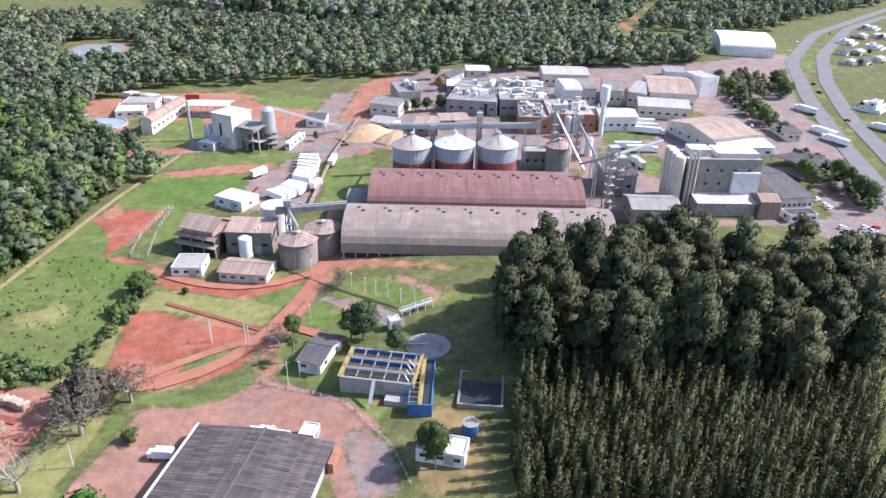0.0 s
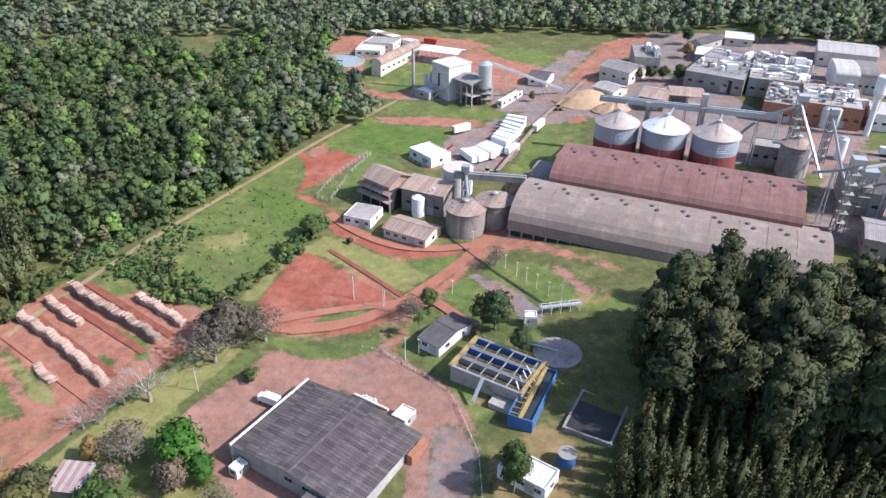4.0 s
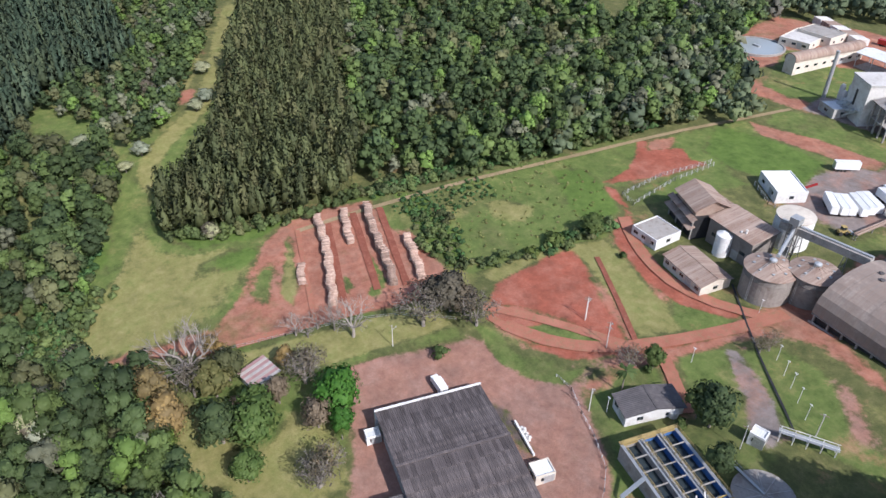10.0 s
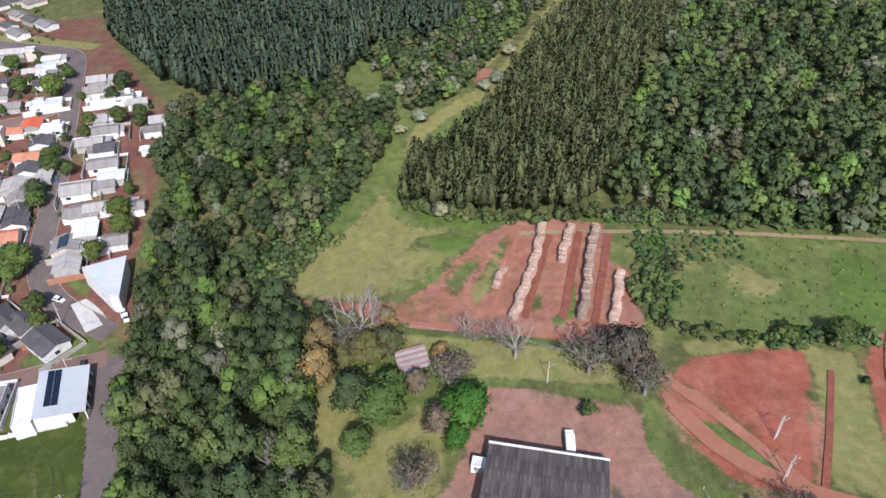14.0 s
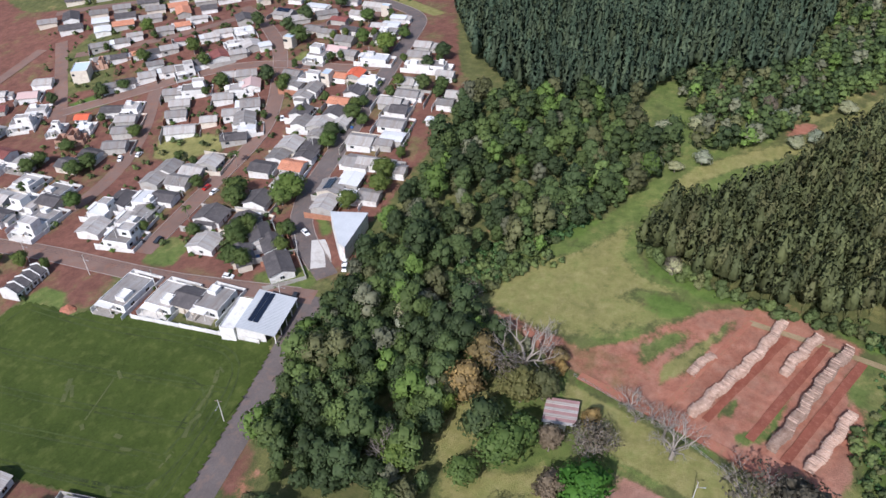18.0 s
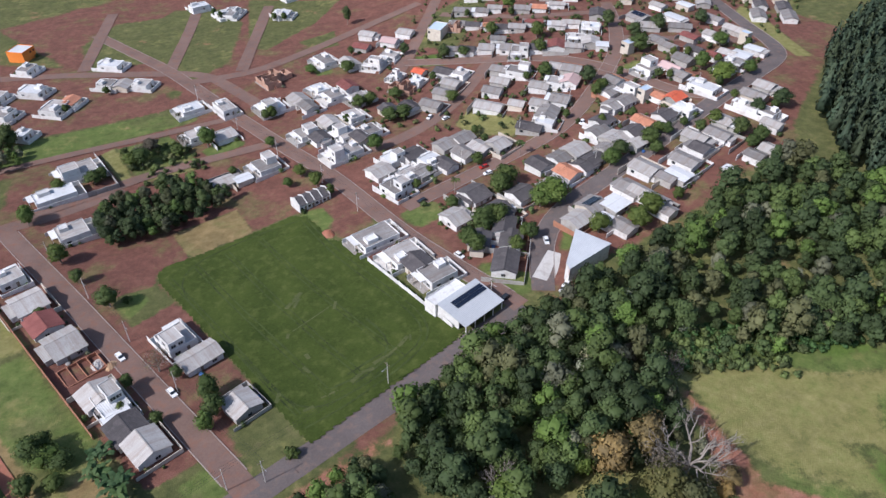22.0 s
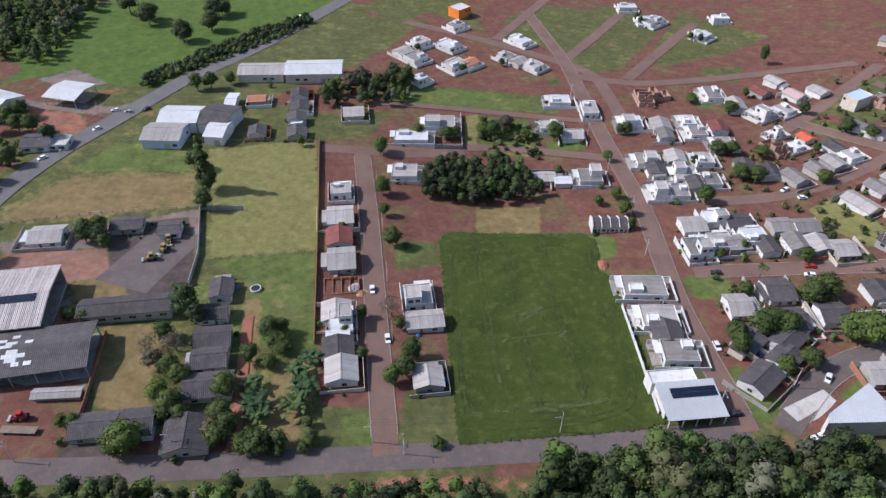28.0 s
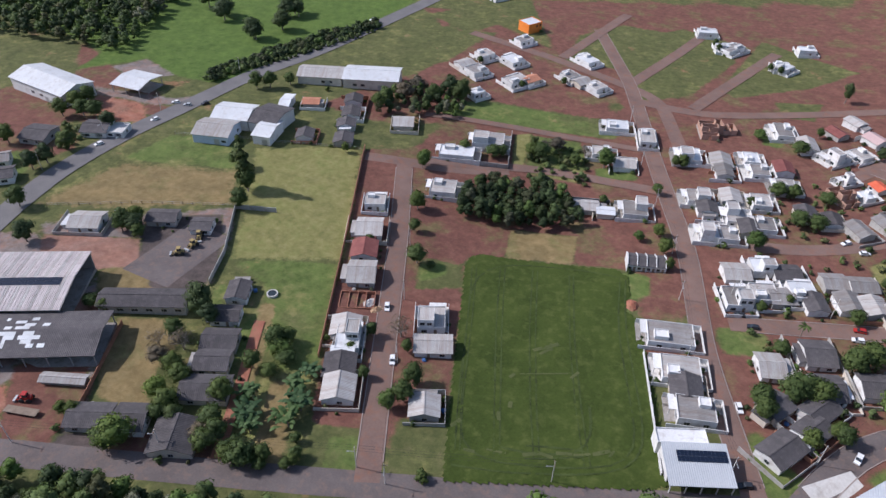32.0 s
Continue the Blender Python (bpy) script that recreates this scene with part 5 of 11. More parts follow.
TINT_SHARE = {1: [1.0], 2: [0.6, 0.4], 3: [0.5, 0.3, 0.2], 4: [0.4, 0.3, 0.2, 0.1], 5: [0.34, 0.28, 0.2, 0.12, 0.06], 6: [0.3, 0.25, 0.2, 0.12, 0.08, 0.05]}
GREENS = [(0.068, 0.1, 0.036), (0.05, 0.076, 0.031), (0.092, 0.132, 0.041), (0.106, 0.112, 0.052), (0.11, 0.175, 0.042), (0.16, 0.168, 0.11)]
DARKGREENS = [(0.05, 0.075, 0.03), (0.04, 0.062, 0.027), (0.07, 0.1, 0.036), (0.075, 0.085, 0.042), (0.095, 0.15, 0.04), (0.09, 0.1, 0.06)]
MIDGREENS = [tuple(c * 1.2 for c in t) for t in GREENS]
# tints for far woods: distance haze is mixed in, paler and bluer
HAZEGREENS = [(0.112, 0.143, 0.08), (0.095, 0.126, 0.076), (0.138, 0.17, 0.092), (0.16, 0.164, 0.106), (0.162, 0.2, 0.094), (0.195, 0.19, 0.155)]
BROWNGREENS = [(0.1, 0.114, 0.048), (0.084, 0.1, 0.044), (0.12, 0.124, 0.056)]
CREEPER = [(0.07, 0.138, 0.046), (0.06, 0.12, 0.043), (0.092, 0.162, 0.055), (0.125, 0.158, 0.06)]
PINES = [(0.059, 0.09, 0.057), (0.077, 0.106, 0.064), (0.067, 0.09, 0.049)]
EUCS = [(0.078, 0.09, 0.04), (0.062, 0.075, 0.036), (0.1, 0.102, 0.048)]
YOUNG = [(0.09, 0.103, 0.044), (0.076, 0.09, 0.039), (0.11, 0.116, 0.053)]
SHRUBS = [(0.096, 0.132, 0.048), (0.12, 0.158, 0.054), (0.088, 0.114, 0.046), (0.136, 0.147, 0.063)]

near_crowns = [crown_shape(10 + k, 8 + 2 * (k % 3), 3.4 + 0.5 * (k % 4), 3.6, 9.0 + 1.2 * (k % 4), 450, 0.78) for k in range(9)]
far_crowns = [crown_shape(30 + k, 6, 4.0 + 0.6 * (k % 3), 3.2, 9.8 + k % 3, 125, 1.32) for k in range(6)]
vfar_crowns = [crown_shape(40 + k, 6, 5.6, 3.0, 10.2, 32, 2.9) for k in range(4)]
stems = [joined([cone_shape(50 + k, 2.6, 5.5 + k % 3, 16.5, 110, 1.05, full=0.8), limb([(0, 0, 0), (0, 0, 9)], 0.16, 0.1, 4)]) for k in range(5)]
pines_far = [cone_shape(60 + k, 2.5, 4.0, 16.5, 52, 1.6) for k in range(4)]
tall_eucs = [joined([crown_shape(70 + k, 20, 7.0, 6.0, 28.5, 1450, 1.15, cone=0.12, droop=0.55), limb([(0, 0, 0), (0.3, 0, 10), (0, 0.3, 22)], 0.5, 0.2, 6)]) for k in range(5)]
young_eucs = [joined([cone_shape(80 + k, 2.3, 1.2, 14.5, 300, 0.62, 0.3, core=0.72), limb([(0, 0, 0), (0, 0, 5)], 0.14, 0.1, 4)]) for k in range(6)]
bushes = [crown_shape(90 + k, 5, 2.2, 0.6, 2.2, 70, 0.8) for k in range(4)]
MEADOW = [(0.215, 0.225, 0.08), (0.17, 0.2, 0.068), (0.27, 0.245, 0.115)]
tufts = [crown_shape(130 + k, 3, 1.0, 0.15, 0.8, 22, 0.6) for k in range(5)]

woodland("woodland", fill((-239, -16, -265, 57, -246, 85, -193, 82, -168, 59, -145, 42, -129, 45, -124, 53, -113, 74, -103, 74, -81, 71, -66, 83, -54, 88, -41, 42, -78, 20, -99, 17, -117, 15, -166, 2), 5.7, 1), near_crowns, GREENS, 1, (0.5, 1.25), "dense mixed native woodland with uneven green crowns")
woodland("woodland", fill((95, 82, 60, 72.5, 25, 62.5, 0, 57, -13, 52.5, -36, 46, -40, 75, 0, 85, 60, 100), 4.3, 3), near_crowns, GREENS, 3, (0.55, 0.95), "low roadside trees and scrub")
woodland("woodland", fill((-46, 46, -70, 31, -98, 22, -118, 20, -133, 12, -128, 30, -110, 40, -60, 60), 5.2, 2), near_crowns, GREENS, 2, (0.6, 1.0), "dense mixed native woodland with uneven green crowns")
woodland("woodland", fill((-278, 58, -309, 64, -318, 97, -337, 109, -430, 108, -470, 160, -470, 190, -410, 169, -325, 139, -252, 107, -207, 82, -160, 64, -137, 55, -138, 50), 5.4, 4), far_crowns, MIDGREENS, 4, (0.5, 0.95), "dense mixed native woodland with uneven green crowns")
woodland("woodland", fill((-93, 44, -127, 49, -113, 71, -117, 84, -98, 92, -98, 79, -75, 69), 5.5, 5), near_crowns, GREENS, 5, (0.5, 0.9), "dense mixed native woodland with uneven green crowns")
woodland("woodland", fill((18, -90, -3, -92, -25, -101, -30, -106, -24, -119, -11, -130, 7, -126, 20, -120, 22, -104), 3.9, 6), near_crowns, DARKGREENS, 6, (0.5, 0.8), "small grove of dark broadleaf trees")
woodland("tree_plantation", fill((-176, 87, -188, 89, -198, 92, -213, 107, -235, 123, -258, 132, -300, 147, -372, 174, -440, 200, -440, 245, -340, 226, -300, 206, -265, 188, -235, 181, -200, 172, -176, 160, -170, 150, -168, 127, -170, 108), 3.85, 7, jitter=0.34, line=25), stems, BROWNGREENS, 7, (0.8, 1.1), "brownish eucalyptus plantation in close rows")
woodland("woodland", fill((-174, 163, -200, 174, -235, 183, -265, 190, -300, 208, -340, 228, -420, 245, -331, 388, -152, 279, -157, 243, -163, 198), 6.3, 8), far_crowns, MIDGREENS, 8, (0.55, 1.3), "dense mixed native woodland with uneven green crowns")
woodland("woodland", fill((-148, 313, -151, 272, -154, 243, -159, 218, -207, 252, -273, 386, -224, 430, -201, 380, -166, 348), 6.3, 9), far_crowns, MIDGREENS, 9, (0.55, 1.3), "dense mixed native woodland with uneven green crowns")
woodland("tree_plantation", fill((-312, -70, -272, -35, -253, -3, -255, 19, -260, 45, -277, 57, -309, 63, -318, 96, -336, 108, -371, 106, -430, 108, -430, -128, -350, -90), 4.8, 10, jitter=0.2, line=40), pines_far, PINES, 10, (0.85, 1.15), "dark green tree plantation in close rows")
woodland("eucalyptus_stand", fill((14, 195, 17, 206, 31, 222, 56, 221, 93, 217, 139, 204, 120, 162, 64, 162, 22, 168), 8.5, 12), tall_eucs, EUCS, 12, (0.85, 1.12), "tall dark eucalyptus trees with rounded drooping crowns")
woodland("eucalyptus_plantation", fill((20, 162, 36, 175, 77, 176, 128, 173, 101, 121, 16, 124), 4.0, 13, jitter=0.16, line=8), young_eucs, YOUNG, 13, (0.85, 1.15), "young pointed eucalyptus trees in close rows")
woodland("woodland", fill((-155, 220, -148, 286, -136, 324, -173, 367, -211, 395, -219, 442, -176, 482, -61, 515, -21, 519, 17, 560, -95, 718, -287, 764, -380, 621), 10.5, 14), vfar_crowns, HAZEGREENS, 14, (0.8, 1.25), "distant native forest")
woodland("woodland", fill((-95, 718, 17, 560, 44, 523, 198, 568, 228, 642, 147, 619, 160, 706, 235, 877, -63, 887), 9.5, 15), vfar_crowns, HAZEGREENS, 15, (0.9, 1.4), "distant native forest")
woodland("woodland", fill((165, 707, 236, 830, 350, 923, 555, 959, 362, 788, 325, 728, 267, 720, 229, 669), 12, 16), vfar_crowns, HAZEGREENS, 16, (0.9, 1.4), "distant native forest")
woodland("woodland", fill((-440, 245, -331, 388, -222, 440, -287, 764, -560, 700, -540, 200), 13, 17), vfar_crowns, HAZEGREENS, 17, (0.8, 1.3), "distant native forest")
woodland("woodland", fill((-100, 725, 165, 745, 250, 930, 600, 1010, 760, 1300, -480, 1250, -290, 770), 17, 18), vfar_crowns, HAZEGREENS, 18, (1.6, 2.4), "distant native forest")
woodland("tree_plantation", fill((-430, -128, -430, 108, -470, 160, -600, 190, -600, -200), 7.2, 19), pines_far, PINES, 19, (1.3, 1.7), "dark green tree plantation in close rows")
woodland("woodland", fill((351, -148, 462, -251, 315, -316, 277, -236, 261, -187, 252, -157, 284, -157, 314, -154), 7, 20), far_crowns, GREENS, 20, (0.6, 1.0), "trees on the edge of a pasture")
woodland("scrub", fill((-135, 162, -146, 172, -141, 182, -130, 177, -115, 169, -123, 164), 3.2, 21), bushes, SHRUBS, 21, (0.5, 1.1), "low green scrub on the slope")
woodland("scrub", fill((-173, 163, -166, 200, -160, 245, -156, 282, -152, 280, -156, 243, -161, 198, -164, 164), 3.6, 22), bushes, SHRUBS, 22, (0.8, 1.6), "light green scrub along the forest edge")
woodland("scrub", fill((-131, 44, -143, 42, -159, 53, -171, 63, -174, 79, -163, 76, -148, 63, -132, 56), 3, 23), bushes, SHRUBS, 23, (0.6, 1.3), "light green scrub below the wood")
woodland("scrub", fill((-111, 166, -117, 168, -108, 194, -109, 224, -103, 228, -102, 209, -104, 187), 3.4, 24), bushes, SHRUBS, 24, (0.5, 1.3), "dark scrub along the field edge")
woodland("scrub", fill((-164, 170, -156, 241, -131, 243, -108, 230, -110, 197, -112, 166, -140, 170), 3.4, 25, jitter=0.8), tufts, MEADOW, 25, (0.15, 0.75), "scattered weeds and low bushes in the meadow")
woodland("scrub", fill((-178, 90, -171, 108, -169, 127, -172, 152, -177, 162, -174, 163, -167, 150, -165, 127, -167, 108), 3.0, 26), bushes, SHRUBS, 26, (0.5, 1.3), "scrub at the foot of the plantation")
woodland("scrub", fill((9, -166, -19, -168, -26, -137, 2, -132), 5, 29), bushes, SHRUBS, 29, (0.4, 1.2), "bushes on an overgrown plot")
woodland("scrub", fill((97, -167, 80, -191, 55, -192, 45, -171, 64, -161, 86, -153), 5, 30), near_crowns, GREENS, 30, (0.4, 0.7), "greyish trees behind the hall")
woodland("scrub", fill((190, -146, 182, -152, 170, -178, 153, -215, 140, -251, 140, -259, 158, -224, 178, -185, 189, -157), 3.6, 31), bushes, SHRUBS, 31, (0.6, 1.2), "dark hedge along the highway")
woodland("scrub", fill((184, -144, 182, -157, 170, -190, 155, -230, 139, -262, 146, -272, 165, -237, 181, -196, 191, -161), 2.8, 57), bushes, DARKGREENS, 57, (0.7, 1.5), "dense dark hedge beside the highway")
woodland("scrub", fill((188, -46, 215, -79, 197, -78, 193, -59), 5, 32), bushes, SHRUBS, 32, (0.6, 1.2), "bushes beside the highway")
woodland("tree_row", fill((177, 351, 184, 358, 189, 326, 190, 291, 182, 279, 177, 307), 4.4, 33), far_crowns, GREENS, 33, (0.45, 0.7), "dark clipped trees along the car park")
woodland("tree_row", fill((185, 509, 194, 523, 194, 450, 194, 395, 186, 385, 181, 434), 4.6, 34), far_crowns, GREENS, 34, (0.45, 0.75), "dark trees along the car park")
woodland("tree_row", fill((205, 524, 225, 533, 221, 479, 203, 453), 6, 36), far_crowns, BROWNGREENS, 36, (0.45, 0.75), "greyish trees in the car park")
woodland("tree_row", fill((230, 507, 243, 521, 229, 474, 216, 457), 4.6, 35), far_crowns, GREENS, 35, (0.55, 0.8), "dark trees beside the highway")
woodland("scrub", fill((-156, 165, -159, 173, -158, 187, -158, 205, -143, 203, -142, 190, -136, 178, -132, 170, -141, 168), 2.4, 51), bushes, CREEPER, 51, (0.2, 0.6), "dense dark green scrub beside the log yard")
woodland("scrub", fill((-132, 42, -147, 41, -160, 47, -174, 57, -188, 70, -173, 67, -159, 58, -146, 55, -133, 57, -129, 51), 2.0, 52), bushes, CREEPER, 52, (0.45, 0.9), "dense creeper and scrub at the edge of the wood")
woodland("scrub", fill((-178, 90, -175, 105, -170, 121, -167, 137, -171, 160, -166, 160, -163, 136, -169, 108, -173, 90), 2.6, 53), near_crowns, SHRUBS, 53, (0.3, 0.55), "light green trees at the foot of the plantation")
woodland("scrub", fill((-164, 171, -159, 182, -140, 179, -127, 180, -114, 172, -116, 167, -132, 169, -147, 168), 2.4, 54), bushes, CREEPER, 54, (0.25, 0.65), "dense dark green scrub beside the log yard")
woodland("scrub", fill((-172, 162, -171, 188, -169, 221, -164, 246, -158, 291, -153, 290, -159, 243, -162, 217, -164, 185, -165, 162), 2.6, 55), bushes, CREEPER, 55, (0.6, 1.3), "dense green scrub along the forest edge")
woodland("scrub", fill((-107, 195, -111, 208, -109, 220, -107, 229, -103, 226, -105, 213, -103, 197), 2.6, 56), bushes, CREEPER, 56, (0.5, 1.0), "dark scrub along the field edge")


# ---- buildings ----
def gable(bm, w, d, z, rise, over=0.5, t=0.14):
    """Two roof slabs with their ridge along x, over walls w by d with eaves at z."""
    hw, hd = w / 2 + over, d / 2 + over
    drop = rise * over / (d / 2)
    for s in (-1, 1):
        prism(bm, [(s * hd, z - drop), (0, z + rise), (0, z + rise + t), (s * hd, z - drop + t)][::s], -hw, hw)
    return bm


def gable_walls(bm, w, d, z, rise):
    return prism(bm, [(-d / 2, -1.2), (d / 2, -1.2), (d / 2, z), (0, z + rise - 0.03), (-d / 2, z)], -w / 2, w / 2)


panes_ = 0


def window(parent, x, y, z, w, h, face, pane=None):
    """A framed window on a wall: face is the angle of the wall's outward normal. In the far town it is one part."""
    global panes_
    m = pose(x, y, z, 0, 0, face)
    top = parent.parent or parent
    panes_ += 1
    if (top.location.y < -90 or top.location.x < -200) and panes_ % 5 in (1, 3, 4):
        return
    if top.location.y < -60 or top.location.x < -125 or top.location.y > 235:
        part("window", boxes((-0.02, -w / 2, 0, 0.05, w / 2, h)), M_GLASS, parent, m=m)
        return
    bm = boxes((-0.02, -w / 2 - 0.08, -0.08, 0.06, w / 2 + 0.08, 0), (-0.02, -w / 2 - 0.08, h, 0.06, w / 2 + 0.08, h + 0.08), (-0.02, -w / 2 - 0.08, 0, 0.06, -w / 2, h), (-0.02, w / 2, 0, 0.06, w / 2 + 0.08, h), (-0.02, -0.03, 0, 0.05, 0.03, h))
    f = part("window_frame", bm, M_ALU, parent, m=m)
    part("pane", boxes((-0.01, -w / 2, 0, 0.025, w / 2, h)), pane or M_GLASS, f)


def door(parent, x, y, z, w, h, face, material):
    part("door", boxes((-0.02, -w / 2, 0, 0.05, w / 2, h)), material, parent, m=pose(x, y, z, 0, 0, face))


def solar_array(parent, x0, y0, nx_, ny_, z, slope, flip=1):
    """Rows of dark panels lying on a roof slope."""
    for i in range(nx_):
        for j in range(ny_):
            bm = boxes((0, 0, 0, 0.98, 1.62, 0.05))
            y = y0 + flip * j * 1.7
            part("solar_panel", bm, M_SOLAR, parent, m=Matrix.Translation((x0 + i * 1.04, y, z - slope * abs(j * 1.7))) @ pose(0, 0, 0, math.degrees(math.atan(slope)) * -flip))


ROOFS = {"g": M_FIBRE, "cg": M_FIBRE_D, "d": M_FIBRE_D, "l": M_FIBRE_L, "t": M_TILE, "tr": M_TILE_R, "r": M_TILE_D, "br": M_TILE_D, "p": M_PINK, "s": M_FIBRE, "w": M_METALROOF, "dm": M_FIBRE_D}
WORDS = {"g": "grey corrugated", "cg": "dull grey corrugated", "d": "dark grey corrugated", "l": "pale grey corrugated", "t": "terracotta tiled", "tr": "bright red tiled", "r": "dark red tiled", "br": "brown tiled", "p": "pale pink", "s": "grey corrugated", "w": "white metal", "dm": "dark grey corrugated"}
count = 0
HOMES = []
PLOTS = []


def house(x, y, w, d, rot, style):
    global count
    count += 1
    HOMES.append((x, y))
    PLOTS.append((x, y, w, d, radians(rot)))
    rnd = random.Random(count * 7)
    if style in ("m", "m2", "ml", "tw", "b", "oc"):
        return modern_house(x, y, w, d, rot, style, rnd)
    if style == "u":
        return shell_house(x, y, w, d, rot)
    roof = ROOFS[style]
    wall = rnd.choice([M_WHITE, M_WHITE, M_CREAM, M_GREYWALL, M_WHITE])
    wallword = {M_WHITE.name: "white", M_CREAM.name: "cream", M_GREYWALL.name: "grey"}[wall.name]
    e = thing("house", x, y, rot, f"{wallword} rendered house with a {WORDS[style]} roof", "house")
    if w < d:
        w, d, turn = d, w, 90
    else:
        turn = 0
    z, rise = rnd.uniform(2.7, 3.2), d * rnd.uniform(0.13, 0.19)
    if style == "w":
        rise = 0.3
    m = pose(0, 0, 0, 0, 0, turn)
    main_w = w * rnd.uniform(0.72, 1.0) if w > 9 else w
    shift = (w - main_w) / 2 * rnd.choice((-1, 1))
    wl = part("wall", gable_walls(bmesh.new(), main_w, d, z, rise), wall, e, m=m @ pose(shift, 0, 0))
    rf = part("roof", gable(bmesh.new(), main_w, d, z, rise), roof, e, m=m @ pose(shift, 0, 0))
    if y > -140:
        part("ridge_cap", boxes((-main_w / 2 - 0.5, -0.18, z + rise + 0.1, main_w / 2 + 0.5, 0.18, z + rise + 0.2)), roof, e, m=m @ pose(shift, 0, 0))
    if main_w < w - 1.5:
        aw, ad = w - main_w, d * rnd.uniform(0.55, 0.8)
        ax = -math.copysign(1, shift) * (w / 2 - aw / 2)
        part("side_wing", boxes((-aw / 2, -ad / 2, -1.2, aw / 2, ad / 2, z - 0.5)), wall, e, m=m @ pose(ax, 0, 0))
        bm = bmesh.new()
        prism(bm, [(-ad / 2 - 0.4, z - 0.5), (ad / 2 + 0.4, z - 0.15), (ad / 2 + 0.4, z - 0.03), (-ad / 2 - 0.4, z - 0.38)], -aw / 2 - 0.3, aw / 2 + 0.3)
        part("wing_roof", bm, rnd.choice([roof, M_FIBRE, M_FIBRE_L, M_METALROOF]), e, m=m @ pose(ax, 0, 0))
    for sx, f in ((-1, 180), (1, 0)):
        if y > -60 and x > -125:
            window(wl, sx * main_w / 2, rnd.uniform(-1, 1), 0.9, 1.4, 1.1, f)
    far = y < -60 or x < -125
    for sy, f in ((-1, -90), (1, 90)):
        if far and sy < 0 and count % 3:
            continue
        window(wl, -main_w * 0.25, sy * d / 2, 0.9, 1.6, 1.1, f)
        if (sy > 0 and y > -90 and count % 2) or not far:
            door(wl, main_w * 0.12, sy * d / 2, 0.0, 0.9, 2.1, f, M_WOOD)
    if style == "s":
        solar_array(rf, -main_w / 2 + 1, -0.6, int(main_w) - 2, 2, z + rise + 0.06, rise / (d / 2), -1)
    if rnd.random() < 0.35:
        tx, ty = rnd.uniform(-w / 3, w / 3), d / 2 + 1.4
        part("water_tank", turned([(0.62, 0), (0.72, 0.9), (0.78, 0.95), (0.4, 1.15)], 12), M_BLUE if rnd.random() < 0.6 else M_CONC, e, "water tank by the wall", m=m @ pose(tx, ty, 0))
    if rnd.random() < 0.55 and style != "cg":
        ww, dd = w / 2 + rnd.uniform(1.2, 2.6), d / 2 + rnd.uniform(1.5, 3.5)
        bm = boxes((-ww, -dd, -1.2, -ww + 0.15, dd, 1.9), (ww - 0.15, -dd, -1.2, ww, dd, 1.9), (-ww + 0.15, dd - 0.15, -1.2, ww - 0.15, dd, 1.9))
        part("boundary_wall", bm, rnd.choice([M_WHITE, M_GREYWALL, M_CREAM, M_BRICK]), e, m=m)
    return e


def parapet(bm, x0, y0, x1, y1, z0, z1, t=0.15, lip=0.45):
    """A wall box with an open top: a low roof deck behind a parapet."""
    def loop(i, z):
        return [bm.verts.new(p) for p in ((x0 + i, y0 + i, z), (x1 - i, y0 + i, z), (x1 - i, y1 - i, z), (x0 + i, y1 - i, z))]

    steps = [loop(0, z0), loop(0, z1), loop(t, z1), loop(t, z1 - lip)]
    for lo, hi in zip(steps, steps[1:]):
        for k in range(4):
            bm.faces.new((lo[k], lo[(k + 1) % 4], hi[(k + 1) % 4], hi[k]))
    bm.faces.new(steps[-1])
    bm.faces.new(steps[0][::-1])
    return bm


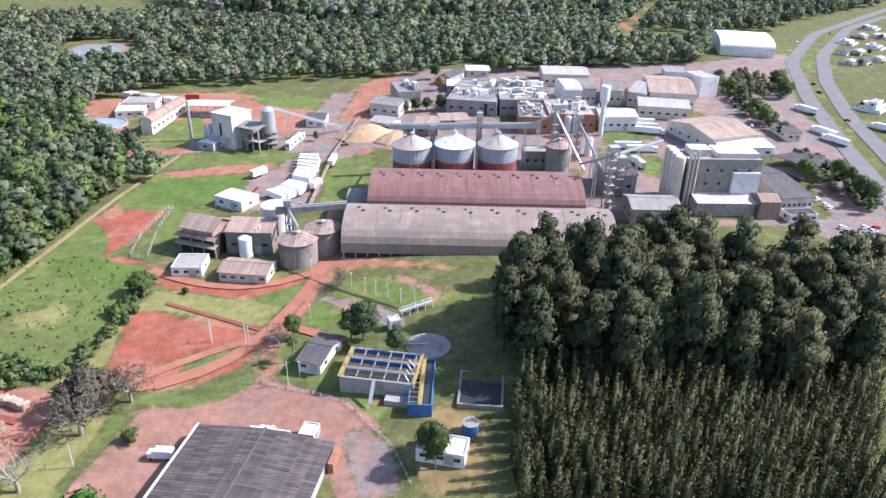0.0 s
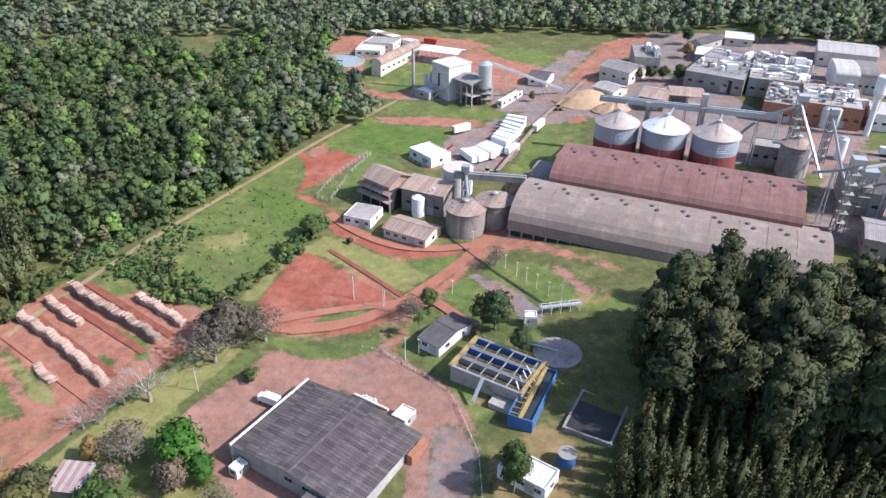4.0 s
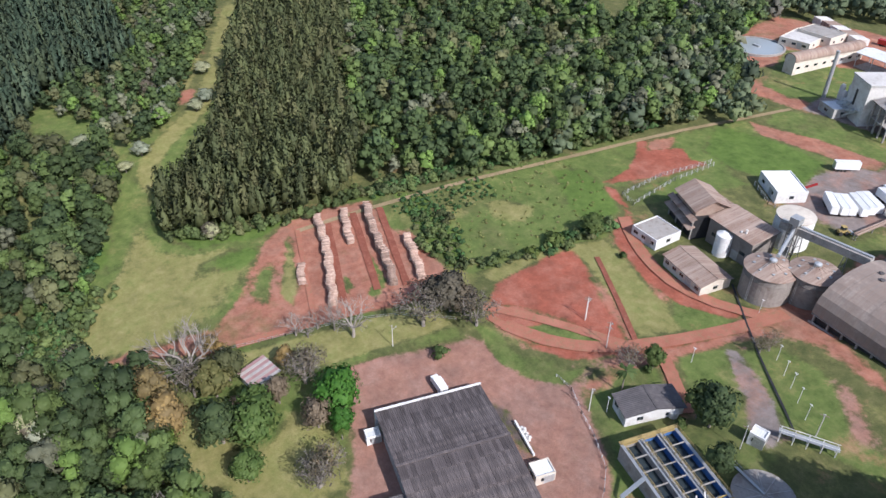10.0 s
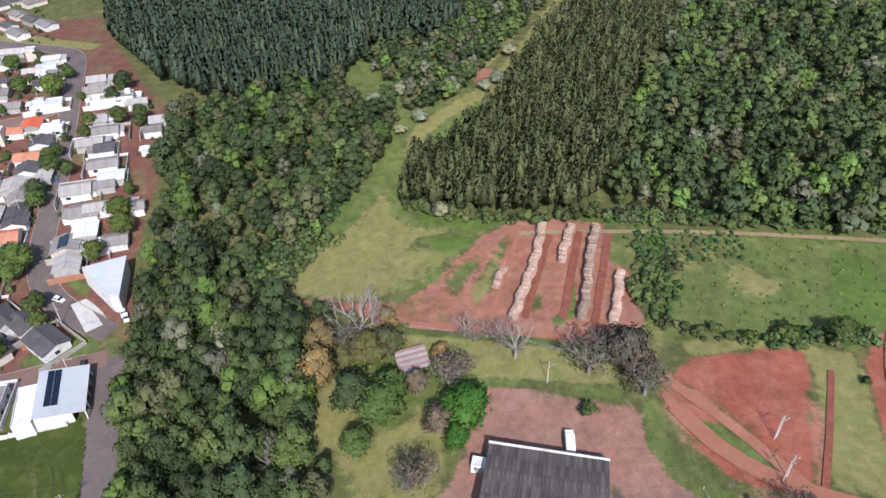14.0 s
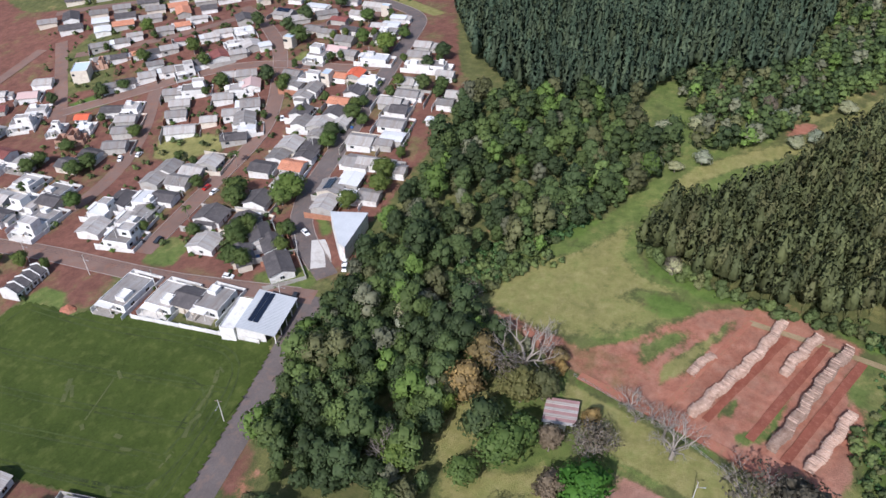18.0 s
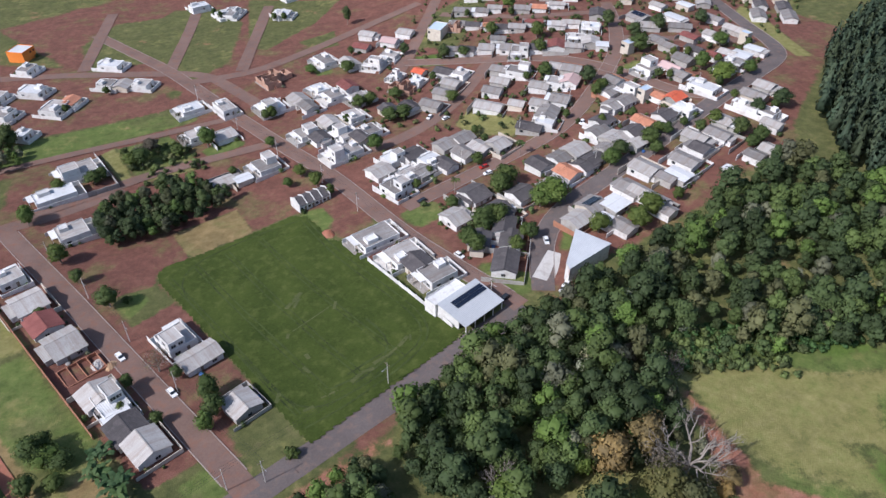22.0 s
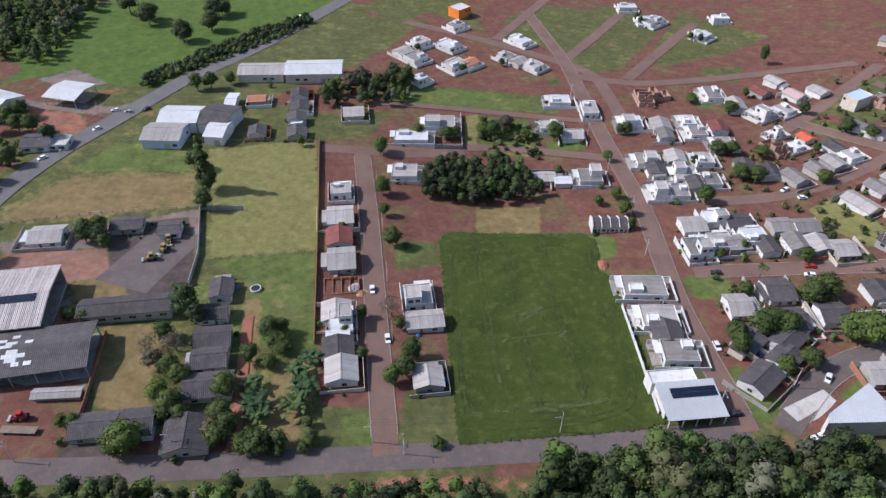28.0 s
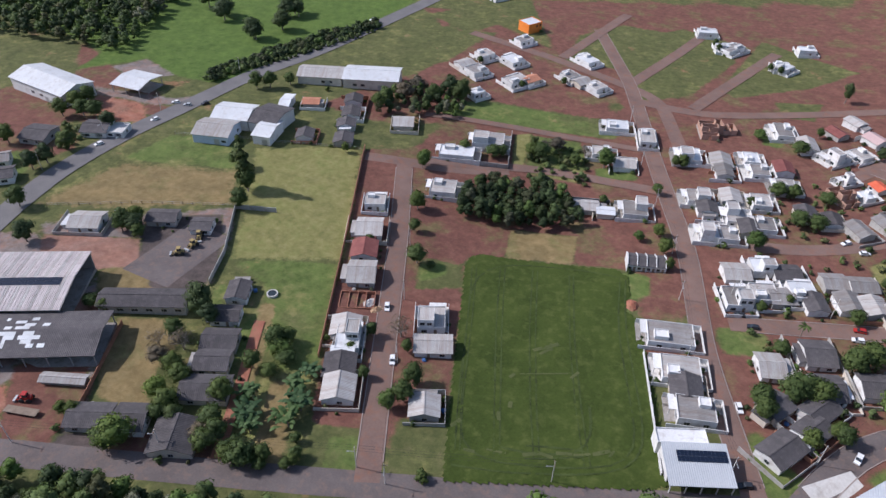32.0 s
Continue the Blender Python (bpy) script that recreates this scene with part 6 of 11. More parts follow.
def modern_house(x, y, w, d, rot, style, rnd):
    wall = {"b": M_BLUEWALL, "oc": M_ORANGE}.get(style, M_WHITE)
    e = thing("house", x, y, rot, {"b": "large two-storey building with a pale blue flat roof", "oc": "orange block with a white flat roof", "m2": "white two-storey modern house with flat parapet roofs", "tw": "white row house with raised gable parapets", "ml": "white house with a pale sheet roof behind parapets"}.get(style, "white modern house with parapet walls and flat roofs"), "house")
    if style in ("b", "oc"):
        hh = 6.5
        wl = part("wall", parapet(bmesh.new(), -w / 2, -d / 2, w / 2, d / 2, -1.2, hh), M_CREAM if style == "b" else M_ORANGE, e)
        part("roof", boxes((-w / 2 + 0.16, -d / 2 + 0.16, hh - 0.44, w / 2 - 0.16, d / 2 - 0.16, hh - 0.3)), M_BLUEWALL if style == "b" else M_METALROOF, e)
        for k in range(4):
            window(wl, -w / 2 + w * (k + 0.5) / 4, -d / 2, 3.8, 1.3, 1.2, -90)
            window(wl, -w / 2 + w * (k + 0.5) / 4, d / 2, 3.8, 1.3, 1.2, 90)
        return e
    if style == "tw":
        wl = part("wall", gable_walls(bmesh.new(), w, d, 3.0, 1.6), M_WHITE, e)
        part("roof", gable(bmesh.new(), w - 0.4, d, 3.0, 1.6, 0.3), M_FIBRE_D, e)
        for k in range(5):
            bx = -w / 2 + w * k / 4
            bm = bmesh.new()
            prism(bm, [(-d / 2 - 0.4, -1.2), (d / 2 + 0.4, -1.2), (d / 2 + 0.4, 3.4), (0, 5.3), (-d / 2 - 0.4, 3.4)], bx - 0.12, bx + 0.12)
            part("gable_parapet", bm, M_WHITE, e)
        for k in range(4):
            for sy, f in ((-1, -90), (1, 90)):
                window(wl, -w / 2 + w * (k + 0.5) / 4 + 0.8, sy * d / 2, 0.9, 1.2, 1.1, f)
                door(wl, -w / 2 + w * (k + 0.5) / 4 - 0.9, sy * d / 2, 0.0, 0.9, 2.1, f, M_WOOD)
        return e
    h1 = rnd.uniform(3.3, 3.9)
    wl = part("wall", parapet(bmesh.new(), -w / 2, -d / 2, w / 2, d / 2, -1.2, h1, lip=0.6), M_WHITE, e)
    part("roof_deck", prism(bmesh.new(), [(-d / 2 + 0.2, h1 - 0.55), (d / 2 - 0.2, h1 - 0.55), (d / 2 - 0.2, h1 - 0.42), (0, h1 - 0.12), (-d / 2 + 0.2, h1 - 0.42)], -w / 2 + 0.2, w / 2 - 0.2), rnd.choice([M_FIBRE_L, M_METALROOF, M_FIBRE]), e, "sheet roof behind the parapet")
    k = rnd.choice((-1, 1))
    if style == "m2":
        uw, ud, h2 = w * rnd.uniform(0.5, 0.7), d * rnd.uniform(0.45, 0.65), h1 + 3.0
        ox, oy = k * (w - uw) / 2 * 0.9, rnd.choice((-1, 1)) * (d - ud) / 2 * 0.9
        up = part("upper_storey", parapet(bmesh.new(), ox - uw / 2, oy - ud / 2, ox + uw / 2, oy + ud / 2, h1 - 0.7, h2), M_WHITE, e)
        part("upper_roof", boxes((ox - uw / 2 + 0.2, oy - ud / 2 + 0.2, h2 - 0.44, ox + uw / 2 - 0.2, oy + ud / 2 - 0.2, h2 - 0.3)), M_FIBRE_L, e)
        for sy, f in ((-1, -90), (1, 90)):
            window(up, ox - uw * 0.22, oy + sy * ud / 2, h1 + 0.6, 1.5, 1.2, f)
            window(up, ox + uw * 0.22, oy + sy * ud / 2, h1 + 0.6, 1.5, 1.2, f)
        window(up, ox + uw / 2, oy, h1 + 0.6, 1.8, 1.2, 0)
        window(up, ox - uw / 2, oy, h1 + 0.6, 1.8, 1.2, 180)
    else:
        uw, ud = w * 0.35, d * 0.3
        ox, oy = k * w * 0.2, rnd.choice((-1, 1)) * d * 0.22
        part("raised_block", parapet(bmesh.new(), ox - uw / 2, oy - ud / 2, ox + uw / 2, oy + ud / 2, h1 - 0.7, h1 + 1.3, lip=0.3), M_WHITE, e)
    part("canopy", boxes((-w / 2 - 0.3, -d / 2 - 2.2, 2.7, w * 0.1, -d / 2 - 0.003, 2.9)), M_WHITE, e)
    for px in (-w / 2 - 0.1, w * 0.1 - 0.3):
        part("canopy_post", boxes((px, -d / 2 - 2.1, -1.0, px + 0.2, -d / 2 - 1.9, 2.7)), M_WHITE, e)
    for sx, f in ((-1, 180), (1, 0)):
        for oy2 in (-0.25, 0.25)[: 1 if y < -60 else 2]:
            window(wl, sx * w / 2, oy2 * d, 0.9, 1.6, 1.2, f)
    for sy, f in ((-1, -90), (1, 90)):
        window(wl, w * 0.25, sy * d / 2, 0.9, 1.8, 1.2, f)
        door(wl, -w * 0.15, sy * d / 2, 0.0, 1.0, 2.2, f, M_WOOD)
    ww, dd = w / 2 + 1.2, d / 2 + 3.2
    part("boundary_wall", boxes((-ww, -dd, -1.2, -ww + 0.15, dd, 2.0), (ww - 0.15, -dd, -1.2, ww, dd, 2.0), (-ww + 0.15, dd - 0.15, -1.2, ww - 0.15, dd, 2.0)), M_WHITE, e)
    part("paved_yard", boxes((-ww + 0.16, -dd, -0.6, ww - 0.16, dd - 0.16, 0.12)), rnd.choice([M_CONC, M_GREYWALL, M_PALECONC]), e)
    return e


def shell_house(x, y, w, d, rot):
    e = thing("house_shell", x, y, rot, "roofless unfinished house shell of bare orange brick", "building site")
    for k in range(4):
        x0, x1 = -w / 2 + w * k / 4, -w / 2 + w * (k + 1) / 4 - 0.3
        h = (3.0, 2.6, 5.4, 2.9)[k]
        part("brick_wall", boxes((x0, -d / 2, -1, x1, -d / 2 + 0.2, h), (x0, d / 2 - 0.2, -1, x1, d / 2, h), (x0, -d / 2 + 0.2, -1, x0 + 0.2, d / 2 - 0.2, h), (x1 - 0.2, -d / 2 + 0.2, -1, x1, -0.6, h), (x1 - 0.2, 0.6, -1, x1, d / 2 - 0.2, h)), M_BLOCK, e)
    part("slab", boxes((-w / 2 - 0.5, -d / 2 - 0.5, -1, w / 2 + 0.5, d / 2 + 0.5, 0.1)), M_CONC, e)
    return e


house(-104.5, -25.6, 11.8, 7.6, 55, "d")
house(-117.0, -29.6, 11.8, 7.6, 55, "d")
house(-114.7, -20.4, 11.8, 7.6, 55, "d")
house(-107.1, -10.4, 12.6, 8.4, 55, "d")
house(-43.2, -186.8, 7.6, 12.6, 15, "m")
house(51.2, -79.9, 8.4, 7.6, 21, "m")
house(45.9, -61.8, 11.8, 10.9, 21, "l")
house(40.7, -49.7, 9.2, 11.8, 21, "r")
house(35.6, -35.0, 11.8, 11.8, 21, "l")
house(25.5, -6.4, 9.2, 10.9, 21, "l")
house(22.5, -2.7, 7.6, 10.1, 21, "m2")
house(19.7, 7.5, 9.2, 12.6, 21, "d")
house(15.1, 16.9, 9.2, 10.1, 21, "l")
house(2.4, -23.5, 9.2, 10.1, 21, "m2")
house(-3.1, -12.0, 11.8, 7.6, 21, "l")
house(-10.6, 12.7, 8.4, 9.2, 21, "l")
house(69.1, -148.5, 10.9, 9.2, 21, "l")
house(144.9, -18.3, 14.3, 10.1, 21, "l")
house(118.8, -33.2, 12.6, 7.6, 21, "d")
house(102.6, -34.7, 7.6, 7.6, 21, "d")
house(105.7, -116.0, 7.6, 9.2, 21, "d")
house(102.2, -157.7, 8.4, 9.2, 21, "d")
house(97.1, -145.6, 8.4, 9.2, 21, "d")
house(93.1, -132.7, 8.4, 9.2, 21, "d")
house(87.5, -119.5, 8.4, 9.2, 21, "d")
house(119.8, -147.5, 10.1, 6.7, 21, "t")
house(50.8, -302.6, 10.9, 10.1, 56, "oc")
house(47.9, -278.9, 10.1, 6.7, 56, "m")
house(5.0, -266.4, 8.4, 11.8, 56, "m")
house(8.7, -239.7, 8.4, 8.4, 56, "m")
house(1.3, -235.3, 8.4, 8.4, 56, "l")
house(-8.3, -232.6, 8.4, 8.4, 56, "m")
house(34.9, -220.2, 12.6, 9.2, 56, "m")
house(27.9, -225.7, 8.4, 7.6, 56, "t")
house(44.7, -247.1, 9.2, 11.8, 56, "m")
house(62.1, -246.5, 9.2, 8.4, 56, "m")
house(67.5, -228.9, 10.1, 9.2, 56, "l")
house(58.7, -222.8, 10.1, 10.1, 56, "m")
house(90.2, -352.4, 10.9, 8.4, 56, "m")
house(-73.0, -322.1, 15.1, 7.6, 56, "m")
house(-103.6, -302.9, 9.2, 6.7, 56, "m")
house(48.7, -196.5, 7.6, 5.0, 56, "m")
house(-55.8, -344.8, 11.8, 7.6, 15, "m")
house(-69.2, -322.8, 11.8, 7.6, 15, "m")
house(-102.0, -305.2, 9.2, 6.7, 15, "m")
house(-115.6, -336.8, 10.1, 6.7, 15, "m")
house(362.8, 669.2, 11.8, 8.4, 224, "m")
house(392.4, 701.7, 13.4, 10.1, 224, "l")
house(428.4, 755.0, 13.4, 10.1, 224, "m")
house(348.7, 621.4, 11.8, 8.4, 224, "l")
house(377.0, 649.5, 13.4, 10.1, 224, "m")
house(336.0, 620.0, 10.1, 8.4, 224, "d")
house(351.0, 594.3, 11.8, 8.4, 224, "l")
house(270.1, 449.4, 18.5, 10.1, 224, "m2")
house(412.5, 704.3, 11.8, 10.1, 224, "m")
house(332.9, 581.7, 10.1, 8.4, 224, "d")
house(321.0, 580.4, 10.1, 7.6, 224, "l")
house(-64.4, -175.9, 11, 10, 104, "m2")
house(-78.6, -175.3, 12, 9, 104, "l")
house(-80.5, -166.4, 9, 7, 104, "g")
house(-91.2, -182.8, 9, 7, 104, "m")
house(-95.4, -172.0, 9, 8, 104, "m")
house(-105.1, -178.5, 9, 8, 104, "r")
house(-106.4, -162.5, 9, 8, 104, "m")
house(-104.5, -216.7, 13, 8, 104, "m")
house(-115.6, -205.5, 12, 8, 104, "l")
house(-70.0, -206.3, 15, 8, 104, "u")
house(-71.9, -140.2, 9, 9, 104, "m2")
house(-76.8, -131.7, 10, 8, 104, "d")
house(-79.3, -114.2, 9, 8, 104, "m2")
house(-85.9, -114.8, 8, 8, 104, "m")
house(-84.7, -145.0, 9, 8, 104, "l")
house(-87.9, -130.3, 10, 8, 104, "m2")
house(-93.6, -123.2, 9, 8, 104, "d")
house(-96.9, -145.0, 9, 8, 104, "m")
house(-99.2, -127.3, 9, 8, 104, "m")
house(-114.6, -141.7, 10, 8, 104, "d")
house(-124.4, -140.3, 8, 7, 104, "d")
house(-99.0, -97.5, 8, 8, 19, "m2")
house(-107.9, -96.9, 10, 8, 19, "d")
house(-90.5, -90.9, 9, 9, 19, "l")
house(-91.7, -75.5, 9, 10, 19, "m2")
house(-100.3, -80.9, 9, 9, 19, "m")
house(-106.2, -81.5, 8, 8, 19, "g")
house(-112.7, -86.8, 9, 9, 19, "m")
house(-124.3, -97.2, 10, 8, 19, "g")
house(-117.1, -81.4, 7, 10, 19, "d")
house(-127.7, -85.8, 8, 9, 19, "g")
house(-132.4, -97.8, 9, 8, 19, "g")
house(-135.6, -86.3, 8, 9, 19, "l")
house(-144.4, -84.7, 10, 9, 19, "l")
house(-128.9, -224.6, 9, 7, 134, "r")
house(-138.7, -237.4, 12, 7, 134, "l")
house(-145.3, -221.8, 9, 8, 134, "p")
house(-156.7, -227.2, 10, 8, 134, "l")
house(-138.2, -203.4, 9, 7, 134, "m")
house(-127.4, -198.2, 10, 9, 134, "m2")
house(-171.7, -212.8, 8, 12, 134, "b")
house(-183.0, -213.0, 9, 6, 134, "u")
house(-129.0, -161.7, 13, 7, 127, "u")
house(-131.4, -177.1, 5, 5, 127, "m2")
house(-143.5, -173.7, 6, 6, 127, "tr")
house(-138.1, -164.6, 6, 5, 127, "m")
house(-154.7, -163.6, 12, 7, 127, "d")
house(-159.6, -156.9, 7, 8, 127, "m")
house(-151.3, -149.5, 10, 7, 127, "l")
house(-143.8, -143.2, 9, 7, 127, "g")
house(-134.1, -135.1, 11, 7, 127, "g")
house(-155.6, -117.3, 8, 13, 43, "l")
house(-171.8, -136.0, 7, 9, 43, "l")
house(-164.1, -129.7, 7, 9, 43, "g")
house(-177.1, -147.3, 7, 8, 43, "g")
house(-183.6, -139.2, 8, 11, 43, "m2")
house(-201.0, -131.6, 7, 8, 43, "l")
house(-206.0, -124.3, 8, 10, 43, "g")
house(-198.3, -114.2, 9, 8, 43, "p")
house(-192.5, -117.5, 8, 8, 43, "m")
house(-183.9, -118.8, 7, 9, 43, "l")
house(-184.1, -102.7, 9, 11, 43, "g")
house(-175.2, -103.9, 7, 8, 43, "l")
house(-174.0, -94.3, 12, 9, 43, "g")
house(-167.0, -110.7, 6, 7, 43, "l")
house(-161.4, -88.6, 7, 11, 43, "d")
house(-169.4, -88.4, 8, 8, 43, "m")
house(-116.3, -54.9, 11, 11, 17, "d")
house(-120.9, -40.4, 10, 10, 17, "d")
house(-149.7, -60.1, 8, 9, 17, "d")
house(-159.3, -59.5, 9, 8, 17, "g")
house(-145.6, -44.3, 12, 8, 17, "l")
house(-133.0, -45.8, 9, 9, 17, "d")
house(-156.1, -48.7, 8, 9, 17, "t")
house(-164.3, -48.8, 8, 8, 17, "d")
house(-167.7, -60.8, 10, 9, 17, "l")
house(-169.3, -50.7, 8, 7, 17, "d")
house(-177.3, -53.7, 10, 8, 17, "g")
house(-182.5, -67.4, 9, 7, 17, "g")
house(-184.8, -59.0, 9, 9, 17, "l")
house(-189.0, -73.6, 9, 8, 17, "d")
house(-194.4, -58.6, 8, 8, 17, "d")
house(-190.4, -50.6, 7, 6, 17, "l")
house(-202.6, -62.4, 7, 9, 17, "t")
house(-212.7, -61.7, 8, 8, 17, "d")
house(-206.4, -93.2, 8, 7, 17, "g")
house(-199.1, -81.5, 10, 8, 17, "g")
house(-206.7, -82.1, 9, 7, 17, "g")
house(-104.8, -44.3, 10, 10, 17, "l")
house(-221.6, -77.8, 8, 6, 105, "t")
house(-226.4, -71.9, 7, 8, 105, "tr")
house(-223.3, -61.5, 9, 6, 105, "m")
house(-214.8, -89.3, 11, 8, 105, "m2")
house(-214.1, -101.6, 8, 7, 105, "g")
house(-216.6, -81.1, 4, 6, 105, "b")
house(-182.7, -33.2, 9, 12, 18, "l")
house(-169.8, -27.3, 9, 12, 18, "g")
house(-173.1, -17.7, 6, 17, 18, "l")
house(-172.5, -10.0, 6, 10, 18, "g")
house(-190.7, -23.7, 7, 9, 18, "w")
house(-186.0, -24.4, 6, 7, 18, "g")
house(-199.2, -29.7, 8, 12, 18, "g")
house(-208.9, -34.9, 8, 10, 18, "d")
house(-213.6, -39.9, 7, 13, 18, "l")
house(-222.3, -37.1, 7, 12, 18, "g")
house(-231.7, -44.0, 8, 10, 18, "l")
house(-252.2, -42.0, 7, 8, 18, "m")
house(-246.5, -33.7, 6, 8, 18, "l")
house(-232.3, -17.7, 7, 10, 18, "l")
house(-224.2, -19.2, 6, 7, 18, "g")
house(-209.4, -17.4, 3, 3, 18, "w")
house(-257.8, -56.6, 8, 11, 18, "g")
house(-269.7, -60.3, 8, 11, 18, "l")
house(-248.1, -49.6, 6, 11, 18, "m")
house(-159.4, -21.2, 9, 8, 18, "w")
house(-151.6, -24.5, 9, 9, 18, "s")
house(-151.4, -14.9, 6, 7, 18, "w")
house(-142.5, -20.2, 9, 8, 18, "l")
house(-154.8, -8.6, 7, 8, 18, "g")
house(-244.5, -74.0, 8, 13, 20, "m")
house(-267.7, -85.1, 8, 11, 20, "d")
house(-272.7, -98.4, 6, 8, 20, "br")
house(-281.0, -99.1, 7, 8, 20, "l")
house(-284.6, -94.0, 8, 9, 20, "w")
house(-296.4, -95.6, 6, 11, 20, "w")
house(-276.3, -88.5, 8, 8, 20, "m")
house(-235.3, -102.8, 9, 9, 103, "m2")
house(-244.4, -98.0, 11, 7, 103, "p")
house(-243.5, -90.2, 9, 7, 103, "g")
house(-256.8, -102.8, 10, 8, 103, "g")
house(-291.4, -119.5, 13, 7, 103, "l")
house(-279.4, -125.7, 9, 6, 103, "br")
house(-261.2, -130.7, 10, 8, 103, "g")
house(-291.1, -151.6, 14, 6, 103, "w")
house(-307.5, -122.9, 12, 7, 103, "l")
house(-301.7, -109.8, 5, 4, 103, "b")
house(-309.1, -142.4, 12, 6, 103, "g")
house(-274.2, -163.7, 12, 10, 103, "s")
house(-240.7, -127.6, 5, 5, 103, "b")
house(-310.0, -167.4, 10, 6, 103, "w")
house(-296.6, -174.3, 9, 6, 103, "l")
house(-260.6, -119.3, 9, 6, 103, "g")
house(-269.3, -110.2, 9, 6, 103, "d")
house(-169.5, -184.9, 10, 6, 147, "g")
house(-175.6, -179.2, 11, 7, 147, "d")
house(-184.0, -175.3, 8, 8, 147, "l")
house(-191.9, -168.2, 10, 8, 147, "g")
house(-195.8, -159.5, 9, 9, 147, "m2")
house(-205.7, -156.2, 10, 7, 147, "d")
house(-213.9, -152.8, 9, 11, 147, "r")
house(-220.7, -145.5, 10, 6, 147, "l")
house(-227.9, -155.7, 9, 5, 147, "m")
house(-242.0, -163.5, 10, 8, 147, "m")
house(-230.1, -145.6, 9, 10, 147, "l")
house(-233.0, -138.9, 6, 6, 147, "w")
house(-192.9, -208.0, 10, 6, 147, "d")
house(-199.4, -199.9, 8, 6, 147, "t")
house(-203.4, -193.2, 9, 7, 147, "d")
house(-209.9, -188.4, 9, 7, 147, "l")
house(-220.8, -188.5, 10, 5, 147, "br")
house(-229.1, -177.7, 10, 7, 147, "l")
house(-236.6, -174.4, 9, 6, 147, "l")
house(-187.3, -215.3, 10, 6, 147, "g")
house(-194.3, -181.3, 8, 6, 147, "g")
house(-196.7, -231.1, 10, 7, 147, "g")
house(-204.5, -223.8, 10, 7, 147, "g")
house(-226.0, -210.8, 9, 7, 147, "g")
house(-234.9, -206.3, 8, 7, 147, "t")
house(-213.3, -221.7, 8, 6, 147, "l")
house(-245.9, -204.6, 9, 5, 147, "l")
house(-72.7, -47.4, 10, 15, 103, "m")
house(-77.8, -31.9, 10, 12, 103, "ml")
house(-80.1, -24.5, 9, 9, 103, "d")
house(-83.9, -16.4, 9, 11, 103, "m")
house(67.5, -8.4, 11, 7, 111, "cg")
house(64.8, 4.3, 7, 11, 111, "cg")
house(58.5, 14.7, 8, 11, 111, "cg")
house(55.7, 23.6, 8, 12, 111, "cg")
house(49.3, 33.0, 9, 15, 111, "cg")
house(73.2, 54.7, 8, 13, 111, "cg")
house(62.7, 51.1, 9, 11, 111, "cg")
house(47.0, 50.4, 12, 12, 111, "cg")
house(-27.2, -193.3, 9, 11, 104, "m")
house(-25.5, -165.4, 8, 9, 104, "m")
house(-37.1, -159.1, 8, 10, 104, "l")
house(-30.2, -119.2, 7, 14, 104, "l")
house(-37.4, -117.4, 5, 7, 104, "w")
house(-48.7, -122.2, 10, 10, 104, "m2")
house(-58.8, -86.6, 14, 7, 14, "tw")
house(26.9, -152.4, 11, 15, 104, "m2")
house(36.5, -135.3, 9, 16, 104, "m")
house(30.7, -104.0, 10, 11, 104, "ml")


# low garden greenery along the house walls
rnd = random.Random(77)
beds = []
for x, y, w, d, an in PLOTS:
    for k in range(rnd.choice((1, 2, 2, 3, 4))):
        side = rnd.randint(0, 3)
        f = rnd.uniform(-0.5, 0.5)
        u, v = ((f * w, d / 2 + 1.3), (f * w, -d / 2 - 1.3), (w / 2 + 1.3, f * d), (-w / 2 - 1.3, f * d))[side]
        px_, py_ = x + u * math.cos(an) - v * math.sin(an), y + u * math.sin(an) + v * math.cos(an)
        if all(abs((px_ - a) * math.cos(r) + (py_ - b) * math.sin(r)) > w2 / 2 + 0.5 or abs((py_ - b) * math.cos(r) - (px_ - a) * math.sin(r)) > d2 / 2 + 0.5 for a, b, w2, d2, r in PLOTS if abs(a - x) < 30 and abs(b - y) < 30):
            beds.append((px_, py_))
woodland("garden_shrubs", beds, bushes, GREENS, 77, (0.28, 0.75), "small green garden shrubs between the houses", "shrubs")

# ---- the mill and its yards ----
def arch_line(half, eave, ridge, n=14):
    """An arched section from eave to eave, in y and z."""
    return [(half * math.cos(math.pi * (1 - k / n)), eave + (ridge - eave) * math.sin(math.pi * k / n) ** 0.8) for k in range(n + 1)]


def arch_roof(bm, half, eave, ridge, x0, x1, t=0.25):
    line = arch_line(half, eave, ridge)
    return prism(bm, line + [(y * 1.01, z + t) for y, z in line[::-1]], x0, x1)


def arch_end(half, eave, ridge, x0, x1):
    line = arch_line(half, eave, ridge - 0.05)
    bm = bmesh.new()
    prism(bm, [(half, -3), *[p for p in line[::-1]], (-half, -3)][::-1], x0, x1)
    return bm


def roof_vent():
    return turned([(0.6, -0.3), (0.6, 0.25), (0.8, 0.35), (0.4, 0.55)], 12)


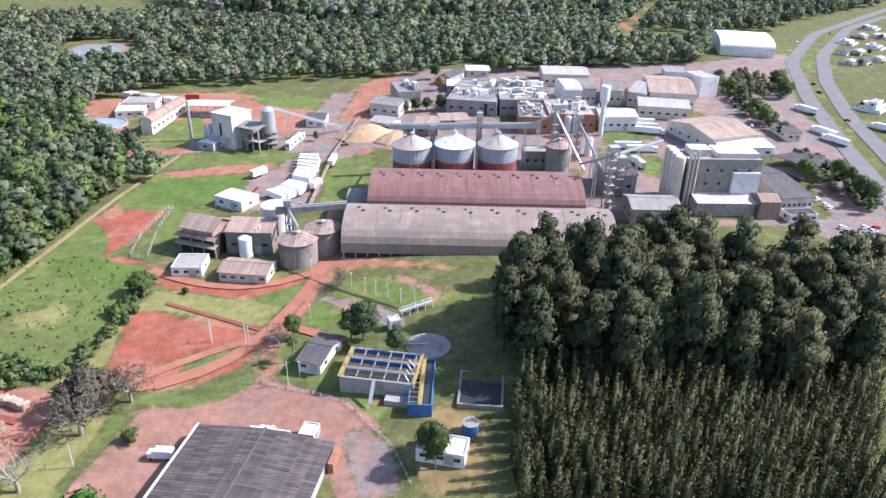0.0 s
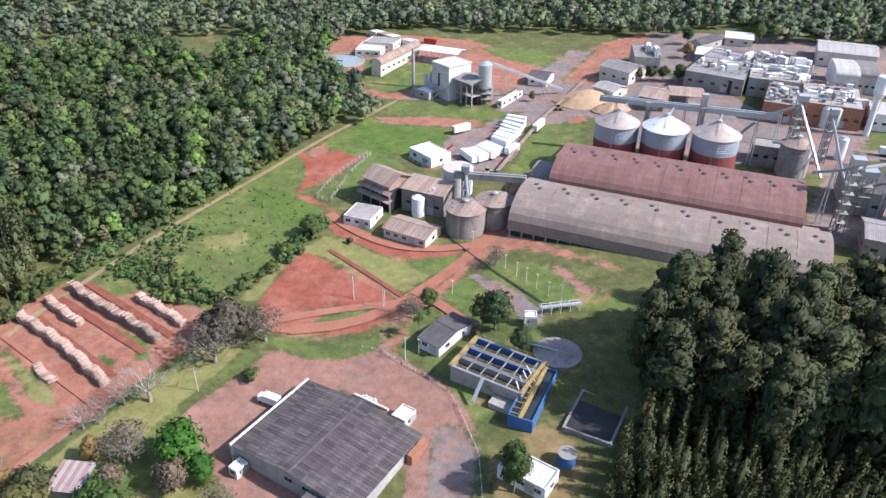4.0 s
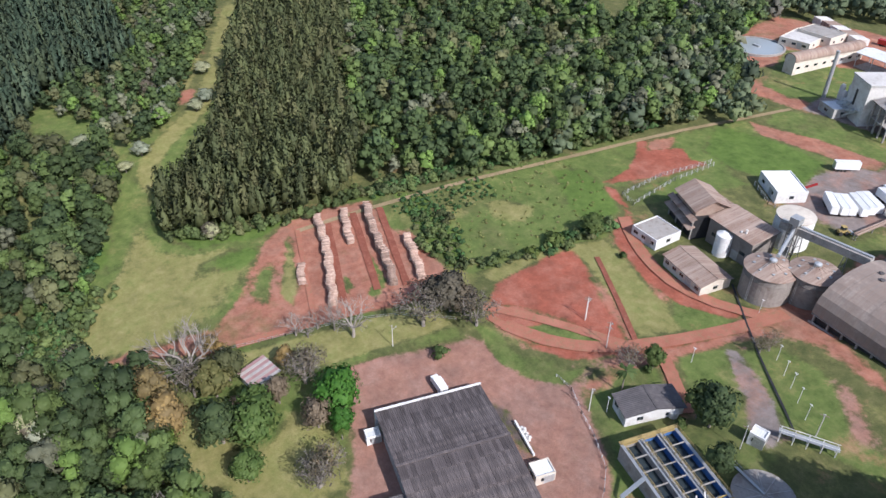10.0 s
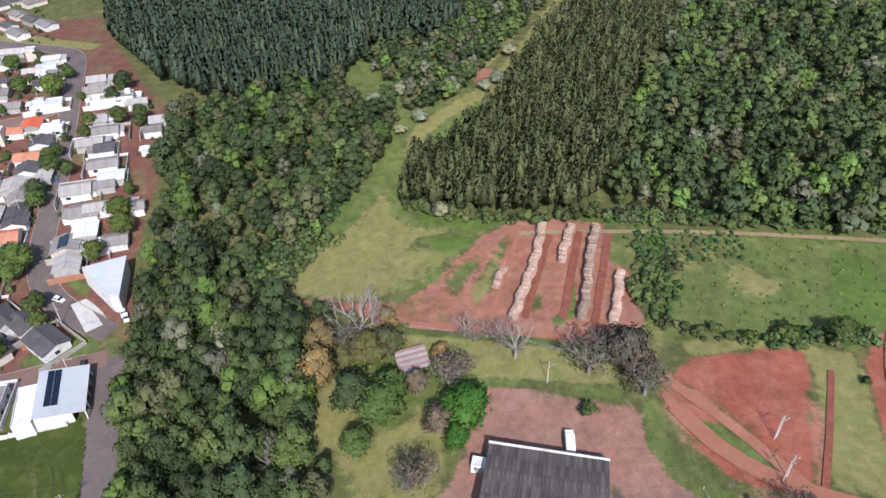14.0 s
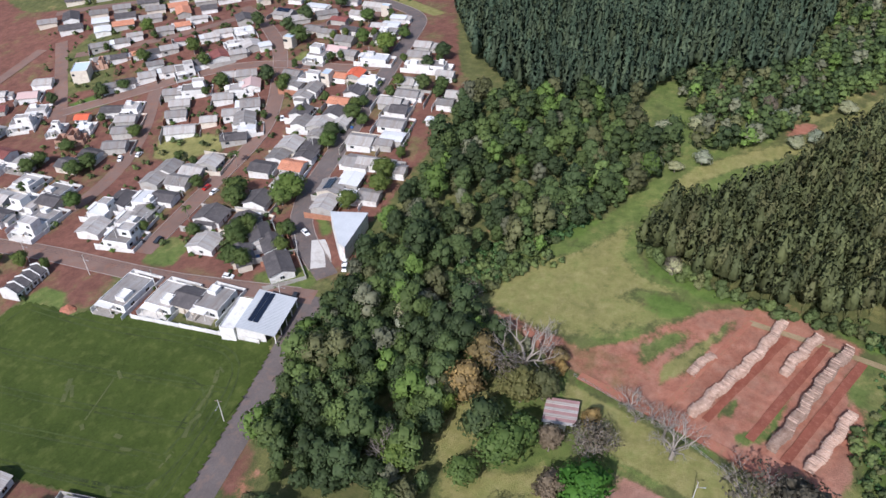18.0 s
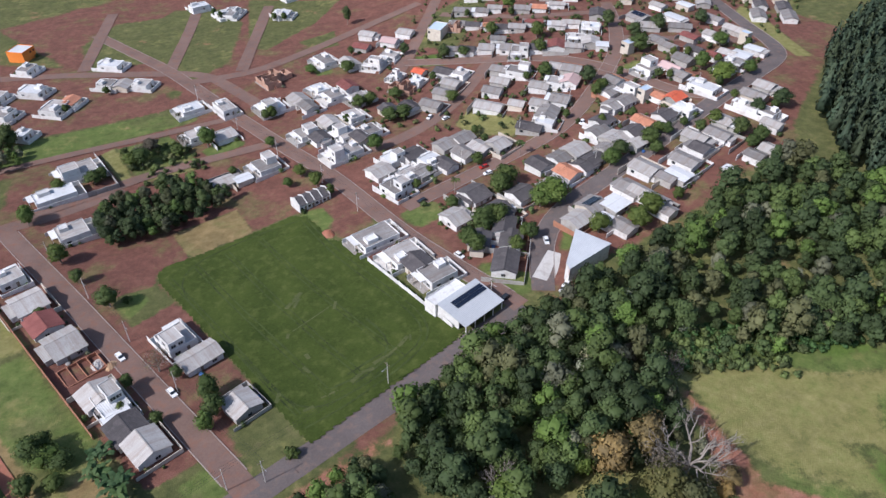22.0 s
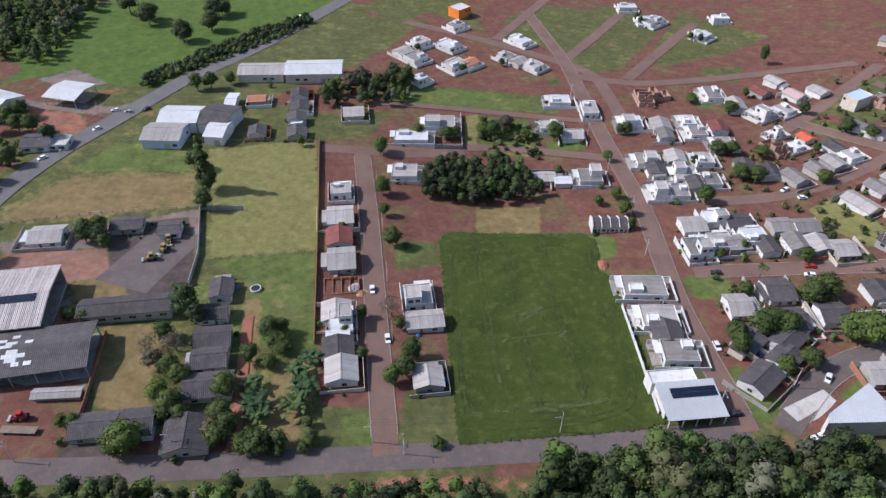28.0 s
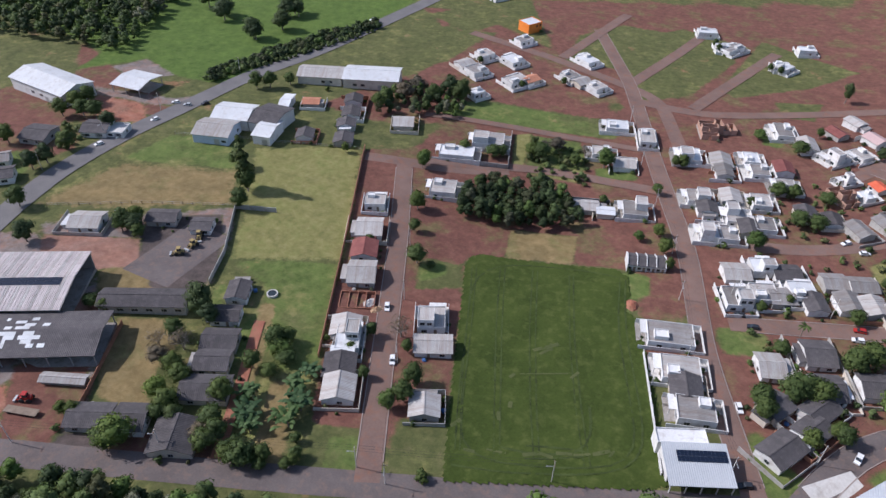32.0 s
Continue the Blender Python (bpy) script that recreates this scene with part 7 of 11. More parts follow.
def arch_warehouse(name, x0, x1, yc, half, eave, ridge, roof, label, vents, front, z):
    length = x1 - x0
    e = thing(name, (x0 + x1) / 2, yc, 0, label, "warehouse", z=z)
    h = length / 2
    part("roof", arch_roof(bmesh.new(), half, eave, ridge, -h, h), roof, e)
    for s in (-1, 1):
        part("end_wall", arch_end(half - 0.3, eave, ridge, s * (h - 0.8) - 0.15, s * (h - 0.8) + 0.15), M_RUST if front else roof, e)
    part("back_wall", boxes((-h + 1, half - 0.35, -3, h - 1, half - 0.05, eave + 0.1)), M_CONC, e)
    # an open front is a solid wall with its shade painted on
    part("front_wall", boxes((-h + 1, -half + 0.6, -3, h - 1, -half + 0.85, eave + 0.1)), M_DARK if front else M_CONC, e, "dark wall painted as shade behind the columns" if front else "")
    if front:
        n = int(length / 4.4)
        for k in range(n + 1):
            cx = -h + 1 + (length - 2) * k / n
            part("column", boxes((cx - 0.25, -half - 0.1, -3, cx + 0.25, -half + 0.5, eave)), M_CONC, e)
        part("plinth", boxes((-h, -half - 0.4, -3, h, -half - 0.11, 0.7)), M_CONC, e)
        part("eave_beam", boxes((-h, -half - 0.3, eave - 0.25, h, -half + 0.1, eave - 0.003)), M_CONC, e)
    line = arch_line(half, eave, ridge)
    for k in range(vents):
        cx = -h + length * (k // 2 + 0.5 + (0.2 if k % 2 else 0)) / (vents / 2)
        part("roof_vent", roof_vent(), M_FIBRE_D, e, "round dark roof vent", m=pose(min(cx, h - 2), -half * 0.1 if k % 2 else half * 0.06, ridge + 0.15))
    for k in range(int(length / 9)):
        cx = -h + 4 + k * 9
        bm = bmesh.new()
        for (y0, z0), (y1, z1) in zip(line[1:8], line[2:9]):
            beam(bm, (cx, y0, z0 + 0.3), (cx, y1, z1 + 0.3), 0.14)
        part("sheet_joint", bm, roof, e)
    return e


arch_warehouse("grain_warehouse", -38.5, 66, 257.5, 16, 3.2, 14.1, M_WHGREY, "long arched warehouse with weathered grey sheet roof", 20, True, gz(-38.5, 241.5))
arch_warehouse("grain_warehouse", -30.8, 57, 282.5, 17, 9.6, 17.6, M_WHRED, "long arched warehouse with faded maroon sheet roof", 22, False, gz(-31, 281))
valley = thing("valley_roof", 13, 268, 0, "tan flat sheet roof strip between the two arched warehouses", "roof", z=gz(-35, 268))
part("sheet", boxes((-44, -4.2, 9.6, 50, 3.2, 10.0)), M_RUST, valley)
part("wall_below", boxes((-43.5, -3.9, -2, 49.5, 2.9, 9.597)), M_CONC, valley)
part("pale_patch", boxes((40, 1.0, 14.9, 44, 8.0, 15.2)), M_METALROOF, valley)

annexe = thing("arched_annexe", -36.5, 283, 0, "small grey arched annexe against the maroon warehouse", "shed")
part("roof", arch_roof(bmesh.new(), 9.5, 4.5, 9.5, -4.5, 4.5), M_FIBRE, annexe)
# closed end; its near-black colour takes the place of interior shade
part("end_wall", arch_end(9.2, 4.5, 9.5, -4.2, -3.9), M_DARK, annexe, "end wall painted dark as shade")
for sy in (-1, 1):
    part("side_wall", boxes((-4.2, sy * 9.2 - 0.15, -2, 4.4, sy * 9.2 + 0.15, 4.6)), M_CONC, annexe)


def grain_silo(x, y, r, wall, cone, top, base=True, label="", body=None, band=0.62):
    e = thing("grain_silo", x, y, 0, label, "silo", "tall grain silos" if base else "small mill silos")
    b = part("silo_wall", turned([(r, -1 if not base else wall * band), (r, wall)], 40), body or M_SILO, e)
    if base:
        part("base_band", turned([(r + 0.02, -2), (r + 0.02, wall * band)], 40), M_SILORED, e, "red painted base band")
    for k in range(6):
        z = wall * (0.76 + 0.2 * k / 5)
        bm = bmesh.new()
        rings(bm, [(r + 0.02, z), (r + 0.12, z + 0.08), (r + 0.02, z + 0.16)], 40, cap=False)
        part("hoop", bm, body or M_SILO, b)
    rf = part("cone_roof", turned([(r + 0.5, wall - 0.15), (r + 0.5, wall), (0.9, wall + cone - 0.4), (0.9, wall + cone)], 40), top, e)
    part("cap", turned([(1.1, wall + cone), (1.1, wall + cone + 0.5), (0.2, wall + cone + 0.9)], 12), M_STEEL, e)
    for k in range(8):
        a = 2 * math.pi * k / 8
        q = 0.68
        part("roof_hatch", boxes((-0.35, -0.35, 0, 0.35, 0.35, 0.5)), M_STEEL, rf, m=pose(r * q * math.cos(a), r * q * math.sin(a), wall + cone * (1 - q) - 0.2))
    for k in range(12):
        a = 2 * math.pi * k / 12
        bm = bmesh.new()
        beam(bm, (r * math.cos(a), r * math.sin(a), wall + 0.05), (0.9 * math.cos(a), 0.9 * math.sin(a), wall + cone - 0.3), 0.12)
        part("roof_rib", bm, top, rf)
    bm = bmesh.new()
    for s in (-0.25, 0.25):
        beam(bm, (s, -r - 0.3, 0), (s, -r - 0.3, wall), 0.08)
        beam(bm, (s, -r - 0.3, wall), (s, -1, wall + cone), 0.08)
    for k in range(int(wall / 0.8)):
        beam(bm, (-0.25, -r - 0.3, k * 0.8), (0.25, -r - 0.3, k * 0.8), 0.06)
    part("ladder", bm, M_STEEL, e)
    return e


SILO_TXT = "grey grain silo with red base band and {} cone"
M_CONEBROWN = surface("dusty_cone_sheet", (0.3, 0.25, 0.22), (0.46, 0.4, 0.36), 0.2, 0.7, stain=(0.5, 0.44, 0.4))
M_CONEWHITE = surface("bright_cone_sheet", (0.62, 0.63, 0.64), (0.8, 0.8, 0.8), 0.2, 0.5)
for sx, m_top, word in ((-15.0, M_CONEBROWN, "dusty brown"), (4.2, M_CONEWHITE, "bright new"), (23.6, M_CONEBROWN, "dusty brown")):
    grain_silo(sx, 309, 8.8, 20.0, 5.0, m_top, True, SILO_TXT.format(word), band=0.67)


def gallery(name, p, q, t, mat_, legs, label, truss=0.0):
    """A raised conveyor from p to q (x, y, height over ground) on legs."""
    x0, y0, h0 = p
    x1, y1, h1 = q
    e = thing(name, x0, y0, 0, label, "conveyor")
    dz = gz(x1, y1) - gz(x0, y0)
    a, b = Vector((0, 0, h0)), Vector((x1 - x0, y1 - y0, h1 + dz))
    bm = bmesh.new()
    beam(bm, a, b, t)
    part("casing", bm, mat_, e)
    bm = bmesh.new()
    beam(bm, a + Vector((0, 0, t / 2 + 0.1)), b + Vector((0, 0, t / 2 + 0.1)), t * 0.35)
    part("cover_strip", bm, M_STEEL, e)
    for k in range(legs):
        f = (k + 0.5) / legs
        c = a.lerp(b, f)
        foot = gz(x0 + c.x, y0 + c.y) - gz(x0, y0) - 0.5
        bm = bmesh.new()
        for s in (-1, 1):
            beam(bm, (c.x + s * 1.0, c.y + s * 0.6, foot), (c.x + s * 0.3, c.y + s * 0.2, c.z - t / 2), 0.25)
        hgt = c.z - foot
        for j in range(int(hgt / 3)):
            u = j * 3 + 1.5
            sc = 1 - 0.7 * u / hgt
            beam(bm, (c.x - sc, c.y - 0.6 * sc, foot + u), (c.x + sc, c.y + 0.6 * sc, foot + u + 1.5), 0.12)
        part("trestle", bm, M_STEEL, e)
    return e


gallery("conveyor", (-27, 330, 22.0), (45, 330, 22.0), 2.2, M_STEEL, 5, "long grey enclosed conveyor gallery above the silos")
rack = thing("pipe_rack", -59, 288, 0, "long low rusty pipe rack on short trestles", "pipe rack")
for k, (x0, y0, x1, y1) in enumerate(((-59, 288, -58, 354), (-58, 354, -52, 415))):
    bm = bmesh.new()
    for off in (0, 0.9):
        beam(bm, (x0 + 59 + off, y0 - 288, gz(x0, y0) - gz(-59, 288) + 2.2), (x1 + 59 + off, y1 - 288, gz(x1, y1) - gz(-59, 288) + 2.2), 0.5)
    part("pipe_pair", bm, M_RUST, rack)
    for j in range(8):
        f = j / 8
        px_, py_ = x0 + (x1 - x0) * f, y0 + (y1 - y0) * f
        bm = bmesh.new()
        g = gz(px_, py_) - gz(-59, 288)
        beam(bm, (px_ + 59, py_ - 288, g - 0.5), (px_ + 59, py_ - 288, g + 2.0), 0.25)
        beam(bm, (px_ + 59.9, py_ - 288, g - 0.5), (px_ + 59.9, py_ - 288, g + 2.0), 0.25)
        beam(bm, (px_ + 58.5, py_ - 288, g + 1.9), (px_ + 60.4, py_ - 288, g + 1.9), 0.2)
        part("trestle", bm, M_CONC, rack)
for sx in (-15.0, 4.2, 23.6):
    gallery("spout", (sx, 329, 20.5), (sx, 312, 22.6), 0.6, M_STEEL, 0, "grain spout pipe from the gallery to a silo")


def lattice_tower(x, y, w, h, label, name="lattice_tower"):
    e = thing(name, x, y, 10, label, "steel tower", "bucket elevator towers")
    for sx in (-1, 1):
        for sy in (-1, 1):
            part("leg", boxes((sx * w / 2 - 0.15, sy * w / 2 - 0.15, -1, sx * w / 2 + 0.15, sy * w / 2 + 0.15, h)), M_CONC, e)
    n = max(2, int(h / 3.5))
    for k in range(n):
        z0, z1 = h * k / n, h * (k + 1) / n
        bm = bmesh.new()
        for sy in (-1, 1):
            beam(bm, (-w / 2, sy * w / 2, z0), (w / 2, sy * w / 2, z1), 0.14)
            beam(bm, (sy * w / 2, -w / 2, z1), (sy * w / 2, w / 2, z0), 0.14)
        box(bm, -w / 2, -w / 2, z1 - 0.12, w / 2, w / 2, z1)
        part("brace_bay", bm, M_CONC, e)
    part("head", boxes((-w / 2 - 0.3, -w / 2 - 0.3, h, w / 2 + 0.3, w / 2 + 0.3, h + 2.2)), M_STEEL, e)
    part("bucket_leg", boxes((-0.5, -0.4, 0, 0.5, 0.4, h)), M_STEEL, e)
    return e


for mx, my, w, h in ((51.8, 330.5, 3.2, 30), (70.2, 285.5, 3.6, 26), (65.5, 342.9, 2.6, 22), (77.5, 301.1, 4.4, 16), (15.9, 328.7, 2.0, 26), (-6.1, 328.9, 1.6, 20)):
    lattice_tower(mx, my, w, h, "dusty concrete and steel bucket elevator tower")
for (ax, ay), (bx, by), h0, h1 in (((51.8, 330.5), (63.6, 310.0), 28, 8), ((51.8, 330.5), (42.4, 380.8), 28, 4), ((70.2, 285.5), (58.0, 290.8), 24, 18), ((70.2, 285.5), (98.1, 312.0), 24, 22), ((65.5, 342.9), (73.0, 297.7), 20, 6)):
    gallery("spout", (ax, ay, h0), (bx, by, h1), 0.8, M_STEEL, 1, "inclined steel grain spout")


def hall(name, x, y, w, d, rot, h, roof, rf_mat, wall, label, rise=None, windows=0, category="factory building", base=-2.0, z=None):
    """A plain industrial building. roof: gable, flat, mono, arch or open."""
    e = thing(name, x, y, rot, label, category, z=z)
    rise = rise if rise is not None else d * 0.1
    if roof == "open":
        nx_, ny_ = max(2, int(w / 7)), 2
        for i in range(nx_ + 1):
            for s in (-1, 1):
                px_ = -w / 2 + 0.3 + (w - 0.6) * i / nx_
                part("post", boxes((px_ - 0.15, s * (d / 2 - 0.3) - 0.15, base, px_ + 0.15, s * (d / 2 - 0.3) + 0.15, h)), M_STEEL, e)
        part("roof", gable(bmesh.new(), w, d, h, rise, 0.5, 0.2), rf_mat, e)
        part("floor_slab", boxes((-w / 2, -d / 2, base, w / 2, d / 2, 0.12)), M_CONC, e)
        return e
    if roof == "flat":
        wl = part("wall", parapet(bmesh.new(), -w / 2, -d / 2, w / 2, d / 2, base, h, 0.25, 0.5), wall, e)
        part("roof", boxes((-w / 2 + 0.26, -d / 2 + 0.26, h - 0.497, w / 2 - 0.26, d / 2 - 0.26, h - 0.38)), rf_mat, e)
    elif roof == "mono":
        wl = part("wall", prism(bmesh.new(), [(-d / 2, base), (d / 2, base), (d / 2, h + rise), (-d / 2, h)], -w / 2, w / 2), wall, e)
        part("roof", prism(bmesh.new(), [(-d / 2 - 0.6, h - 0.1), (d / 2 + 0.6, h + rise - 0.02), (d / 2 + 0.6, h + rise + 0.16), (-d / 2 - 0.6, h + 0.1)], -w / 2 - 0.5, w / 2 + 0.5), rf_mat, e)
    elif roof == "arch":
        wl = part("wall", boxes((-w / 2, -d / 2, base, w / 2, d / 2, h)), wall, e)
        part("roof", arch_roof(bmesh.new(), d / 2 + 0.4, h - 0.1, h + rise, -w / 2 - 0.4, w / 2 + 0.4), rf_mat, e)
        for s in (-1, 1):
            part("gable_end", arch_end(d / 2, h - 0.1, h + rise, s * w / 2 - 0.1, s * w / 2 + 0.1), wall, e)
    else:
        wl = part("wall", gable_walls(bmesh.new(), w, d, h, rise), wall, e)
        part("roof", gable(bmesh.new(), w, d, h, rise, 0.6, 0.16), rf_mat, e)
        part("ridge_cap", boxes((-w / 2 - 0.6, -0.3, h + rise + 0.1, w / 2 + 0.6, 0.3, h + rise + 0.24)), rf_mat, e)
    for k in range(windows):
        cx = -w / 2 + w * (k + 0.5) / windows
        for s, f in ((-1, -90), (1, 90)):
            window(wl, cx, s * d / 2, max(1.0, h * 0.35), min(2.2, w / windows * 0.5), 1.2, f)
    n2 = max(1, int(d / 7)) if windows else 0
    for k in range(n2):
        cy = -d / 2 + d * (k + 0.5) / n2
        for s, f in ((-1, 180), (1, 0)):
            window(wl, s * w / 2, cy, max(1.0, h * 0.35), 1.6, 1.2, f)
    if windows:
        door(wl, w * 0.18, -d / 2, 0, 2.6, min(3.2, h - 0.6), -90, M_STEEL)
        door(wl, w * 0.18, d / 2, 0, 2.6, min(3.2, h - 0.6), 90, M_STEEL)
    return e


# the tall white elevator block
ex, ey = 118, 298
elev = thing("elevator_house", ex, ey, 2, "tall weathered white concrete elevator block with round bins", "elevator building")
part("main_block", boxes((-15, -8, -3, 17, 6, 21.5)), M_CONC, elev)
part("upper_block", boxes((-2, -6, 21.503, 16, 5.6, 23.6)), M_PALECONC, elev)
part("plant_room", boxes((-13, -4, 21.503, -4, 4, 24.5)), M_PALECONC, elev)
part("annexe_block", boxes((5, -9.6, -3, 16.6, -8.003, 16)), M_WHITE, elev)
for k in range(4):
    part("bin", turned([(2.3, -3), (2.3, 22), (2.0, 22.5)], 20), M_CREAM, elev, "round concrete bin", m=pose(-18.2, -7 + k * 4.4, 0))
for k in range(3):
    part("stack_pipe", turned([(0.5, -2), (0.5, 23.5 + k)], 12), M_CREAM, elev, m=pose(-14.5 + k * 1.6, -9.2, 0))
for k in range(5):
    for j in range(3):
        window(elev, -12 + k * 6, -8, 4 + j * 6, 1.2, 1.2, -90)
part("low_shed_roof", prism(bmesh.new(), [(-18, 5.2), (-8.1, 6.6), (-8.1, 6.8), (-18, 5.4)], -12, 14), M_FIBRE_L, elev)
part("low_shed_wall", boxes((-11.5, -17.5, -3, 13.5, -8.2, 5.2)), M_CONC, elev)
part("side_shed", prism(bmesh.new(), [(-20, -3), (-9, -3), (-9, 7), (-14.5, 9), (-20, 7)], 14.2, 23), M_RUST, elev)
hall("loading_shed", 87.1, 277.9, 20, 16, 0, 7, "gable", M_FIBRE, M_CONC, "grey loading shed beside the elevator block", 2, 3)
hall("loading_shed", 78.2, 310.9, 14, 20, 5, 9, "mono", M_FIBRE_D, M_CONC, "dark roofed intake building between the elevators", 2, 2)
hall("control_building", 44.2, 337.7, 12, 10, 0, 8, "flat", M_CONC, M_CONC, "grey flat roofed control building by the silos", windows=3)
grain_silo(*(54.2, 328.4), 6.0, 13, 3.0, M_RUST, False, "short round bin with a rusty cone roof", M_CONC)

# main factory blocks
hall("process_hall", 44.7, 444.3, 25.0, 54.5, -1.2, 9, "flat", M_CONC, M_CONC, "large pale factory hall cluttered with rooftop plant", windows=5)
hall("process_hall", 19.5, 443.9, 30.3, 53.8, -9.9, 8, "flat", M_FIBRE, M_CONC, "pale factory block with a flat roof", windows=5)
hall("brick_building", 49.2, 400.8, 16.7, 33.7, -3.0, 9, "flat", M_CONC, M_BRICK, "red brick factory building with a pale flat roof", windows=4)
hall("brick_building", 70.0, 404.7, 25.9, 34.4, -0.3, 10, "flat", M_FIBRE_L, M_BRICK, "red brick factory building with a light grey flat roof", windows=6)
# walls are solid and near-black, to paint the shade of an open front
hall("factory_shed", 22.4, 436.0, 16.5, 37.6, -19.2, 7, "gable", M_FIBRE, M_DARK, "open fronted grey shed", 2)
hall("factory_hall", 96.3, 401.1, 21.2, 18.8, 4.3, 8, "gable", M_FIBRE_L, M_WHITE, "white walled hall with a pale roof", 2, 5)
hall("factory_hall", 130.7, 428.2, 29.1, 23.4, -9.4, 7, "gable", M_FIBRE_L, M_CREAM, "cream hall with saw-edged pale roof", 2.4, 6)
hall("factory_hall", 142.3, 460.2, 27.5, 50.1, -8.6, 10, "gable", M_RUST, M_CREAM, "cream hall with a broad brown gable roof", 3, 6)
hall("factory_hall", 126.7, 455.6, 11.7, 35.3, -29.3, 9, "gable", M_FIBRE_L, M_CREAM, "cream hall with a pale gable roof", 3, 3)
hall("factory_hall", 105.8, 459.3, 11.7, 31.8, -8.2, 9, "gable", M_FIBRE, M_CREAM, "cream hall with a grey gable roof", 3, 3)
hall("factory_hall", 77.2, 454.1, 10.7, 28.1, 4.9, 9, "arch", M_FIBRE_L, M_WHITE, "white hall with an arched roof", 3, 3)
hall("factory_hall", 87.5, 456.4, 9.0, 25.5, 5.0, 9, "arch", M_FIBRE, M_GREYWALL, "grey hall with an arched roof", 3, 3)
hall("factory_hall", 81.0, 501.1, 30.6, 27.2, -0.6, 8, "gable", M_FIBRE_L, M_CREAM, "long cream hall with stained pale roof", 2, 6)
hall("cold_store", 169.4, 478.1, 19.0, 13.3, -72.4, 13, "flat", M_FIBRE_L, M_WHITE, "tall plain white cold store", windows=0)
hall("office_block", 163.6, 521.3, 14.4, 18.9, -8.2, 6, "flat", M_FIBRE, M_WHITE, "white two-storey office block", windows=4)
hall("workshop", 145.9, 381.0, 30.6, 37.2, 21.3, 7, "gable", M_RUST, M_CREAM, "long workshop with a brownish gable roof", 3, 7)
hall("workshop", 154.8, 360.1, 28.3, 12.3, 3.8, 5, "mono", M_METALROOF, M_WHITE, "low white roofed lean-to", 1, 5)
hall("storage_hall", 147.9, 309.6, 14.7, 47.3, 10.1, 6, "gable", M_FIBRE_D, M_CREAM, "long dark roofed storage hall", 2.5, 6)
hall("gatehouse", 150.5, 279.6, 12.7, 7.2, 8.0, 3.6, "flat", M_FIBRE_D, M_WHITE, "white gatehouse with a dark flat roof", windows=3)
hall("truck_shelter", 177.1, 337.1, 20.2, 22.6, 25.0, 5, "open", M_FIBRE_D, None, "open truck shelter with a dark roof", 1.5)
hall("weigh_station", 190.7, 391.1, 8.0, 20.3, 4.1, 4.5, "gable", M_FIBRE_D, M_CREAM, "weighbridge hut with a dark roof", 1.2, 2)
hall("poultry_barn", 253.9, 634.8, 42.1, 69.0, -12.8, 7, "arch", M_TARP, M_WHITE, "large white ribbed tent hall", 5, 0)
hall("boiler_house", -33.7, 427.3, 18.9, 17.3, -22.4, 7, "gable", M_FIBRE, M_CREAM, "grey roofed boiler house", 2, 3)
hall("boiler_house", -26.3, 453.0, 14.2, 28.7, 14.3, 9, "flat", M_FIBRE, M_CONC, "grey process block with rooftop plant", windows=3)
hall("pump_house", -34.5, 398.4, 12.8, 12.7, -24.6, 4.5, "gable", M_FIBRE_L, M_CREAM, "long pale roofed service building", 1.5, 4)
hall("timber_shed", -9.6, 388.0, 12.4, 17.4, -6.0, 6, "gable", M_RUST, M_WOOD, "brown roofed timber shed", 2, 2)
hall("timber_shed", 3.6, 397.6, 16.1, 14.9, 10.7, 5, "open", M_RUST, None, "open timber shelter with a rusty roof", 1.5)
hall("farm_shed", 3.2, 499.1, 23.8, 8.3, 63.3, 5, "gable", M_FIBRE_D, M_GREYWALL, "dark roofed shed at the forest edge", 2, 2)
hall("farm_shed", 7.5, 477.6, 14.1, 18.2, 0.2, 4, "gable", M_METALROOF, M_GREYWALL, "white roofed shed at the forest edge", 1.5, 2)
hall("farm_shed", 21.4, 519.0, 16.1, 17.8, 3.4, 4.5, "gable", M_METALROOF, M_CREAM, "pale roofed shed at the forest edge", 1.5, 2)
for k, (cx, cy) in enumerate(((41.1, 454.5), (48.9, 441.4), (55.6, 455.7), (34.4, 433.7), (42.3, 425.4), (56.0, 426.5), (17.5, 443.0), (28.7, 457.5), (67.9, 402.5), (78.0, 405.6), (-25.5, 456.7), (-19.7, 448.3), (48.8, 404.5), (39.1, 461.5), (46.6, 454.9), (51.1, 435.0), (39.9, 438.0), (56.7, 442.0), (63.7, 407.9), (82.2, 401.4), (22.2, 430.2))):
    e = thing("rooftop_unit", cx, cy, 10 * k, "white rooftop duct and tank unit", "rooftop plant", "rooftop plant", z=gz(cx, cy) + (7.8 if k < 8 or k > 12 else 8.6))
    part("duct_box", boxes((-3, -1.2, -0.2, 3, 1.2, 1.8 + k % 3)), M_WHITE, e)
    part("cooler", turned([(1.5, 0), (1.5, 2.6), (1.1, 3.0)], 14), M_METALROOF, e, m=pose(4.8, 0, -0.2))
    part("pipe_run", boxes((-7, 1.5, 0.2, 7, 1.8, 0.6), (-7, -2.2, 0.2, 7, -1.9, 0.6)), M_STEEL, e)
    part("vent_stack", turned([(0.45, -0.2), (0.45, 4 + k % 2)], 10), M_STEEL, e, m=pose(-4.6, 0.4, 0))
water_tower = thing("water_tower", 85.6, 383.7, 0, "tall slim white water tower", "water tower")
part("shaft", turned([(1.3, -1), (1.3, 17), (2.6, 20), (2.7, 27), (2.3, 27.6)], 20), M_WHITE, water_tower)
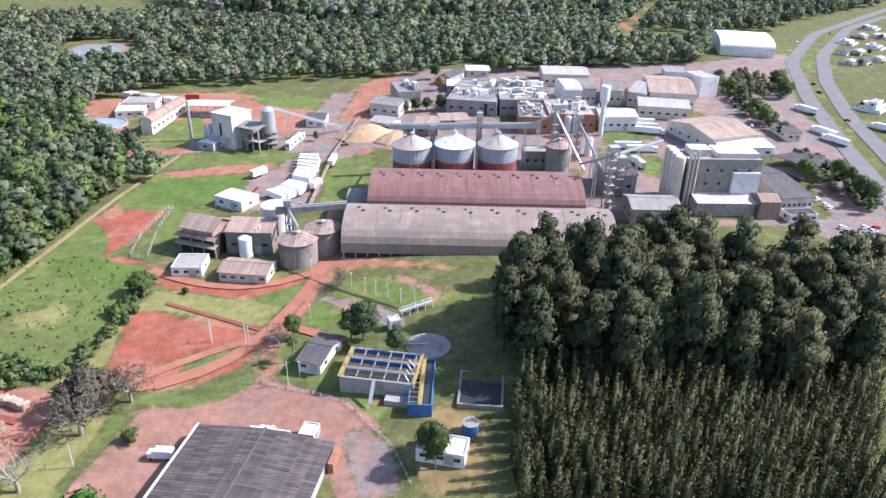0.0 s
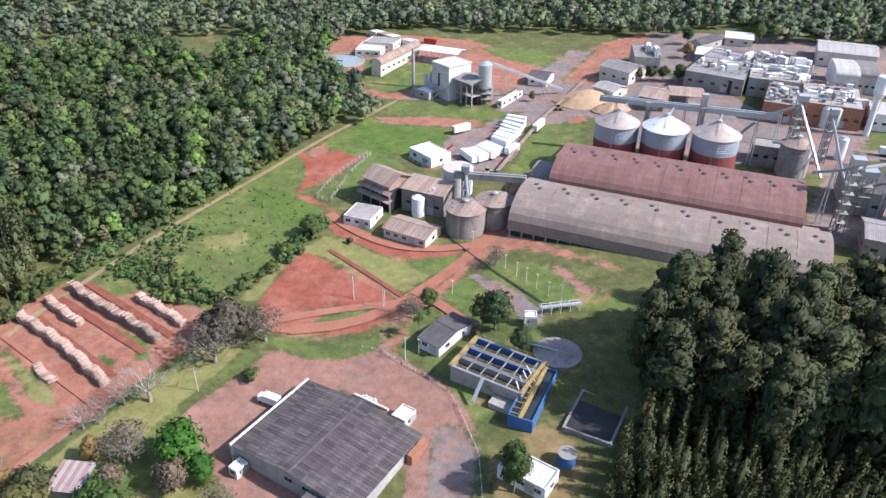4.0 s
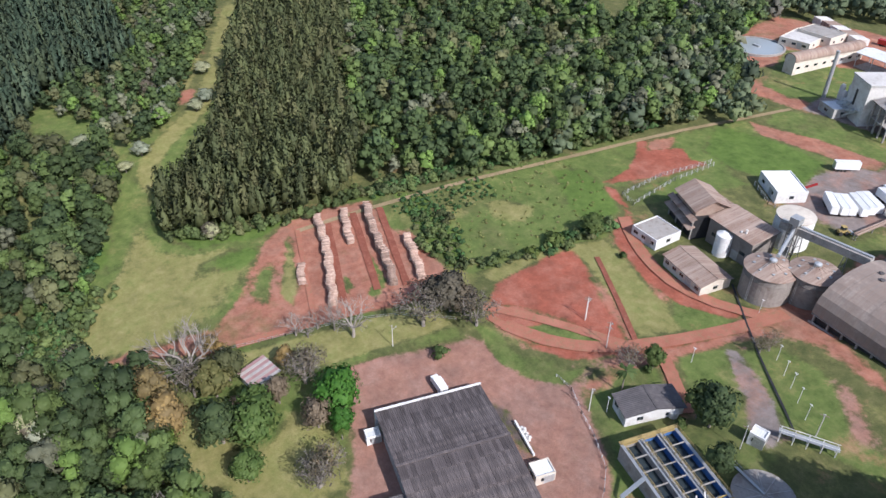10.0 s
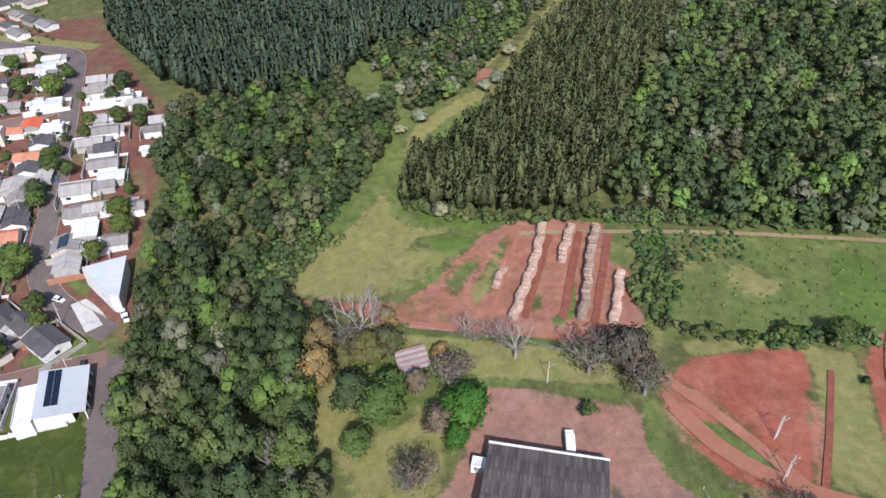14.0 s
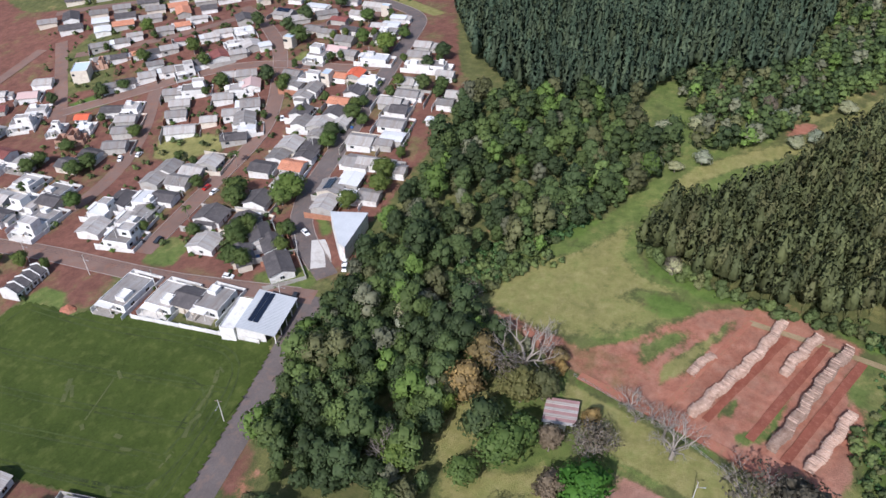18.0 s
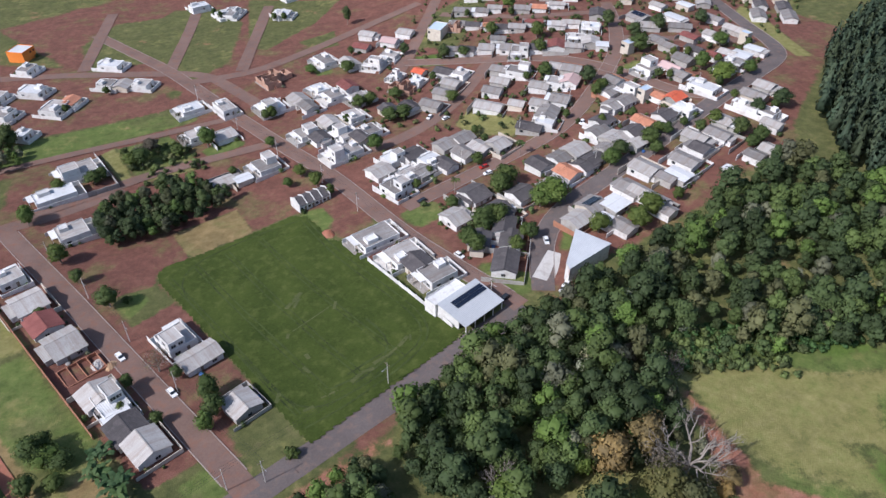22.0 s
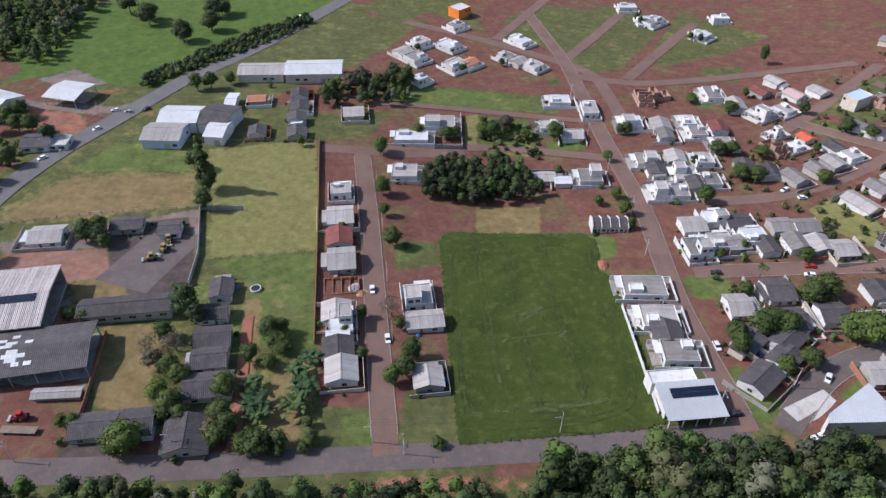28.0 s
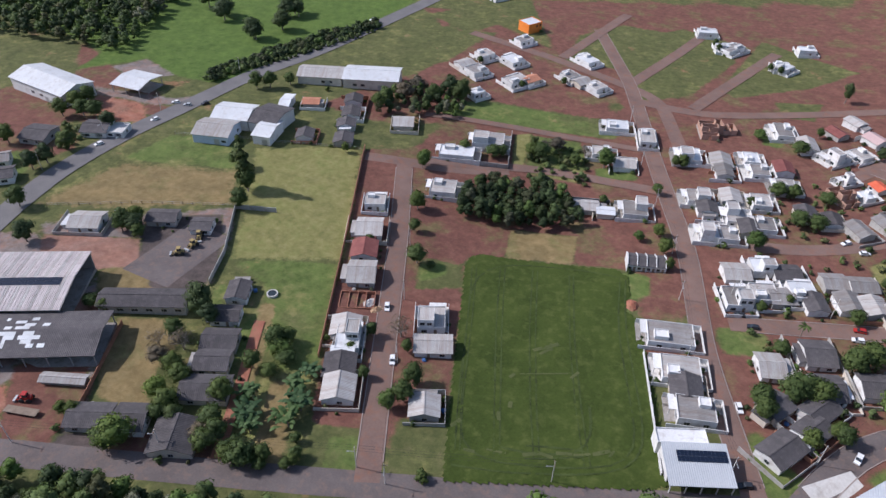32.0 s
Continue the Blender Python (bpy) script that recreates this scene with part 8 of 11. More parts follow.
part("ladder", boxes((1.35, -0.3, 0, 1.5, 0.3, 17)), M_STEEL, water_tower)
for cx, cy in ((67.6, 387.4), (72.1, 387.7), (73.2, 351.5), (53.9, 386.4)):
    e = thing("storage_tank", cx, cy, 0, "upright white steel storage tank", "tank", "upright storage tanks")
    part("shell", turned([(2.0, -1), (2.0, 9), (1.2, 9.8)], 18), M_WHITE, e)
    part("rail", turned([(1.3, 9.8), (1.3, 10.0)], 12), M_STEEL, e)

# wood chip heap
def heap(name, x, y, r, h, mat_, label, seed):
    bm = bmesh.new()
    n, m_ = 9, 28
    loops = []
    for i in range(n):
        f = i / n
        loops.append([bm.verts.new((r * (1 - f) * math.cos(2 * math.pi * k / m_) * (1 + 0.25 * noise.noise(Vector((math.cos(6.28 * k / m_) * 2, math.sin(6.28 * k / m_) * 2, seed)))), r * 0.7 * (1 - f) * math.sin(2 * math.pi * k / m_), h * (1 - (1 - f) ** 1.5) + 0.4 * noise.noise(Vector((k * 0.7, i * 0.9, seed))) - 0.5)) for k in range(m_)])
    for lo, hi in zip(loops, loops[1:]):
        for k in range(m_):
            bm.faces.new((lo[k], lo[(k + 1) % m_], hi[(k + 1) % m_], hi[k]))
    bm.faces.new(loops[-1])
    e = thing(name, x, y, seed * 20, label, "heap")
    part("mound", bm, mat_, e)
    return e


heap("chip_heap", -43.1, 385.5, 17, 7, M_SAWDUST, "large heap of tan wood chips", 1)
heap("chip_heap", -27.4, 377.8, 12, 4.5, M_SAWDUST, "low heap of tan wood chips", 2)

# the power plant
tower = thing("plant_tower", -113, 371, -28, "grey concrete boiler tower of the power plant", "power plant")
part("tower_block", boxes((-8, -8, -3, 6, 7, 17.5)), M_PALECONC, tower)
part("roof_slab", boxes((-8.4, -8.4, 17.503, 6.4, 7.4, 18.0)), M_PALECONC, tower)
part("tall_window", boxes((-3, -8.05, 6, -1.5, -7.98, 13)), M_DARK, tower)
for k in range(6):
    part("duct", turned([(1.2, -1), (1.2, 5 + k % 3 * 2), (0.7, 6 + k % 3 * 2)], 14), M_PALECONC, tower, m=pose(-9.5 - (k % 3) * 2.6, -7 + (k // 3) * 4, 0))
for k in range(5):
    bm = bmesh.new()
    beam(bm, (-14 + k * 3, -11, 1 + k % 2), (-8 + k * 3, -9, 5 + k % 3), 0.9)
    part("pipe", bm, M_STEEL, tower)
part("bay_roof", gable(bmesh.new(), 14, 15, 12, 1.5), M_FIBRE, tower, m=pose(14, 2, 0))
for k in range(4):
    for s in (-1, 1):
        part("bay_column", boxes((8 + k * 4.2, 2 + s * 7 - 0.3, -2, 8.6 + k * 4.2, 2 + s * 7 + 0.3, 12)), M_CONC, tower)
part("bay_floor", boxes((7, -5, 5, 21, 9, 5.4)), M_CONC, tower)
part("bay_wall", boxes((7, 8.5, -2, 21, 9, 12)), M_PALECONC, tower)
psilo = thing("plant_silo", -93.5, 366, 0, "grey steel silo on a braced steel frame", "silo")
part("shell", turned([(0.8, 6.0), (3.6, 9.5), (3.6, 20.5), (1.0, 22)], 24), M_STEEL, psilo)
for k in range(8):
    a = math.pi * k / 4
    part("leg", boxes((3.5 * math.cos(a) - 0.15, 3.5 * math.sin(a) - 0.15, -1, 3.5 * math.cos(a) + 0.15, 3.5 * math.sin(a) + 0.15, 10)), M_CONC, psilo)
for z in (3, 6, 9):
    part("platform", turned([(4.3, z), (4.3, z + 0.2)], 16), M_CONC, psilo)
gallery("conveyor", (-93.5, 369, 21.0), (-59.2, 394.9, 2.0), 1.2, M_STEEL, 2, "long inclined conveyor down to the chip yard")
chim = thing("chimney", -138, 374, 0, "slim grey steel chimney", "chimney")
part("chimney_shaft", turned([(0.95, -1), (0.75, 21), (0.85, 21.1), (0.85, 21.6)], 16), M_STEEL, chim)
hall("plant_shed", -125.0, 363.9, 10.1, 8.6, -17.8, 4, "flat", M_METALROOF, M_GREYWALL, "small pale roofed plant shed", windows=1)
hall("plant_store", -81.5, 373.3, 22.7, 2.6, 79.7, 3.6, "flat", M_METALROOF, M_WHITE, "low white walled store", windows=4)
hall("plant_store", -75.2, 408.5, 10.7, 13.8, -0.9, 4.5, "gable", M_FIBRE_D, M_WHITE, "dark roofed building by the plant yard", 1.8, 2)
hall("open_store", -141.8, 422.2, 25.4, 12.1, -0.2, 7, "open", M_METALROOF, None, "long open store with a bright white roof", 1.2)
hall("long_hall", -163.7, 405.4, 46.4, 6.2, 85.9, 6, "arch", M_RUST, M_CREAM, "long low hall with a tan arched roof and cream walls", 3, 8)
hall("fuel_bunker", -189.4, 422.0, 16.1, 20.8, 14.2, 4, "flat", M_PALECONC, M_CREAM, "low pale concrete bunker building", windows=3)
hall("fuel_bunker", -187.5, 433.7, 19.3, 14.6, 5.4, 5, "flat", M_CONC, M_CREAM, "low tan concrete bunker building", windows=2)
for k in range(5):
    e = thing("low_shed", -192.8, 437.0, -20, "row of low sheds with rusty roofs", "shed", z=None) if k == 0 else e
    part("bay", prism(bmesh.new(), [(-4, -1), (4, -1), (4, 3.5), (-4, 4.2)], -20 + k * 8, -13 + k * 8), M_RUST if k % 2 else M_PALECONC, e, m=pose(0, 14, 0))
pond = thing("round_pond", -197.6, 397.2, 0, "round concrete settling pond with grey water", "settling pond")
part("rim", turned([(14.6, -1), (14.6, 0.9), (13.6, 0.9), (13.6, 0.4)], 48), M_CONC, pond)
part("water", turned([(13.55, 0.2), (13.55, 0.55)], 48), M_POND, pond)
part("mixer", boxes((-2, -0.8, 0.5, 2, 0.8, 1.3)), M_STEEL, pond)

# mill group west of the warehouses
mill = thing("old_mill", -92, 252, -18, "old mill with stepped rusty sheet roofs and open sides", "mill building")
# one solid box; the storeys' shade is only its dark colour
part("frame_core", boxes((-8, -6.5, -2, 8, 6.5, 8)), M_DARK, mill, "solid core painted dark as shaded storeys")
for k, (z, o) in enumerate(((5.0, 1.8), (8.0, 1.2))):
    for s in (-1, 1):
        part("skirt_roof", prism(bmesh.new(), [(s * (7 + o), z - 0.8), (s * 6.2, z), (s * 6.2, z + 0.15), (s * (7 + o), z - 0.65)][::s], -9, 9), M_RUST, mill)
part("top_roof", gable(bmesh.new(), 14, 12, 10.5, 3.0, 0.8), M_RUST, mill)
part("top_wall", gable_walls(bmesh.new(), 13.5, 11.6, 10.4, 2.9), M_RUST, mill)
for k in range(4):
    for s in (-1, 1):
        part("column", boxes((-8 + k * 5.2, s * 6.8 - 0.2, -2, -7.6 + k * 5.2, s * 6.8 + 0.2, 8)), M_CONC, mill)
hall("mill_shed", -74.5, 252.2, 17.7, 10.4, -0.9, 9, "mono", M_RUST, M_SILOCONC, "rusty roofed mill shed", 1.5, 3)
# dark walls paint the shade under the lean-to roof
hall("mill_link", -87.4, 254.2, 10.8, 9.9, -5.1, 8, "mono", M_RUST, M_DARK, "rusty lean-to roof beside the mill", 1.2)
wt = thing("white_tank", -68.8, 269, 0, "large white cylindrical tank with a flat pale top", "tank")
part("shell", turned([(6.0, -2), (6.0, 10.5)], 36), M_WHITE, wt)
part("top", turned([(6.15, 10.503), (6.15, 10.8), (1.0, 11.3)], 36), M_CREAM, wt)
grain_silo(-54.5, 241.5, 7.2, 9.5, 2.4, M_RUST, False, "round concrete mill silo with a rusty low cone roof", M_SILOCONC)
grain_silo(-46.5, 250.5, 6.8, 9.5, 2.2, M_RUST, False, "round concrete mill silo standing behind the other", M_SILOCONC)
st = thing("white_tank", -75.7, 245.9, 0, "small upright white tank", "tank")
part("shell", turned([(2.6, -1), (2.6, 7.5), (0.8, 8.4)], 24), M_WHITE, st)
for k in range(3):
    e = thing("process_pipe", -73.1, 248.5, 20 * k, "vertical process pipe with valves", "pipework", "mill pipework") if k == 0 else e
    part("riser", turned([(0.35, -1), (0.35, 9 + k)], 10), M_PALECONC, e, m=pose(k * 1.2, k * 0.8 - 1, 0))
gallery("conveyor", (-66, 258, 13.0), (-38.5, 262, 13.0), 2.4, M_CONC, 2, "enclosed grey conveyor gallery from the mill to the warehouse")
gallery("conveyor", (-54.5, 243, 13.0), (-64, 264, 14.0), 1.0, M_STEEL, 0, "short inclined conveyor over the mill silo")
lattice_tower(-61, 257, 2.4, 16, "slim bucket elevator tower over the mill")
hall("switch_house", -93.4, 234.4, 11.0, 11.3, 3.0, 3.8, "flat", M_CONC, M_WHITE, "small white flat roofed switch house", windows=3)
hall("mill_office", -71.1, 230.6, 17.6, 11.2, -6.1, 3.8, "gable", M_RUST, M_CREAM, "low cream mill office with a brown sheet roof", 1.6, 5)
hall("canopy_store", -91.7, 292.8, 15.4, 11.1, -27.3, 4.5, "flat", M_TARP, M_WHITE, "bright white covered store", windows=2)


# ---- trailers, trucks and cars ----
def wheels(e, spots, r, w):
    for x, y in spots:
        part("tyre", turned([(r * 0.6, -w / 2), (r, -w / 2 + 0.04), (r, w / 2 - 0.04), (r * 0.6, w / 2)], 14), M_RUBBER, e, m=pose(x, y, r, 90))


def trailer(x, y, rot, length=13.0, cab=False):
    e = thing("box_trailer", x, y, rot, "white box trailer" + (" coupled to a lorry cab" if cab else " parked on its legs"), "trailer", "white box trailers")
    part("box_body", boxes((-length / 2, -1.25, 1.05, length / 2, 1.25, 3.9)), M_TARP, e)
    part("roof_cap", boxes((-length / 2 - 0.03, -1.28, 3.9, length / 2 + 0.03, 1.28, 3.98)), M_METALROOF, e)
    part("chassis", boxes((-length / 2 + 0.2, -0.5, 0.7, length / 2 - 0.2, 0.5, 1.047)), M_RUBBER, e)
    part("rear_door", boxes((-length / 2 - 0.06, -1.15, 1.15, -length / 2 - 0.005, 1.15, 3.8)), M_ALU, e)
    wheels(e, [(-length / 2 + 1.5 + 1.3 * k, s * 1.0) for k in range(3) for s in (-1, 1)], 0.5, 0.4)
    if cab:
        part("cab", prism(bmesh.new(), [(-1.2, 0.5), (1.2, 0.5), (1.2, 3.1), (-1.2, 3.1)], length / 2 + 0.5, length / 2 + 2.6), M_CARWHITE, e)
        part("windscreen", boxes((length / 2 + 2.602, -1.1, 1.9, length / 2 + 2.63, 1.1, 2.8)), M_GLASS, e)
        wheels(e, [(length / 2 + 1.7, -1.0), (length / 2 + 1.7, 1.0)], 0.5, 0.4)
    else:
        part("landing_leg", boxes((length / 2 - 2.5, -0.8, 0, length / 2 - 2.3, -0.6, 0.7), (length / 2 - 2.5, 0.6, 0, length / 2 - 2.3, 0.8, 0.7)), M_STEEL, e)
    return e


trailer(-75.3, 297.6, -39, 10.8)
trailer(-73.2, 299.5, -34, 10.2)
trailer(-71.6, 301.5, -33, 9.8)
trailer(-69.8, 304.5, -31, 11.3)
trailer(-69.1, 307.2, -29, 11.0)
trailer(-68.3, 309.6, -26, 10.2)
trailer(-67.4, 317.1, -21, 9.4)
trailer(-67.6, 320.7, -18, 9.2)
trailer(-67.3, 323.7, -16, 9.6)
trailer(-67.1, 327.3, -11, 9.2)
trailer(-67.3, 331.4, -21, 10.9)
trailer(-67.8, 336.1, -14, 10.7)
trailer(-68.1, 341.1, -9, 10.4)
trailer(-69.0, 345.5, -1, 9.4)
trailer(-89.9, 325.3, 57, 9.2)
trailer(-59.8, 311.2, 72, 8.0)
trailer(-56.6, 341.8, 87, 11.2)
trailer(113.2, 404.0, -5, 14)
trailer(112.8, 395.6, -8, 14)
trailer(112.7, 388.6, -12, 14, True)
trailer(95.9, 362.4, 2, 14)
trailer(100.8, 357.5, 2, 14, True)
trailer(96.0, 337.0, 100, 11, True)
trailer(142.1, 425.0, 120, 9, True)
trailer(214.4, 392.8, 115, 14, True)
trailer(213.9, 378.4, 115, 14, True)
trailer(223.8, 437.2, 115, 14, True)
trailer(252.8, 403.6, 120, 10, True)


def car(x, y, rot, paint, word, z=None):
    e = thing("car", x, y, rot, f"small {word} hatchback car parked on the ground", "car", z=z)
    bm = bmesh.new()
    prism(bm, [(-2.0, 0.35), (2.0, 0.35), (2.0, 0.75), (1.1, 0.95), (-1.9, 0.98), (-2.02, 0.7)], -0.83, 0.83)
    part("body", bm, paint, e, m=pose(0, 0, 0, 0, 0, -90))
    bm = bmesh.new()
    prism(bm, [(-1.8, 0.97), (1.05, 0.95), (0.35, 1.42), (-1.5, 1.46)], -0.72, 0.72)
    part("glasshouse", bm, M_GLASS, e, "dark glass windows", m=pose(0, 0, 0, 0, 0, -90))
    bm = bmesh.new()
    prism(bm, [(-1.5, 1.455), (0.35, 1.415), (0.3, 1.49), (-1.45, 1.53)], -0.7, 0.7)
    part("roof_panel", bm, paint, e, m=pose(0, 0, 0, 0, 0, -90))
    wheels(e, [(sx * 1.25, sy * 0.78) for sx in (-1, 1) for sy in (-1, 1)], 0.31, 0.2)
    return e


# ---- the yard in front ----
sx_, sy_, sw_, sd_, sr_ = -46.9, 130.8, 27.6, 36.8, 81.2
yard = thing("storage_shed", sx_, sy_, sr_, "large low shed with weathered dark fibre cement roof", "warehouse")
wl_ = part("wall", gable_walls(bmesh.new(), sw_ - 0.6, sd_ - 0.6, 4.2, 1.7), M_GREYWALL, yard)
rnd_ = random.Random(4)
for s in (-1, 1):
    for j in range(5):
        y0, y1 = sd_ / 2 * j / 5, sd_ / 2 * (j + 1) / 5 + 0.2
        z0, z1 = 4.3 + 1.7 * (1 - j / 5), 4.3 + 1.7 * (1 - (j + 1.05) / 5)
        me_ = None
        for i in range(28):
            x0 = -sw_ / 2 - 0.3 + (sw_ + 0.6) * i / 28
            if me_ is None:
                ob_ = part("roof_sheet", prism(bmesh.new(), [(s * y0, z0 + 0.05), (s * y1, z1 + 0.1), (s * y1, z1 + 0.16), (s * y0, z0 + 0.11)][::s], 0, (sw_ + 0.6) / 28 - 0.03), M_SHEDROOF, yard, m=pose(x0, 0, 0))
                me_ = ob_.data
            else:
                ob_ = new("roof_sheet", me_)
                ob_.parent = yard
                ob_.matrix_basis = pose(x0, 0, rnd_.uniform(0, 0.05), 0, rnd_.uniform(-0.3, 0.3))
part("ridge_cap", boxes((-sw_ / 2 - 0.4, -0.35, 6.08, sw_ / 2 + 0.4, 0.35, 6.34)), M_SHEDROOF, yard)
part("gutter_wall", boxes((-sw_ / 2 - 0.4, sd_ / 2 + 0.1, -1.5, sw_ / 2 + 0.4, sd_ / 2 + 0.5, 4.9)), M_WHITE, yard, "white parapet along the eave")
part("gutter_step", boxes((-sw_ / 2 - 0.4, sd_ / 2 + 0.55, -1.5, sw_ / 2 + 0.4, sd_ / 2 + 1.1, 4.2)), M_RUST, yard)
for k in range(4):
    window(wl_, -sw_ / 2 + 0.3, -sd_ / 2 + 3 + k * 5.4, 2.2, 2.4, 1.2, 180)
    window(wl_, sw_ / 2 - 0.3, -sd_ / 2 + 3 + k * 5.4, 2.2, 2.4, 1.2, 0)
part("side_wing_roof", prism(bmesh.new(), [(-17.0, 3.2), (-6, 3.9), (-6, 4.05), (-17.0, 3.35)], -sw_ / 2 - 5.5, -sw_ / 2 - 0.32), M_FIBRE_D, yard, m=pose(0, 0, 0))
part("side_wing_wall", boxes((-sw_ / 2 - 5, -16.6, -1.5, -sw_ / 2 - 0.32, -6.4, 3.2)), M_CREAM, yard)
part("gable_patch", boxes((sw_ / 2 - 7, -sd_ / 2 - 1.8, -1.5, sw_ / 2, -sd_ / 2 - 0.3, 3.9)), M_BRICK, yard, "orange brick end wall")
hall("yard_kiosk", -33.9, 146.6, 5.0, 4.2, 80, 3.2, "flat", M_METALROOF, M_CREAM, "small white roofed block beside the shed", windows=1)
hall("yard_kiosk", -64.0, 117.4, 3.6, 2.8, 80, 2.8, "flat", M_METALROOF, M_WHITE, "tiny white roofed guard hut", windows=1)
LWX, LWY, LWR, LWL = -44.9, 149.3, -9, 11.1
low = thing("low_wall", LWX, LWY, LWR, "low white kerb wall with heaped rubble", "wall")
part("wall_run", boxes((-LWL / 2, -0.25, -0.5, LWL / 2, 0.25, 0.9)), M_WHITE, low)
for k in range(7):
    bm = bmesh.new()
    bmesh.ops.create_icosphere(bm, subdivisions=1, radius=0.5 + 0.1 * (k % 3))
    part("rubble", bm, M_PALECONC, low, m=pose(-3.4 + k * 0.7, 0.9 + 0.4 * (k % 2), 0.2, 20 * k, 30 * k))
van = thing("delivery_van", -70.4, 139.4, 178, "white delivery van parked by the shed", "van")
part("cargo_box", boxes((-3.2, -1.1, 0.8, 1.4, 1.1, 3.1)), M_CARWHITE, van)
part("cab", prism(bmesh.new(), [(-1.0, 0.5), (1.0, 0.5), (1.0, 2.2), (-1.0, 2.2)], 1.5, 3.2), M_CARWHITE, van)
part("windscreen", boxes((3.202, -0.9, 1.3, 3.23, 0.9, 2.1)), M_GLASS, van)
wheels(van, [(-2.2, -0.95), (-2.2, 0.95), (2.4, -0.95), (2.4, 0.95)], 0.42, 0.3)
hall("canteen_house", -36.4, 180.3, 7.1, 15.3, -16.1, 3.4, "gable", M_FIBRE_D, M_WHITE, "long white house with a dark gable roof", 1.3, 2, category="house")
hall("meter_kiosk", -15.1, 194.3, 3.6, 3.2, 20, 3.8, "flat", M_METALROOF, M_WHITE, "small white kiosk with a flat roof", windows=1)
hall("pump_room", 1.1, 140.7, 12.5, 7.0, -11.7, 3.8, "flat", M_PALECONC, M_WHITE, "white walled pump room with a grey flat roof", windows=3)
bt = thing("blue_tank", 8.3, 148.3, 0, "short blue round tank", "tank")
part("shell", turned([(2.2, -1), (2.2, 3.2)], 22), M_BLUE, bt)
part("top_rim", turned([(2.3, 3.203), (2.3, 3.4), (1.7, 3.4), (1.7, 3.25)], 22), M_CONC, bt)
bt2 = thing("white_tank", -31.7, 184.3, 0, "small white round water tank", "tank")
part("shell", turned([(1.3, -0.5), (1.3, 1.8), (0.9, 2.5), (0.3, 2.7)], 18), M_WHITE, bt2)

# treatment plant: raised basins with yellow walkways
tx_, ty_, tw_, td_, tr_ = -16.8, 170.1, 21.2, 15.0, -8.4
tp = thing("treatment_plant", tx_, ty_, tr_, "blue steel treatment basins with yellow walkways", "treatment plant")
hw_, hd_ = tw_ / 2, td_ / 2
for k in range(3):
    y0, y1 = -hd_ + 2 * hd_ * k / 3, -hd_ + 2 * hd_ * (k + 1) / 3 - 0.5
    x1 = hw_ * (1.0, 0.95, 0.9)[k]
    bm = boxes((-hw_, y0, -2, x1, y0 + 0.3, 4), (-hw_, y1 - 0.3, -2, x1, y1, 4), (-hw_, y0 + 0.3, -2, -hw_ + 0.3, y1 - 0.3, 4), (x1 - 0.3, y0 + 0.3, -2, x1, y1 - 0.3, 4))
    b_ = part("basin", bm, M_BLUE if k else M_CONC, tp, "blue steel basin" if k else "grey stained basin")
    part("basin_water", boxes((-hw_ + 0.31, y0 + 0.31, -2, x1 - 0.31, y1 - 0.31, 2.4)), M_WATER, b_)
    for j in range(6):
        bx = -hw_ + 0.6 + (x1 + hw_ - 1.2) * j / 5
        part("cross_bar", boxes((bx - 0.12, y0 - 0.1, 4.0, bx + 0.12, y1 + 0.1, 4.25)), M_YELLOW if j % 5 == 0 else M_CONC, b_)
    for yy in (y0, y1):
        part("walkway", boxes((-hw_ - 0.3, yy - 0.35, 4.253, x1 + 0.3, yy + 0.35, 4.4)), M_STEEL, b_)
        bm = bmesh.new()
        for j in range(10):
            bx = -hw_ + (x1 + hw_) * j / 9
            beam(bm, (bx, yy + 0.3, 4.4), (bx, yy + 0.3, 5.4), 0.08)
        beam(bm, (-hw_, yy + 0.3, 5.4), (x1, yy + 0.3, 5.4), 0.08)
        beam(bm, (-hw_, yy + 0.3, 4.9), (x1, yy + 0.3, 4.9), 0.06)
        part("handrail", bm, M_YELLOW, b_)
for s in (-1, 1):
    part("end_walkway", boxes((s * hw_ - 0.5, -hd_ - 0.3, 4.41, s * hw_ + 0.5, hd_, 4.56)), M_YELLOW, tp)
part("stair", prism(bmesh.new(), [(-hd_ - 5.5, 0), (-hd_ - 0.5, 4.2), (-hd_ - 0.5, 4.5), (-hd_ - 5.5, 0.3)], -1, 0), M_STEEL, tp)
for k in range(4):
    bm = bmesh.new()
    beam(bm, (hw_ + 1 + k * 0.4, -hd_ + k * 2.5, 0.5), (hw_ - 3, -hd_ + 3 + k * 2, 5.0 + k * 0.3), 0.3)
    part("pipe", bm, M_PALECONC, tp)
part("dosing_slab", boxes((hw_ * 0.3, -hd_ - 4, -1, hw_ + 2, -hd_ - 0.4, 0.8)), M_CONC, tp)
cx_, cy_, cw_, cd_, cr_ = -5.0, 164.5, 6.6, 21.4, -1.6
ct = thing("settling_trough", cx_, cy_, cr_, "long blue settling trough with a yellow walkway", "treatment plant")
hw_, hd_ = cw_ / 2, cd_ / 2
part("trough_wall", boxes((-hw_, -hd_, -2, -hw_ + 0.3, hd_, 3), (hw_ - 0.3, -hd_, -2, hw_, hd_, 3), (-hw_ + 0.3, -hd_, -2, hw_ - 0.3, -hd_ + 0.3, 3), (-hw_ + 0.3, hd_ - 0.3, -2, hw_ - 0.3, hd_, 3)), M_BLUE, ct)
part("trough_water", boxes((-hw_ + 0.31, -hd_ + 0.31, -2, hw_ - 0.31, hd_ - 0.31, 2.3)), M_WATER, ct)
